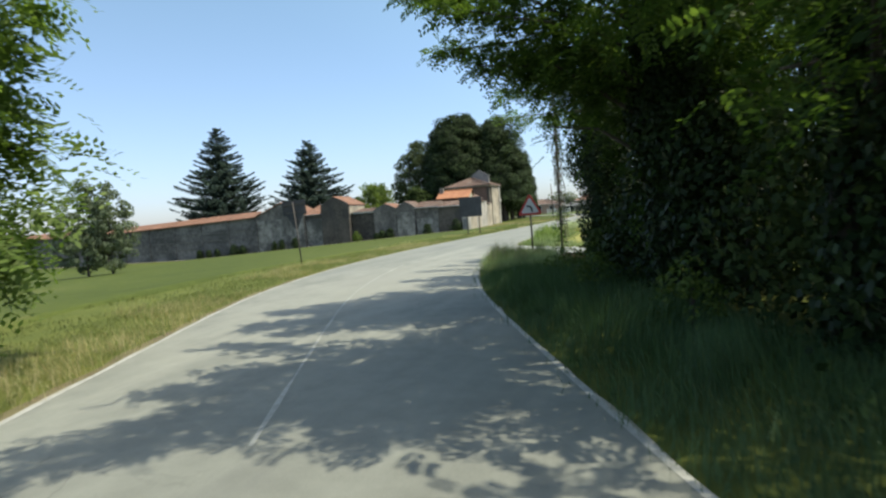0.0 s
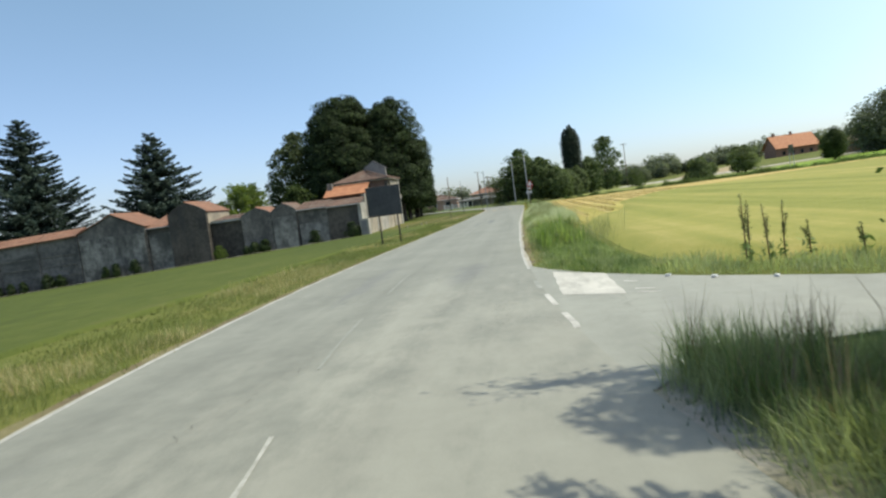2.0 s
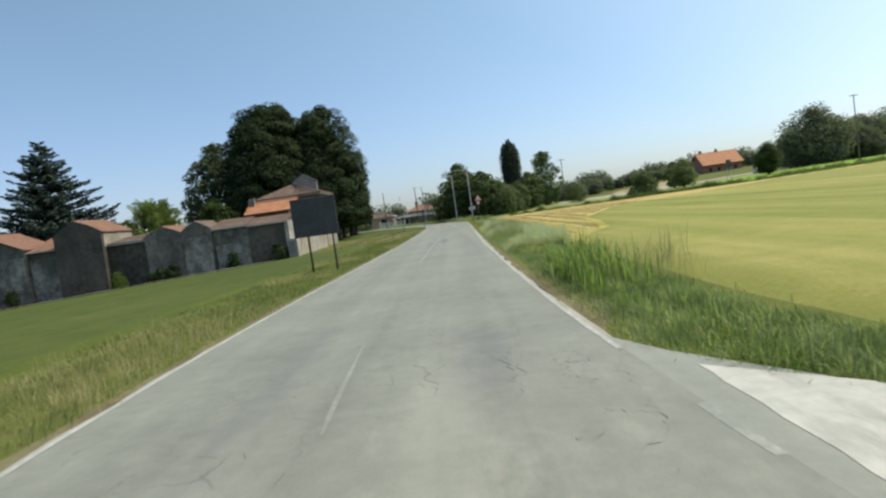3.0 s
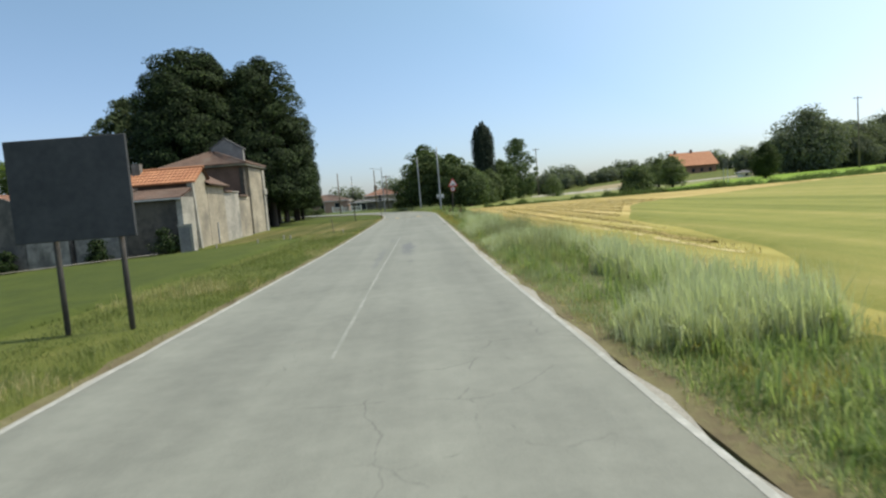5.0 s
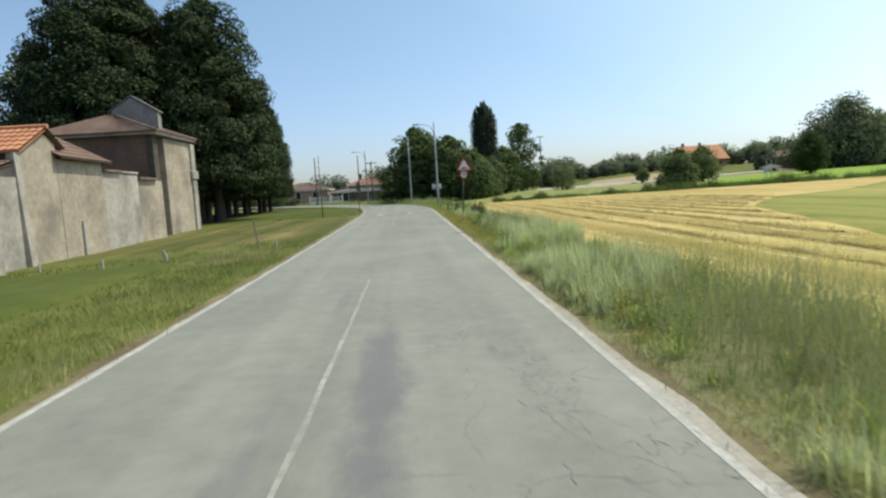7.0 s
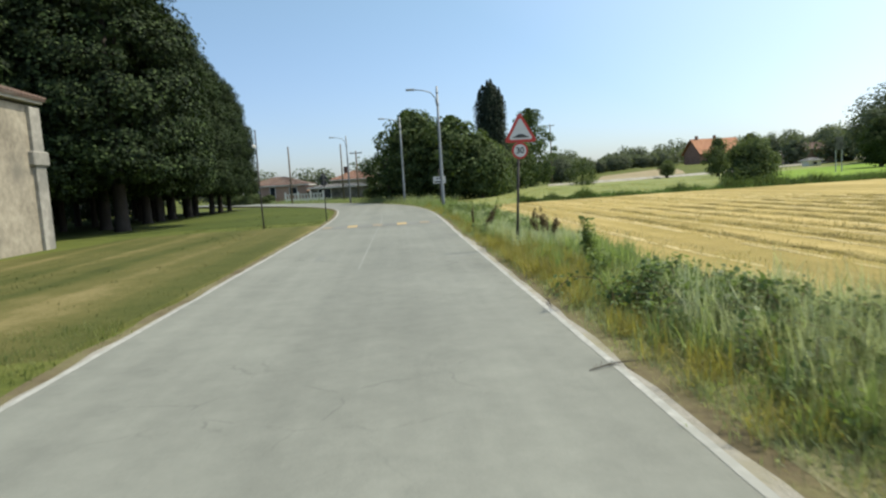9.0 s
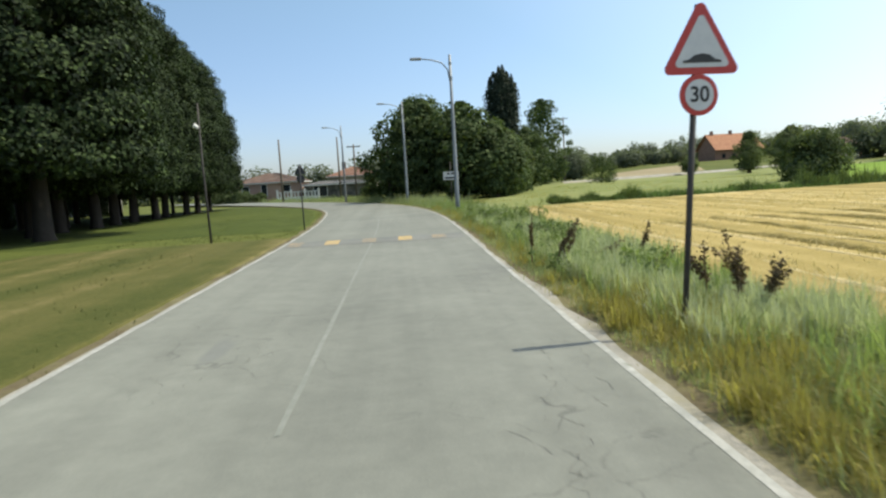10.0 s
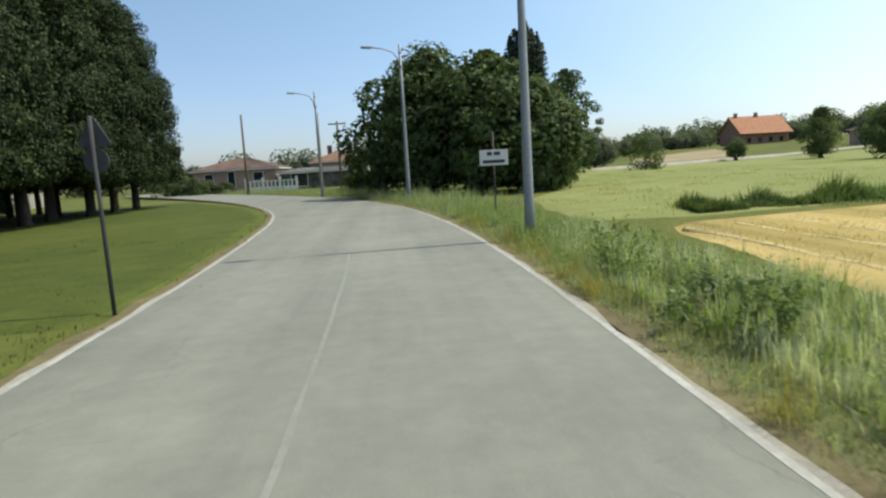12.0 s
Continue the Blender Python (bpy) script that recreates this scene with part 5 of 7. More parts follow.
def chapel():
    ob = thing("chapel", "square plastered chapel with a hipped tile roof and a slate lantern", "chapel")
    x0, x1, y0, y1, e = -28.9, -22.7, 94.2, 100.6, 5.85
    part("wall", box(x0, x1, y0, y1, -1, e), BRICK, ob)
    part("front_bay", box(-22.7, -22.25, 95.7, 100.6, -1, 5.75, 0.03), PLASTER_WARM, ob)
    part("corner_pilaster", box(-22.4, -22.1, 100.1, 100.85, -1, 5.7, 0.02), PLASTER_PALE, ob)
    part("cornice", box(-22.35, -22.0, 99.9, 101.0, 3.3, 3.9, 0.05), PLASTER_PALE, ob)
    # strip set back beside the bay, its shade painted in with dark plaster
    part("pilaster", box(-22.72, -22.35, 94.2, 94.9, -1, 5.7), PLASTER_DARK_SHADED, ob)
    part("eaves", box(x0 - 0.3, -22.0, y0 - 0.35, y1 + 0.35, e, e + 0.14), PLASTER_PALE, ob)
    A, B, C, E = (x0 - 0.4, y0 - 0.45), (-21.92, y0 - 0.45), (-21.92, y1 + 0.45), (x0 - 0.4, y1 + 0.45)
    z, apex = e + 0.16, (-25.75, 97.35, 7.5)
    for p, q in ((A, B), (B, C), (C, E), (E, A)):
        part("roof_slope", tiled_slope((*p, z), (*q, z), apex, apex, TILE_OLD), parent=ob)
    for p in (A, B, C, E):
        part("hip", tube([(*p, z + 0.05), (apex[0], apex[1], apex[2] + 0.05)], 0.08, 6), TILE_OLD, ob)
    lan = part("lantern", prism([(-25.75, 6.1), (-22.98, 6.1), (-22.98, 7.56), (-24.5, 8.52), (-25.75, 7.74)], 97.1, 97.75), SLATE, ob, "grey slate gabled lantern")
    for p, q in (((-22.86, 7.52), (-24.5, 8.57)), ((-25.87, 7.7), (-24.5, 8.57))):
        part("lantern_roof", prism([p, (p[0], p[1] + 0.07), (q[0], q[1] + 0.07), q], 97.02, 97.83), SLATE_DARK, lan)
    part("corner_board", box(-22.98, -22.92, 97.08, 97.2, 6.2, 7.5), PLASTER_PALE, lan)
    return ob


chapel()


def corner_cabinet():
    ob = thing("meter_cabinet", "grey metal meter cabinet with a white frame", "cabinet", (-21.55, 77.1, h(-21.5, 77)))
    part("body", box(-0.42, 0.3, -0.25, 0.25, -0.1, 1.5, 0.015), PLASTER_PALE, ob)
    part("door", box(-0.36, 0.24, -0.275, -0.25, 0.05, 1.42), SLATE, ob)
    part("top_rim", box(-0.44, 0.298, -0.29, 0.27, 1.502, 1.6), PLASTER_PALE, ob)
    part("frame", box(0.3, 0.42, -0.3, 0.3, -0.1, 1.6), PLASTER_PALE, ob)
    return ob


corner_cabinet()


def grave_shrub(x, w, z, seed, mat):
    return bush("shrub", "small dark shrub at the foot of the wall", (x, 77.1, h(x, 77.1)), w, z, mat, seed, 0.13, 30, 60, "shrubs along the wall", "shrub")


for i, (x, w, z) in enumerate([(-22.9, 1.9, 1.5), (-26.9, 1.3, 1.4), (-32.2, 1.2, 1.3), (-33.4, 1.3, 1.2), (-34.2, 1.0, 1.0), (-37.2, 1.3, 1.5), (-46.8, 1.0, 1.6), (-49.0, 0.9, 1.5), (-50.2, 0.9, 1.3), (-55.5, 1.0, 1.5), (-57.0, 1.6, 1.6), (-60, 0.9, 1.3), (-61.6, 0.9, 1.3), (-63.2, 0.9, 1.3)]):
    grave_shrub(x, w, z, 400 + i, LEAF_LIGHT if i == 5 else LEAF_IVY)


def house(name, label, x0, x1, y0, y1, eave, top, wall, roof, windows=(), z0=None, ridge_along="x", turn=0.0, chimney=False):
    z0 = h((x0 + x1) / 2, y0) if z0 is None else z0
    cx, cy = (x0 + x1) / 2, (y0 + y1) / 2
    ob = thing(name, label, "house", (cx, cy, z0), turn)
    w, d = (x1 - x0) / 2, (y1 - y0) / 2
    part("wall", box(-w, w, -d, d, -0.5, eave), wall, ob)
    o = 0.5
    hip = min(d, w) * 0.9
    r0, r1 = (-w + hip, 0, top), (w - hip, 0, top)
    z = eave + 0.02
    for a, b, c, e in (((-w - o, -d - o, z), (w + o, -d - o, z), r1, r0), ((w + o, d + o, z), (-w - o, d + o, z), r0, r1), ((w + o, -d - o, z), (w + o, d + o, z), r1, r1), ((-w - o, d + o, z), (-w - o, -d - o, z), r0, r0)):
        part("roof_slope", tiled_slope(a, b, c, e, roof, 0.4, 0.6), parent=ob)
    part("eaves", box(-w - o, w + o, -d - o, d + o, eave - 0.12, eave - 0.002), WHITE_PAINT, ob)
    for wx, wz, ww, wh in windows:
        p = part("window", box(wx - ww / 2, wx + ww / 2, -d - 0.05, -d, wz, wz + wh), WHITE_PAINT, ob)
        part("pane", box(wx - ww / 2 + 0.08, wx + ww / 2 - 0.08, -d - 0.06, -d - 0.051, wz + 0.08, wz + wh - 0.08), GLASS, None, "").parent = p
    if chimney:
        part("chimney", box(-w * 0.5, -w * 0.5 + 0.7, -0.3, 0.4, top - 1.0, top + 0.9), BRICK, ob)
    return ob


house("villa", "low brick-pink villa with a grey-brown hipped roof", -33.5, -22.8, 184, 194, 2.5, 4.1, BRICK_PINK, TILE_OLD, [(-3.4, 0.9, 1.2, 1.2), (-0.5, 0.2, 1.0, 2.1), (3.0, 0.9, 1.4, 1.2)], 0.4)
house("villa", "pale villa with an orange tiled roof", -19.5, -11.0, 196, 205, 3.3, 5.0, PLASTER_WARM, TILE, [(-2.4, 1.0, 1.2, 1.2), (1.8, 1.0, 1.2, 1.2)], 0.2, chimney=True)
house("shed", "low grey garage with a flat roof", -22.0, -12.0, 182, 187, 2.0, 2.5, PLASTER_GREY, SLATE, [(-2.5, 0.1, 2.2, 1.8)], 0.1)
house("villa", "distant white villa behind the limes", -62, -50, 172, 182, 3.2, 5.0, PLASTER_PALE, TILE_OLD, [(-3, 1, 1.2, 1.2), (0, 0.1, 1.0, 2.1), (3, 1, 1.2, 1.2)], 0.0)
house("villa", "distant pale villa behind the limes", -92, -78, 160, 170, 3.2, 5.2, PLASTER_WARM, TILE, [(-3, 1, 1.2, 1.2), (3, 1, 1.2, 1.2)], -0.3)


def farmhouse():
    ob = thing("farmhouse", "brick farmhouse with a large orange tiled roof", "house", (103.5, 283, 2.6), 4)
    part("wall", box(-8, 8, -5, 5, -1, 4.2), BRICK_FARM, ob)
    part("gable_wall", prism([(-5, 4.2), (5, 4.2), (0, 8.6)], -7.9, 7.9, "x"), BRICK_FARM, ob)
    part("roof_slope", tiled_slope((-8.6, -6.2, 3.6), (8.6, -6.2, 3.6), (8.6, 0, 8.9), (-8.6, 0, 8.9), TILE_ORANGE, 0.5, 0.8), parent=ob)
    part("roof_slope", tiled_slope((8.6, 6.2, 3.6), (-8.6, 6.2, 3.6), (-8.6, 0, 8.9), (8.6, 0, 8.9), TILE_ORANGE, 0.5, 0.8), parent=ob)
    for x in (-6.2, 0.5):
        part("chimney", box(x - 0.4, x + 0.4, -0.4, 0.4, 8.2, 10.0), BRICK_FARM, ob)
    for x in (-5, -1.5, 2, 5.5):
        part("window", box(x - 0.6, x + 0.6, -5.04, -5, 1.0, 2.4), GLASS, ob)
    return ob


farmhouse()
house("villa", "distant house with a brown tiled roof on the rise", 95, 106, 224.5, 232, 3.4, 5.2, BRICK_PINK, TILE_OLD, [(-5, 1.2, 1.4, 1.4), (0, 1.2, 1.4, 1.4), (5, 1.2, 1.4, 1.4)])


def information_board():
    ob = thing("information_board", "pale information board on two posts among far weeds", "sign board", (47.8, 147.4, h(47.8, 147.4)), -14)
    part("panel", box(-0.45, 0.45, -0.04, 0.04, 2.8, 4.4, 0.02), PLASTER_GREY, ob)
    for x in (-0.35, 0.35):
        part("post", tube([(x, 0.1, -0.4), (x, 0.1, 4.3)], 0.06, 8), STEEL, ob)
    return ob


information_board()
house("shed", "small white shed beside the far road", 75.0, 77.4, 192, 194.2, 1.1, 1.7, WHITE_PAINT, SLATE, [(0, 0.2, 0.9, 0.7)])


def white_fence():
    ob = thing("garden_fence", "white balustrade fence before the villa", "fence", (-22.5, 178.5, 0.15))
    part("base", box(-3.2, 3.2, -0.12, 0.12, -0.3, 0.35), WHITE_PAINT, ob)
    part("rail", box(-3.2, 3.2, -0.1, 0.1, 1.0, 1.12), WHITE_PAINT, ob)
    for k in range(13):
        x = -3.1 + k * 6.2 / 12
        part("post" if k % 4 == 0 else "baluster", box(x - (0.14 if k % 4 == 0 else 0.07), x + (0.14 if k % 4 == 0 else 0.07), -0.08, 0.08, 0.35, 1.5 if k % 4 == 0 else 1.0), WHITE_PAINT, ob)
    return ob


white_fence()


# ======== signs, lamps, posts ========


def round_poly(pts, r, k=4):
    """Rounds the corners of a convex outline."""
    out = []
    c = len(pts)
    for i in range(c):
        p, a, b = Vector(pts[i]), Vector(pts[i - 1]), Vector(pts[(i + 1) % c])
        u, w = (a - p).normalized(), (b - p).normalized()
        half = u.angle(w) / 2
        t = r / math.tan(half)
        mid = p + (u + w).normalized() * (r / math.sin(half))
        s, e = p + u * t - mid, p + w * t - mid
        for j in range(k + 1):
            v = s.lerp(e, j / k).normalized() * r
            out.append(tuple(mid + v))
    return out


def plate(outline, y0, y1):
    return prism(outline, y0, y1, "y")


def triangle(side, z, flip=False):
    hh = side * 0.866
    return [(-side / 2, z), (side / 2, z), (0, z + hh)] if not flip else [(-side / 2, z + hh), (0, z), (side / 2, z + hh)]


def shrink(outline, k):
    cx, cz = sum(p[0] for p in outline) / len(outline), sum(p[1] for p in outline) / len(outline)
    return [(cx + (x - cx) * k, cz + (z - cz) * k) for x, z in outline]


def disc(r, z, k=28):
    return [(r * math.cos(2 * math.pi * i / k), z + r * math.sin(2 * math.pi * i / k)) for i in range(k)]


def warning_sign(name, label, at, side, z, symbols, turn=0.0, lean=(0, 0), pole=STEEL):
    ob = thing(name, label, "road sign", at, turn)
    top = z + side * 0.8
    part("pole", tube([(0, 0.05, -0.3), (lean[0], 0.05 + lean[1], top)], 0.03, 10), pole, ob, smooth=True)
    o = round_poly(triangle(side, z), side * 0.06)
    o = [(x + lean[0], zz) for x, zz in o]
    p = part("plate", plate(o, -0.012, 0.012), RED, ob, "red-bordered triangular plate")
    part("face", plate(shrink(o, 0.73), -0.016, -0.0125), WHITE, p)
    part("back", plate(shrink(o, 0.99), 0.0125, 0.016), DARK_METAL, p)
    for s in symbols:
        part("symbol", plate([(x * side + lean[0], z + q * side) for x, q in s], -0.02, -0.0165), BLACK, p)
    for zz in (z + side * 0.12, z + side * 0.5):
        part("clamp", box(lean[0] - 0.06, lean[0] + 0.06, 0.013, 0.09, zz, zz + 0.03), STEEL, ob)
    return ob, o


def bend_symbol():
    out, inn = [], []
    for k in range(9):
        a = math.pi / 2 * k / 8
        out.append((-0.08 + 0.19 * math.cos(a), 0.16 + 0.2 * math.sin(a) + 0.03))
        inn.append((-0.08 + 0.12 * math.cos(a), 0.16 + 0.13 * math.sin(a) + 0.03))
    body = [(0.11, 0.12)] + out + [(-0.13, 0.39), (-0.13, 0.3)] + inn[::-1][:0] + [(-0.08, 0.32)] + inn[::-1] + [(0.04, 0.12)]
    return [body]


warning_sign("bend_sign", "red-bordered triangular bend warning sign", (-3.41, 19.9, 0.0), 0.8, 1.49, bend_symbol(), 4.0, pole=RUST_POLE)
hump = [[(-0.24, 0.13), (0.24, 0.13), (0.24, 0.155), (0.17, 0.165), (0.1, 0.215), (0.0, 0.235), (-0.1, 0.215), (-0.17, 0.165), (-0.24, 0.155)]]
bump_sign, _ = warning_sign("hump_sign", "triangular hump warning sign over a round speed limit plate", (-4.94, 87.7, 0.0), 0.8, 2.46, hump, 4.95, (0.2, 0.0), pole=RUST_POLE)
p = part("limit_plate", plate([(x + 0.17, z) for x, z in disc(0.19, 2.27)], -0.012, 0.012), RED, bump_sign, "round red-rimmed plate")
part("face", plate([(x + 0.17, z) for x, z in disc(0.145, 2.27)], -0.016, -0.0125), WHITE, p)
font = bpy.data.curves.new("limit_number", "FONT")
font.body, font.size, font.align_x, font.align_y, font.extrude = "30", 0.2, "CENTER", "CENTER", 0.001
font.offset = 0.004
tmp = bpy.data.objects.new("limit_number", font)
me = bpy.data.meshes.new_from_object(tmp)
bpy.data.objects.remove(tmp)
me.materials.clear()
me.materials.append(BLACK)
number = part("limit_number", me, parent=p, label="black number 30")
number.matrix_basis = pose(0.17, -0.0185, 2.27, 90, 0, 0)


def yield_back():
    ob = thing("give_way_sign", "dark sign backs, triangle under a panel, on a leaning post", "road sign", (-14.64, 24.6, h(-14.6, 24.6)), 9)
    ob.matrix_basis = ob.matrix_basis @ pose(0, 0, 0, 0, -4, 0)
    part("pole", tube([(0, -0.05, -0.3), (0, -0.05, 2.8)], 0.03, 10), RUST_POLE, ob, smooth=True)
    o = round_poly([(-0.55, 2.45), (0, 1.5), (0.55, 2.45)], 0.06)
    p = part("plate", plate(o, -0.014, 0.014), DARK_METAL, ob)
    part("face", plate(shrink(o, 0.98), 0.0145, 0.018), RED, p)
    q = part("panel", plate(round_poly([(-0.55, 2.2), (0.55, 2.2), (0.55, 2.85), (-0.55, 2.85)], 0.04), 0.02, 0.035), DARK_METAL, ob, "dark rectangular panel back")
    part("panel_face", plate(round_poly([(-0.53, 2.22), (0.53, 2.22), (0.53, 2.83), (-0.53, 2.83)], 0.04), 0.0355, 0.038), WHITE, q)
    for w, z in ((0.5, 2.66), (0.4, 2.3), (0.2, 1.95)):
        part("brace", box(-w, w, -0.04, -0.015, z, z + 0.04), RUST_POLE, ob)
    return ob


yield_back()


def billboard():
    ob = thing("notice_board", "dark back of a board on two rusty posts", "sign board", (-13.3, 49.3, h(-13.3, 49.3)))
    part("board", box(-0.96, 0.9, -0.03, 0.03, 1.46, 3.06, 0.01), DARK_METAL, ob)
    for z in (1.85, 2.65):
        part("brace", box(-0.92, 0.86, 0.031, 0.07, z, z + 0.06), RUST_POLE, ob)
    for x in (-0.42, 0.6):
        part("post", tube([(x, 0.12, -0.4), (x, 0.12, 2.75)], 0.045, 8), RUST_POLE, ob, smooth=True)
    return ob


billboard()


def town_sign():
    ob = thing("place_sign", "white place-name board on a thin post", "road sign", (-4.37, 118.6, 0))
    part("post", tube([(0, 0.05, -0.3), (0, 0.05, 2.7)], 0.025, 8), RUST_POLE, ob, smooth=True)
    b = part("board", box(-0.45, 0.45, -0.02, 0.02, 1.64, 2.12, 0.004), WHITE, ob)
    for x0, x1, z0, z1 in ((-0.22, -0.06, 1.95, 2.06), (0.0, 0.2, 1.95, 2.06), (-0.36, 0.34, 1.71, 1.81)):
        part("text_bar", box(x0, x1, -0.026, -0.021, z0, z1), DARK_METAL, b)
    return ob


town_sign()


def street_lamp(at, height, arm, turn=0.0):
    ob = thing("street_lamp", "grey tapered steel street lamp with a curved arm", "street lamp", at, turn, "street lamps")
    part("pole", tube([(0, 0, -0.4), (0, 0, 0.9), (0, 0, height * 0.6), (0, 0, height)], [0.115, 0.11, 0.085, 0.06], 12), LAMP_POLE, ob, smooth=True)
    z = height - 1.15
    part("arm", tube([(-0.06, 0, z), (-0.13, 0, z + 0.45), (-0.4, 0, z + 0.78), (-0.9, 0, z + 0.93), (-arm, 0, z + 0.98)], [0.03] * 5, 8), LAMP_POLE, ob, smooth=True)
    part("lamp_head", box(-arm - 0.5, -arm + 0.05, -0.12, 0.12, z + 0.93, z + 1.04, 0.03), LAMP_POLE, ob)
    part("collar", tube([(0, 0, z - 0.05), (0, 0, z + 0.12)], 0.09, 10), LAMP_POLE, ob)
    part("cap", tube([(0, 0, height - 0.45), (0, 0, height - 0.35)], 0.08, 10), LAMP_POLE, ob)
    return ob


street_lamp((-4.66, 112.5, 0), 7.6, 1.42, 4)
street_lamp((-6.75, 131.7, 0), 7.95, 1.5, 16)
street_lamp((-12.7, 145.4, h(-12.7, 145.4)), 7.6, 1.5, 28)


def wooden_pole(at, height, label, cross=True):
    ob = thing("utility_pole", label, "utility pole", at)
    part("pole", tube([(0, 0, -0.5), (0, 0, height)], [0.15, 0.1], 8), WOOD, ob, smooth=True)
    if cross:
        part("crossarm", box(-0.9, 0.9, -0.06, 0.06, height - 0.35, height - 0.22), WOOD, ob)
        for x in (-0.8, 0, 0.8):
            part("insulator", tube([(x, 0, height - 0.22), (x, 0, height - 0.05)], 0.04, 6), WHITE_PAINT, ob)
    return ob


wooden_pole((25.2, 201, h(25, 201)), 12.4, "old wooden utility pole with a crossarm")
wooden_pole((-12.8, 165, 0), 7.0, "short wooden utility pole with a crossarm")
wooden_pole((80.7, 158.7, h(80, 158)), 14.0, "wooden utility pole in the trees", True)
wooden_pole((-15.5, 172, 0), 8.6, "plain wooden utility pole", False)
wooden_pole((-22.4, 165.0, h(-22.4, 165)), 8.2, "bare grey wooden pole at the bend", False)


def lawn_lamp_pole():
    ob = thing("lawn_pole", "thin dark pole with a small white lamp", "pole", (-13.93, 103.3, h(-14, 103)))
    part("pole", tube([(0, 0, -0.3), (-0.04, 0, 2.5), (-0.02, 0, 4.6)], [0.04, 0.034, 0.026], 8), RUST_POLE, ob, smooth=True)
    part("lamp", tube([(-0.03, -0.1, 3.8), (-0.16, -0.12, 3.88)], [0.05, 0.08], 10), WHITE_PAINT, ob, "small white lamp head")
    return ob


lawn_lamp_pole()


def lawn_sign_back():
    ob = thing("road_sign", "dark back of a triangular and a round road sign", "road sign", (-11.46, 107.7, h(-11.5, 107.7)), -6)
    part("pole", tube([(0, -0.04, -0.3), (0, -0.04, 2.6)], 0.028, 8), DARK_METAL, ob, smooth=True)
    part("plate", plate(round_poly(triangle(0.5, 2.2), 0.04), -0.012, 0.012), DARK_METAL, ob)
    part("round_plate", plate(disc(0.17, 2.02), -0.012, 0.012), DARK_METAL, ob)
    return ob


lawn_sign_back()
for x, y, z in ((-15.1, 75.1, 0.27), (-17.0, 75.2, 0.27), (-15.9, 77.1, 0.24), (-12.4, 77.8, 0.27), (-20.0, 77.3, 0.24)):
    ob = thing("kerb_post", "small white stone post on the lawn", "bollard", (x, y, h(x, y)), 0, "white stone posts")
    part("shaft", tube([(0, 0, -0.2), (0, 0, z * 0.7), (0, 0, z * 0.7 + 0.05)], [0.042, 0.038, 0.02], 8), PLASTER_PALE, ob)
ob = thing("stake", "thin leaning wooden stake on the verge", "stake", (-12.9, 77.5, h(-12.9, 77.5)))
part("shaft", tube([(0, 0, -0.2), (-0.12, 0, 0.95)], [0.03, 0.025], 6), WOOD, ob)


# ======== roadside trees ========


def pinnate(base, way, up, length, pairs, size, rng):
    """Feathered leaves: pairs of small leaflets along a stalk."""
    way = way / (np.linalg.norm(way, axis=1, keepdims=True) + 1e-9)
    side = np.cross(way, up)
    side /= np.linalg.norm(side, axis=1, keepdims=True) + 1e-9
    nrm = np.cross(side, way)
    out = []
    for k in range(pairs):
        t = (k + 1.0) / pairs
        root = base + way * (length * t)[:, None] + np.array([0, 0, -1.0]) * (0.35 * length * t * t)[:, None]
        for s in (-1, 1):
            d = side * s * 0.9 + way * 0.35 + rng.normal(0, 0.15, way.shape)
            d /= np.linalg.norm(d, axis=1, keepdims=True)
            w = np.cross(nrm, d)
            z = (size * (1.0 - 0.25 * t))[:, None]
            out.append(np.stack([root, root + d * z * 0.5 + w * z * 0.24, root + d * z, root + d * z * 0.5 - w * z * 0.24], 1))
    return np.concatenate(out)


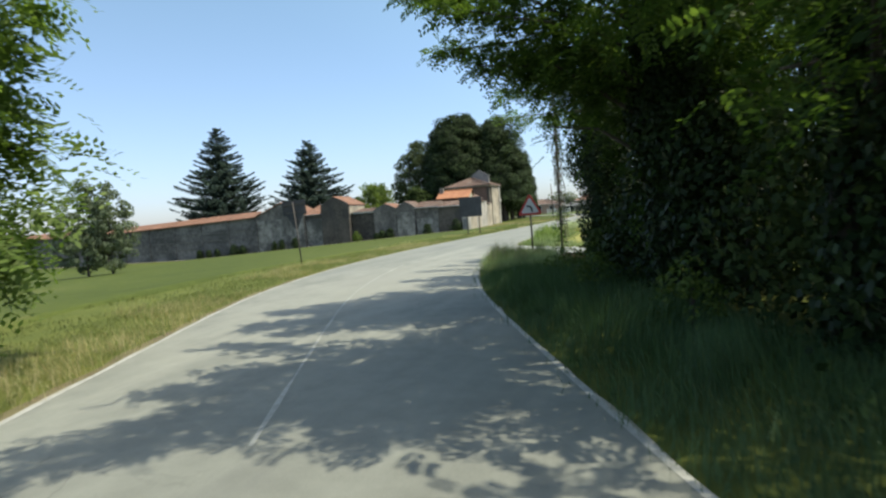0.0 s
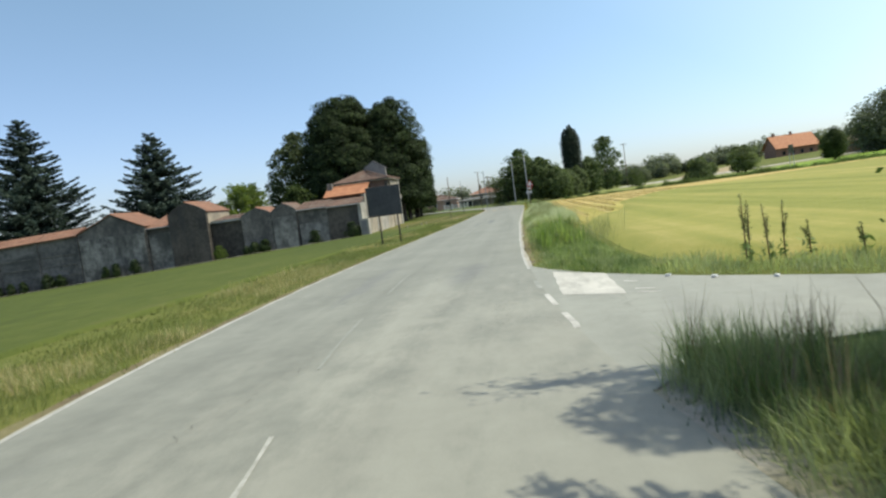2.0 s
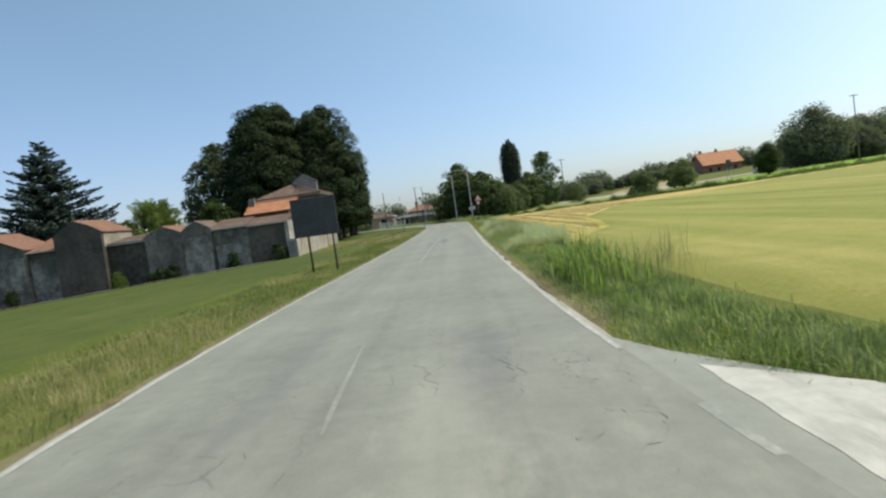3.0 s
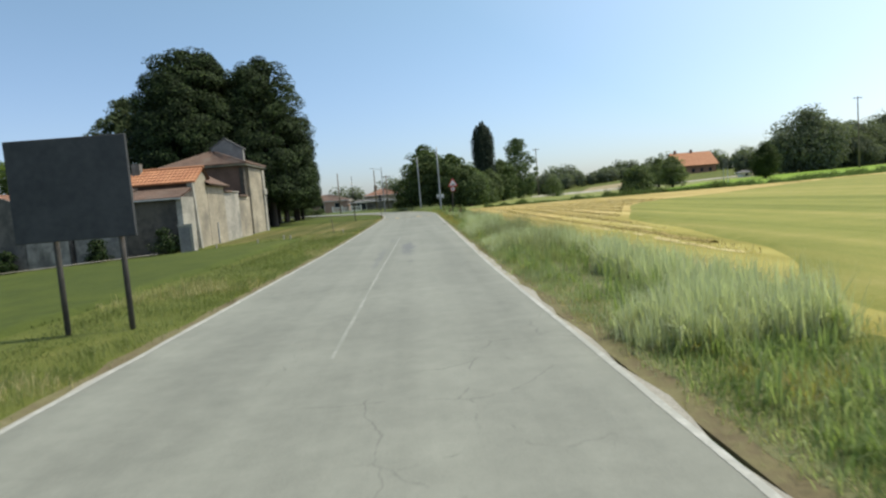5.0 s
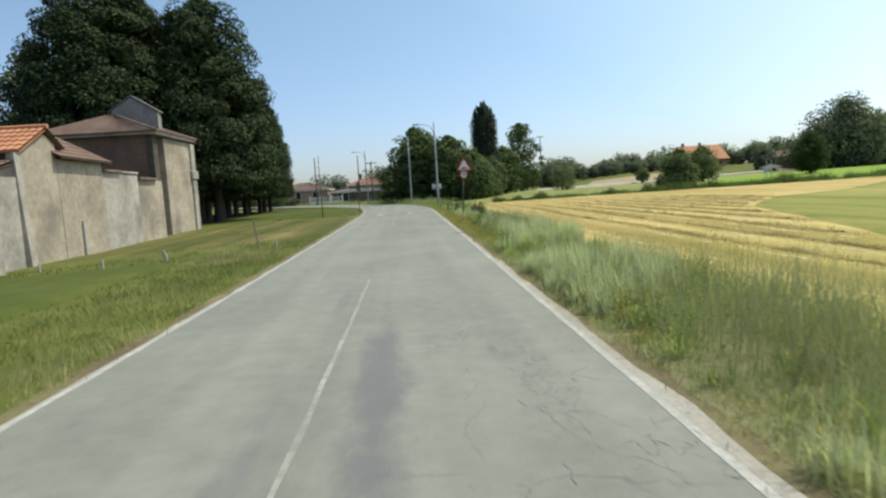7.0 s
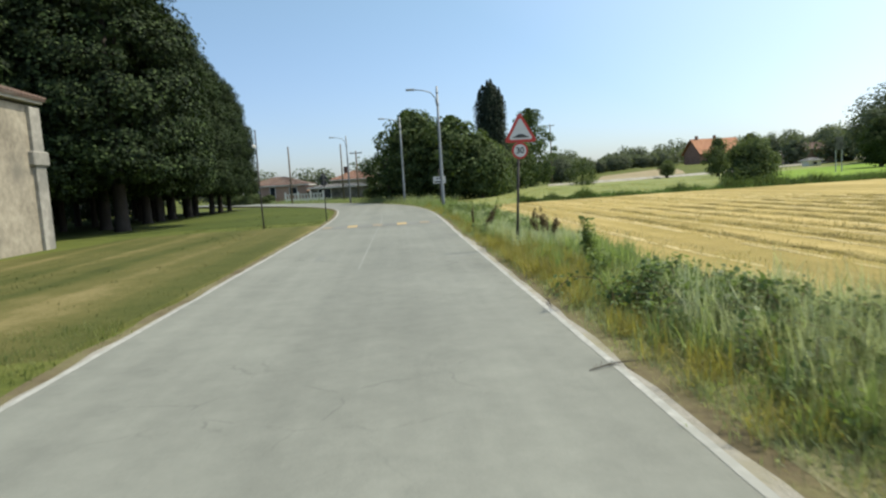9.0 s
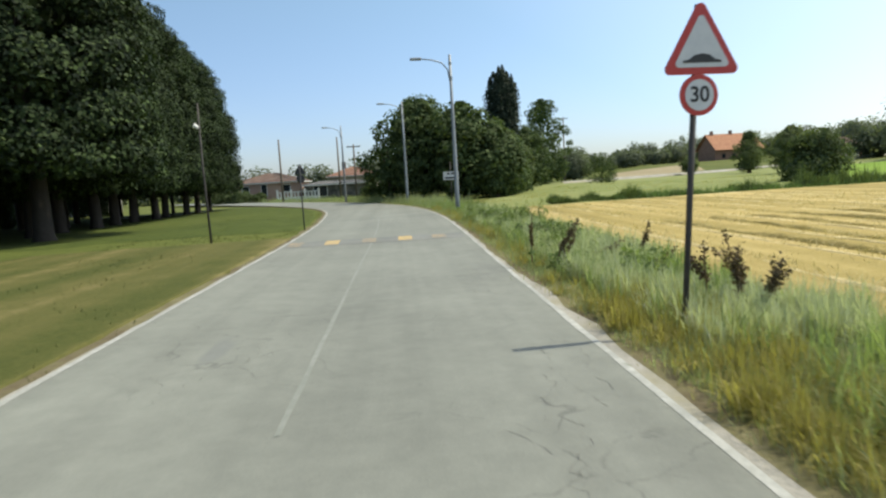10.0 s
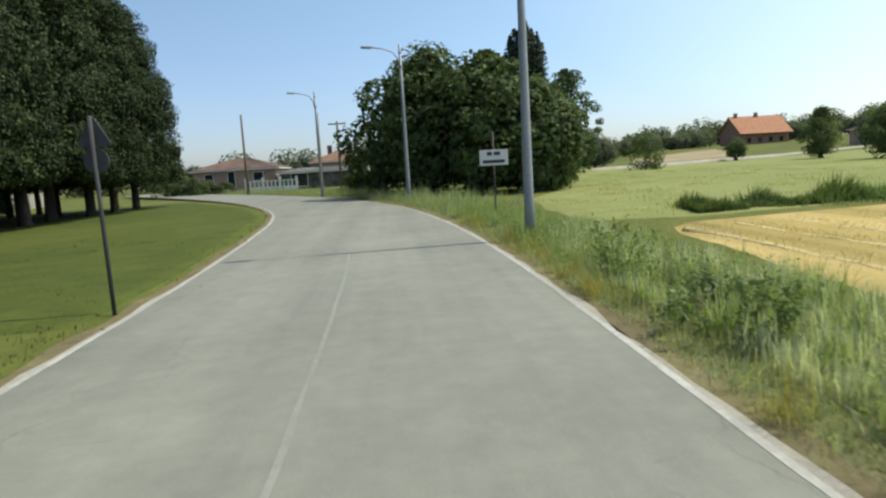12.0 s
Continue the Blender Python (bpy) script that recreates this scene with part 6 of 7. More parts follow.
def robinia(at, height, radius, low, seed, leaves=2600, lean=(0, 0), label="robinia tree with feathery light green leaves overhanging the road", trunk_r=0.14, ivy=0.0, stems=1, boughs=(), bough_leaves=230, frond=1.0, mat=LEAF_ROBINIA):
    rng = np.random.default_rng(seed)
    ob = thing("robinia_tree", label, "tree", at, 0, "roadside robinias")
    tips = []
    for s in range(stems):
        bx, by = (rng.normal(0, 0.35), rng.normal(0, 0.35)) if s else (0, 0)
        lx, ly = lean[0] + rng.normal(0, 0.3), lean[1] + rng.normal(0, 0.3)
        path = [(bx, by, -0.3), (bx + lx * 0.1, by + ly * 0.1, height * 0.2), (bx + lx * 0.45, by + ly * 0.45, height * 0.5), (bx + lx, by + ly, height * 0.88)]
        part("trunk", tube(path, [trunk_r * 1.3, trunk_r, trunk_r * 0.7, trunk_r * 0.2], 9), BARK, ob, smooth=True)
        for k in range(9):
            q = 0.28 + 0.62 * k / 9
            root = Vector((bx + lx * q, by + ly * q, height * q))
            a = rng.random() * 2 * math.pi
            L = radius * rng.uniform(0.55, 1.0) * (1.15 - 0.5 * q)
            tip = root + Vector((L * math.cos(a), L * math.sin(a), L * rng.uniform(0.05, 0.5)))
            mid = root.lerp(tip, 0.5) + Vector((0, 0, 0.12 * L))
            part("limb", tube([root, mid, tip], [trunk_r * 0.4, trunk_r * 0.22, 0.012], 6), BARK, ob)
            tips += [mid, tip, root.lerp(tip, 0.75)]
    pos, nrm = crown_points(rng, round_profile, low, height, radius, 60, radius * 0.2, max(6, leaves // 90), shell=0.2)
    extra = np.array([tuple(tips[i]) for i in rng.integers(0, len(tips), leaves // 3)]) + rng.normal(0, 0.3, (leaves // 3, 3))
    pos = pos + np.stack([pos[:, 2] / height * lean[0], pos[:, 2] / height * lean[1], 0 * pos[:, 2]], 1) * 0.5
    pos = np.concatenate([pos, extra])
    way = np.concatenate([nrm, rng.normal(0, 1, extra.shape)])
    # long boughs with leaves along their outer part
    for bx, by, bz in boughs:
        tip = Vector((bx - at[0], by - at[1], bz))
        root = Vector((lean[0] * 0.4, lean[1] * 0.4, max(2.4, bz - 1.2)))
        mid = root.lerp(tip, 0.55) + Vector((0, 0, 0.45))
        part("bough", tube([root, mid, tip], [trunk_r * 0.35, trunk_r * 0.2, 0.01], 6), BARK, ob)
        q = rng.uniform(0.25, 1.05, bough_leaves)
        line = (np.array(root)[None] * ((1 - q) ** 2)[:, None] + np.array(mid)[None] * (2 * q * (1 - q))[:, None] + np.array(tip)[None] * (q ** 2)[:, None])
        line = line + rng.normal(0, 1, line.shape) * np.array([0.3, 0.3, 0.2]) * (1.15 - 0.7 * q)[:, None]
        pos = np.concatenate([pos, line])
        way = np.concatenate([way, rng.normal(0, 1, line.shape) + (np.array(tip) - np.array(root))[None] * 0.25])
    way = way + rng.normal(0, 0.4, way.shape)
    way[:, 2] = way[:, 2] * 0.5 - 0.2
    up = np.array([[0, 0, 1.0]]) + rng.normal(0, 0.35, way.shape)
    q = pinnate(pos, way, up, rng.uniform(0.22, 0.38, len(pos)) * frond, 6, rng.uniform(0.09, 0.14, len(pos)) * frond, rng)
    part("crown", polys("crown", q, 4, mat), parent=ob)
    # deeper leaves fill the inside
    p2, n2 = crown_points(rng, round_profile, low + 0.4, height - 0.4, radius * 0.75, 22, radius * 0.22, 26, shell=0.0)
    p2 = p2 + np.stack([p2[:, 2] / height * lean[0], p2[:, 2] / height * lean[1], 0 * p2[:, 2]], 1) * 0.5
    part("inner_crown", polys("inner_crown", leaf_quads(p2, n2, rng.uniform(0.12, 0.22, len(p2)), 0.5, rng), 4, LEAF_ROBINIA), parent=ob)
    if ivy:
        n = int(1500 * ivy)
        zz = rng.random(n) * ivy
        a = rng.random(n) * 2 * math.pi
        r = trunk_r + 0.12 + np.abs(rng.normal(0, 0.16, n)) + 0.25 * np.array([noise.noise((math.cos(b) * 1.2, math.sin(b) * 1.2, c)) for b, c in zip(a, zz)])
        p = np.stack([lean[0] * zz / height + r * np.cos(a), lean[1] * zz / height + r * np.sin(a), zz], 1)
        d = np.stack([np.cos(a), np.sin(a), 0.2 + 0 * a], 1)
        part("ivy", polys("ivy", leaf_quads(p, d, rng.uniform(0.07, 0.14, n), 0.85, rng, 0.5), 4, LEAF_IVY), parent=ob, label="dark glossy ivy")
    return ob


robinia((0.7, 11.4, 0), 8.0, 2.9, 3.2, 501, 3400, (-0.9, -0.2), trunk_r=0.12, ivy=3.2, stems=2, boughs=[(-3.4, 11.6, 4.8), (-3.4, 11.0, 5.6), (-2.6, 13.2, 4.8), (-2.5, 10.2, 4.1), (-3.2, 9.6, 5.2), (-1.9, 12.4, 4.4), (-2.4, 8.8, 4.6), (-2.6, 10.8, 6.4), (-2.2, 9.2, 6.6)])
robinia((2.2, 7.0, 0), 8.2, 3.1, 3.0, 503, 3000, (-0.3, 0.2), trunk_r=0.14, ivy=4.0, stems=2, boughs=[(-2.4, 7.8, 5.3), (-1.7, 6.4, 5.0), (-0.9, 4.0, 6.2), (-0.5, 3.4, 6.6), (-1.0, 5.6, 6.4), (-0.2, 4.8, 6.8)])
robinia((5.4, 2.2, 0), 8.4, 3.3, 2.8, 504, 2600, (-0.2, 0.3), trunk_r=0.16, ivy=4.0)
robinia((7.6, -2.6, 0), 8.4, 3.8, 2.8, 505, 2400, (-0.8, 0.3), trunk_r=0.16, ivy=4.0)
robinia((4.6, 12.0, 0), 8.0, 3.8, 2.6, 506, 2400, (0.2, 0.3), trunk_r=0.15, ivy=4.0)
robinia((1.9, 15.2, 0), 8.6, 3.0, 3.6, 509, 2800, (-0.6, 0.0), trunk_r=0.14, ivy=3.0, boughs=[(-3.0, 15.6, 4.6), (-2.0, 14.6, 4.6), (-1.8, 16.2, 5.4)])
robinia((1.5, 17.8, 0), 7.6, 2.1, 2.9, 502, 3000, (-0.2, 0.0), trunk_r=0.1, ivy=3.0, boughs=[(-3.7, 18.2, 4.4), (-3.3, 19.8, 4.5), (-1.2, 19.6, 5.2)], bough_leaves=120)
robinia((1.0, 12.2, 0), 4.4, 1.4, 0.9, 510, 2000, (-0.2, -0.3), "low robinia sucker with bright leaves before the hedge", 0.06)
robinia((-9.5, 5.2, h(-9.4, 5.2)), 7.8, 2.5, 0.8, 507, 4200, (0.3, 0.4), "robinia on the lawn side, feathery leaves brightened as if sunlit", 0.1, frond=1.6, mat=LEAF_ROBINIA_LIT)


def feathery_tree(at, height, radius, seed):
    """Upright limbs ending in long feathered sprays that point up and out."""
    rng = np.random.default_rng(seed)
    ob = thing("acacia_tree", "pale green feathery young tree behind the graveyard wall", "tree", at)
    part("trunk", tube([(0, 0, -0.3), (0.1, 0, height * 0.35), (0.0, 0.1, height * 0.8)], [0.2, 0.14, 0.03], 8), BARK, ob, smooth=True)
    pos, way = [], []
    for k in range(46):
        a, q = k * 2.4, (k + 0.5) / 46
        root = np.array([0, 0, height * (0.2 + 0.45 * q)])
        reach = radius * (1.05 - 0.75 * q ** 1.3) * rng.uniform(0.65, 1.0)
        tip = np.array([reach * math.cos(a), reach * math.sin(a), height * (0.38 + 0.5 * q) * rng.uniform(0.92, 1.06)])
        part("limb", tube([tuple(root), tuple((root + tip) / 2 + np.array([0, 0, 0.2])), tuple(tip)], [0.05, 0.035, 0.01], 5), BARK, ob)
        t = rng.uniform(0.3, 1.0, 24)[:, None]
        pos.append(root * (1 - t) + tip * t + rng.normal(0, 0.22, (24, 3)))
        way.append((tip - root)[None] / np.linalg.norm(tip - root) + rng.normal(0, 0.4, (24, 3)) + np.array([0, 0, 0.5]))
    pos, way = np.concatenate(pos), np.concatenate(way)
    up = np.array([[0, 0, 1.0]]) + rng.normal(0, 0.4, way.shape)
    q = pinnate(pos, way, up, rng.uniform(0.8, 1.4, len(pos)), 7, rng.uniform(0.24, 0.38, len(pos)), rng)
    part("crown", polys("crown", q, 4, LEAF_ACACIA), parent=ob)
    return ob


feathery_tree((-42.8, 97.3, -0.5), 9.4, 4.6, 23)


def ivy_column(at, height, radius, seed):
    rng = np.random.default_rng(seed)
    ob = thing("ivy_tree", "dead trunk thickly wrapped in dark ivy", "tree", at)
    part("trunk", tube([(0, 0, -0.3), (0.05, 0, height * 0.5), (-0.1, 0, height)], [0.3, 0.24, 0.1], 9), BARK, ob, smooth=True)
    n = int(3900 * height)
    zz = rng.random(n) ** 0.9 * (height + 0.5)
    a = rng.random(n) * 2 * math.pi
    bulge = np.array([noise.noise((math.cos(b) * 1.1, math.sin(b) * 1.1, c * 0.8)) for b, c in zip(a, zz)])
    r = radius * (0.8 + 0.38 * bulge) * (0.72 + 0.38 * ease(0.5, 3.0, zz)) * (1 - 0.5 * ease(4.0, 6.2, zz)) * rng.uniform(0.75, 1.08, n)
    p = np.stack([r * np.cos(a), r * np.sin(a), zz], 1)
    d = np.stack([np.cos(a), np.sin(a), 0.25 + 0 * a], 1)
    k = rng.integers(0, n, n // 2)
    p2 = p[k] * np.array([0.6, 0.6, 0.96])
    part("inner_ivy", polys("inner_ivy", leaf_quads(p2, d[k], rng.uniform(0.12, 0.2, len(k)), 0.85, rng, 0.5), 4, LEAF_IVY), parent=ob)
    part("ivy", polys("ivy", leaf_quads(p, d, rng.uniform(0.06, 0.11, n), 0.85, rng, 0.45), 4, LEAF_IVY), parent=ob, label="dark glossy ivy")
    return ob


ivy_column((-1.0, 21.2, 0), 6.6, 1.36, 511)
ivy_column((0.6, 11.2, 0), 5.0, 0.7, 512)
for i, (x, y, w, z) in enumerate([(-0.3, 14.6, 2.0, 1.8), (0.6, 13.0, 2.6, 3.0), (1.5, 10.4, 2.8, 3.6), (2.4, 8.0, 3.0, 3.8), (3.2, 5.6, 3.2, 4.0), (4.4, 3.2, 3.4, 4.2), (5.4, 0.6, 3.4, 4.2), (6.6, -2.2, 3.6, 4.2), (1.2, 17.0, 2.6, 2.2), (0.8, 19.4, 2.3, 2.7), (2.2, 18.6, 2.6, 3.0), (3.6, 17.6, 2.8, 2.8), (2.6, 13.4, 3.2, 3.6), (4.2, 9.4, 3.6, 4.4), (5.8, 6.0, 3.8, 4.6)]):
    bush("hedge_shrub", "dense dark hedge shrub tangled with ivy", (x, y, 0), w, z, LEAF_IVY if i % 3 else LEAF_DARK, 520 + i, 0.13, 60, 80, "roadside hedge", "shrub")
for i, (x, y, w, z) in enumerate([(-1.5, 13.6, 1.2, 0.9), (-0.9, 11.9, 1.1, 0.8), (0.5, 8.3, 1.2, 0.9), (0.6, 18.8, 1.8, 1.7), (1.6, 18.2, 1.8, 1.9), (-0.4, 16.4, 1.4, 0.9), (-1.3, 17.6, 1.0, 0.7)]):
    bush("bramble", "pale-flowered bramble at the foot of the hedge", (x, y, 0), w, z, LEAF_LIGHT, 540 + i, 0.07, 18, 50, "brambles", "shrub")


def vine_pole():
    rng = np.random.default_rng(551)
    ob = thing("vine_pole", "thin post hung with bare and leafy vines", "post", (-2.72, 22.0, 0))
    part("post", tube([(0, 0, -0.3), (0.0, 0, 6.0)], 0.03, 8), RUST_POLE, ob, smooth=True)
    leafy = []
    for k in range(26):
        # vines wander down round the post, some stop short and some swing free at the foot
        top, foot = rng.uniform(4.2, 6.3), rng.choice([0.2, 0.6, 1.4, 2.4, 3.2])
        n = int((top - foot) / 0.22) + 2
        free = rng.random() < 0.35
        x, y, pts = rng.normal(0, 0.1), rng.normal(0, 0.08), []
        for i in range(n):
            q = i / (n - 1)
            x, y = x * 0.86 + rng.normal(0.0, 0.05) + (0.03 if free else 0) * q, y * 0.86 + rng.normal(0, 0.05)
            pts.append((x, y, top + (foot - top) * q))
        part("vine", tube(pts, rng.uniform(0.004, 0.011), 5), WOOD, ob)
        leafy += pts[::2]
    base = np.array(leafy)[rng.integers(0, len(leafy), 420)] + rng.normal(0, 0.06, (420, 3))
    part("vine_leaves", polys("vine_leaves", leaf_quads(base, rng.normal(0, 1, base.shape), rng.uniform(0.03, 0.08, 420), 0.7, rng), 4, LEAF_ROBINIA), parent=ob)
    p = np.stack([rng.normal(0, 0.16, 500), rng.normal(0, 0.16, 500), np.concatenate([rng.uniform(0.2, 1.6, 330), rng.uniform(4.4, 6.2, 170)])], 1)
    p[330:, 0] += rng.uniform(-0.5, 0.25, 170)
    part("vine_foliage", polys("vine_foliage", leaf_quads(p, rng.normal(0, 1, p.shape), rng.uniform(0.05, 0.1, 500), 0.7, rng), 4, LEAF_ROBINIA), parent=ob)
    return ob


vine_pole()


# ======== grasses ========


def waves(p, scale, seed):
    """A soft uneven field over the ground, about -1 to 1."""
    r = np.random.default_rng(seed)
    k = r.normal(0, scale, (7, 2))
    f = r.random(7) * 2 * math.pi
    return np.sin(p[:, :2] @ k.T + f).sum(1) / 2.6


def blades(name, label, pts, heights, width, mat, seed, lean=0.25, category="grass"):
    """Tapered bent blades, one face each."""
    rng = np.random.default_rng(seed)
    n = len(pts)
    a = rng.random(n) * 2 * math.pi
    side = np.stack([np.cos(a), np.sin(a), np.zeros(n)], 1)
    # neighbours lean the same way and stand equally high, in tufts
    b = 3.0 * waves(pts, 1.1, seed) + rng.normal(0, 0.9, n)
    heights = np.asarray(heights) * (1 + 0.28 * waves(pts, 3.2, seed + 1))
    away = np.stack([np.cos(b), np.sin(b), np.zeros(n)], 1)
    up = np.array([[0, 0, 1.0]])
    th = np.clip(np.abs(rng.normal(0, lean, n)), 0, 1.25)[:, None]
    w = (np.asarray(width) * rng.uniform(0.6, 1.3, n))[:, None]
    L = np.asarray(heights)[:, None]
    mid = pts + L * 0.5 * (away * np.sin(th * 0.55) + up * np.cos(th * 0.55))
    tip = pts + L * (away * np.sin(th) + up * np.cos(th))
    v = np.stack([pts, mid + side * w * 0.5, tip, mid - side * w * 0.5], 1)
    return stuff(name, polys(name, v, 4, mat), label, category)


def tufts(rng, n, y0, y1, inner, outer, spread=0.12, per=9, skip=None):
    """Points in tufts between two lines along the road."""
    c = n // per
    y = rng.uniform(y0, y1, c)
    t = rng.random(c)
    x = inner(y) * (1 - t) + outer(y) * t
    if skip is not None:
        k = ~skip(x, y)
        x, y = x[k], y[k]
    x = np.repeat(x, per) + rng.normal(0, spread, len(x) * per)
    y = np.repeat(y, per) + rng.normal(0, spread, len(y) * per)
    return np.stack([x, y, land(x, y) - 0.06], 1)


def patchy(p, scale, seed):
    return np.array([noise.noise((a * scale, b * scale, seed)) for a, b in p[:, :2]])


DITCH_REED = foliage("ditch_reed_leaves", (0.12, 0.165, 0.065), (0.26, 0.32, 0.145), 0.45, patch=0.8)
BLADE_LAWN = foliage("lawn_blades", (0.05, 0.07, 0.018), (0.12, 0.14, 0.04), 0.3, patch=0.3)
rng = np.random.default_rng(600)


def in_side_road(x, y):
    near, far = np.array(NEAR_SIDE).T, np.array(FAR_SIDE).T
    return (y > np.interp(x, near[0], near[1]) - 0.1) & (y < np.interp(x, far[0], far[1]) + 0.15) & (x > -6.8)


def fans(name, label, centres, heights, per, width, mat, seed, splay=0.6, foot=0.07):
    """Tussocks: blades that spread like a fan from one foot."""
    r = np.random.default_rng(seed)
    c = len(centres)
    n = c * per
    pts = np.repeat(centres, per, 0) + np.concatenate([r.normal(0, foot, (n, 2)), np.zeros((n, 1))], 1)
    pts[:, 2] = land(pts[:, 0], pts[:, 1]) - 0.05
    a = r.random(n) * 2 * math.pi
    th = np.abs(r.normal(0, splay, n)).clip(0, 1.3)[:, None]
    L = (np.repeat(heights, per) * r.uniform(0.45, 1.1, n))[:, None]
    away = np.stack([np.cos(a), np.sin(a), np.zeros(n)], 1)
    side = np.stack([-np.sin(a), np.cos(a), np.zeros(n)], 1)
    up = np.array([[0, 0, 1.0]])
    w = (width * r.uniform(0.6, 1.3, n))[:, None]
    mid = pts + L * 0.55 * (away * np.sin(th * 0.5) + up * np.cos(th * 0.5))
    tip = mid + L * 0.5 * (away * np.sin(th * 1.5) + up * np.cos(th * 1.5))
    return stuff(name, polys(name, np.stack([pts, mid + side * w * 0.5, tip, mid - side * w * 0.5], 1), 4, mat), label, "grass")


def along(rng, n, y0, y1, d0, d1):
    """n places along the eastern verge, d0 to d1 metres from the road's edge."""
    y = rng.uniform(y0, y1, n)
    x = right_x(y) + rng.uniform(d0, d1, n)
    k = ~in_side_road(x, y)
    return np.stack([x[k], y[k], np.zeros(k.sum())], 1)


p = tufts(rng, 120000, 27.0, 135, lambda y: right_x(y) + 0.32, lambda y: right_x(y) + 2.75, skip=in_side_road)
hh = (0.26 + 0.2 * patchy(p, 0.35, 1) + 0.14 * patchy(p, 1.1, 2)) * rng.uniform(0.5, 1.25, len(p)) * (0.68 + 0.32 * ease(0.4, 0.8, p[:, 0] - right_x(p[:, 1])))
k = (waves(p, 1.3, 78) > -0.3) | (rng.random(len(p)) < 0.25)
k &= (p[:, 1] > 45) | (p[:, 0] < right_x(p[:, 1]) + 2.1)
p, hh = p[k], hh[k]
blades("verge_grass", "uneven green verge grass", p, np.clip(hh, 0.07, 0.5) * (0.62 + 0.38 * ease(42, 48, p[:, 1])), 0.011, BLADE, 601, 0.95)
p = tufts(rng, 50000, 30, 118, lambda y: right_x(y) + 0.3, lambda y: right_x(y) + 1.15, 0.08, 7, in_side_road)
blades("short_verge_grass", "short trodden grass beside the shoulder", p, rng.uniform(0.07, 0.2, len(p)), 0.009, BLADE, 615, 0.7)
p = tufts(rng, 26000, 30, 118, lambda y: right_x(y) + 0.26, lambda y: right_x(y) + 0.95, 0.08, 7, in_side_road)
blades("short_dry_grass", "short dry grass beside the shoulder", p, rng.uniform(0.06, 0.18, len(p)), 0.008, BLADE_DRY, 616, 0.8)
# tussocks of different kinds stand through it
p = np.concatenate([along(rng, 2150, 45, 72, 0.4, 2.6), along(rng, 190, 72, 80, 0.9, 2.7), along(rng, 280, 87, 93, 0.8, 2.7), along(rng, 260, 93, 114, 0.8, 2.7)])
p = p[waves(p, 0.6, 75) > -0.75]
fans("pale_tussocks", "pale grey-green seeding grass in tussocks", p, rng.uniform(0.35, 0.78, len(p)) * (0.55 + 0.45 * ease(0.4, 0.9, p[:, 0] - right_x(p[:, 1]))) * (1 - 0.28 * ease(83, 88, p[:, 1])), 60, 0.0105, BLADE_PALE, 614, 0.42)
p = np.concatenate([along(rng, 190, 45, 79, 0.5, 2.6), along(rng, 260, 72, 92, 0.8, 2.7), along(rng, 480, 89, 122, 0.6, 2.7), along(rng, 110, 30, 45, 0.7, 1.9)])
fans("green_tussocks", "fresh green grass in leaning tussocks", p, rng.uniform(0.22, 0.56, len(p)) * (0.7 + 0.3 * ease(42, 48, p[:, 1])), 54, 0.014, BLADE_LUSH, 617, 0.75)
p = np.concatenate([along(rng, 200, 81.5, 89.5, 0.35, 1.4), along(rng, 90, 72, 81.5, 0.35, 1.8), along(rng, 60, 40, 80, 0.5, 2.4), along(rng, 60, 90, 118, 0.3, 0.7)])
fans("golden_tussocks", "golden dry grass in bent tussocks by the hump sign", p, rng.uniform(0.2, 0.5, len(p)), 56, 0.009, BLADE_GOLD, 602, 0.8)
p = tufts(rng, 34000, 27.5, 46, lambda y: right_x(y) + 0.5, lambda y: right_x(y) + 2.1, 0.12, 9, in_side_road)
blades("green_verge_grass", "fresh green grass on the verge by the junction", p, rng.uniform(0.07, 0.22, len(p)), 0.011, REED, 618, 0.8)
# one stand of reeds, with a few bare stems behind it
p = along(rng, 40, 33.6, 38.0, 0.6, 1.7)
fans("reed_grass", "stand of lush broad-bladed reed grass", p, rng.uniform(0.5, 0.95, len(p)), 18, 0.034, REED_BRIGHT, 603, 0.5, 0.12)
fans("reed_blades", "bright sunlit reed blades", p[::2], rng.uniform(0.6, 1.1, len(p[::2])), 12, 0.03, BLADE_LUSH, 623, 0.6, 0.12)
p = np.array([[-3.75, 35.6, 0], [-3.65, 35.5, 0], [-3.12, 36.2, 0], [-4.0, 34.6, 0], [-4.6, 37.4, 0]])
fans("reed_stems", "tall bare seeding reed stems", p, np.array([1.45, 1.2, 1.35, 0.9, 1.2]), 3, 0.02, SEED, 624, 0.12, 0.03)
c = 16000
s = rng.random(c)
fx, fy = np.array(FAR_SIDE[3:10]).T
q = rng.uniform(-4.9, 13.0, c)
p = np.stack([q + rng.normal(0, 0.1, c), np.interp(q, fx, fy) + 0.2 + s * 2.2, np.zeros(c)], 1)
p[:, 2] = land(p[:, 0], p[:, 1]) - 0.05
blades("junction_grass", "rough grass along the side road", p, rng.uniform(0.07, 0.26, c), 0.011, BLADE, 611, 0.6)
# leafy weeds and pale seed heads through the verge
p = tufts(rng, 44000, 29.5, 125, lambda y: right_x(y) + 0.6, lambda y: right_x(y) + 2.7, 0.1, 8, in_side_road)
p = p[(waves(p, 0.8, 71) > 0.1) & (p[:, 1] > 45) & ((p[:, 1] < 81) | (p[:, 1] > 91))]
p[:, 2] += rng.uniform(0.08, 0.42, len(p))
stuff("verge_leaves", polys("verge_leaves", leaf_quads(p, rng.normal(0, 0.6, p.shape) + np.array([0.2, -0.2, 0.8]), rng.uniform(0.03, 0.07, len(p)), 0.55, rng), 4, LEAF_WEED), "small leafy weeds among the verge grass", "weeds")
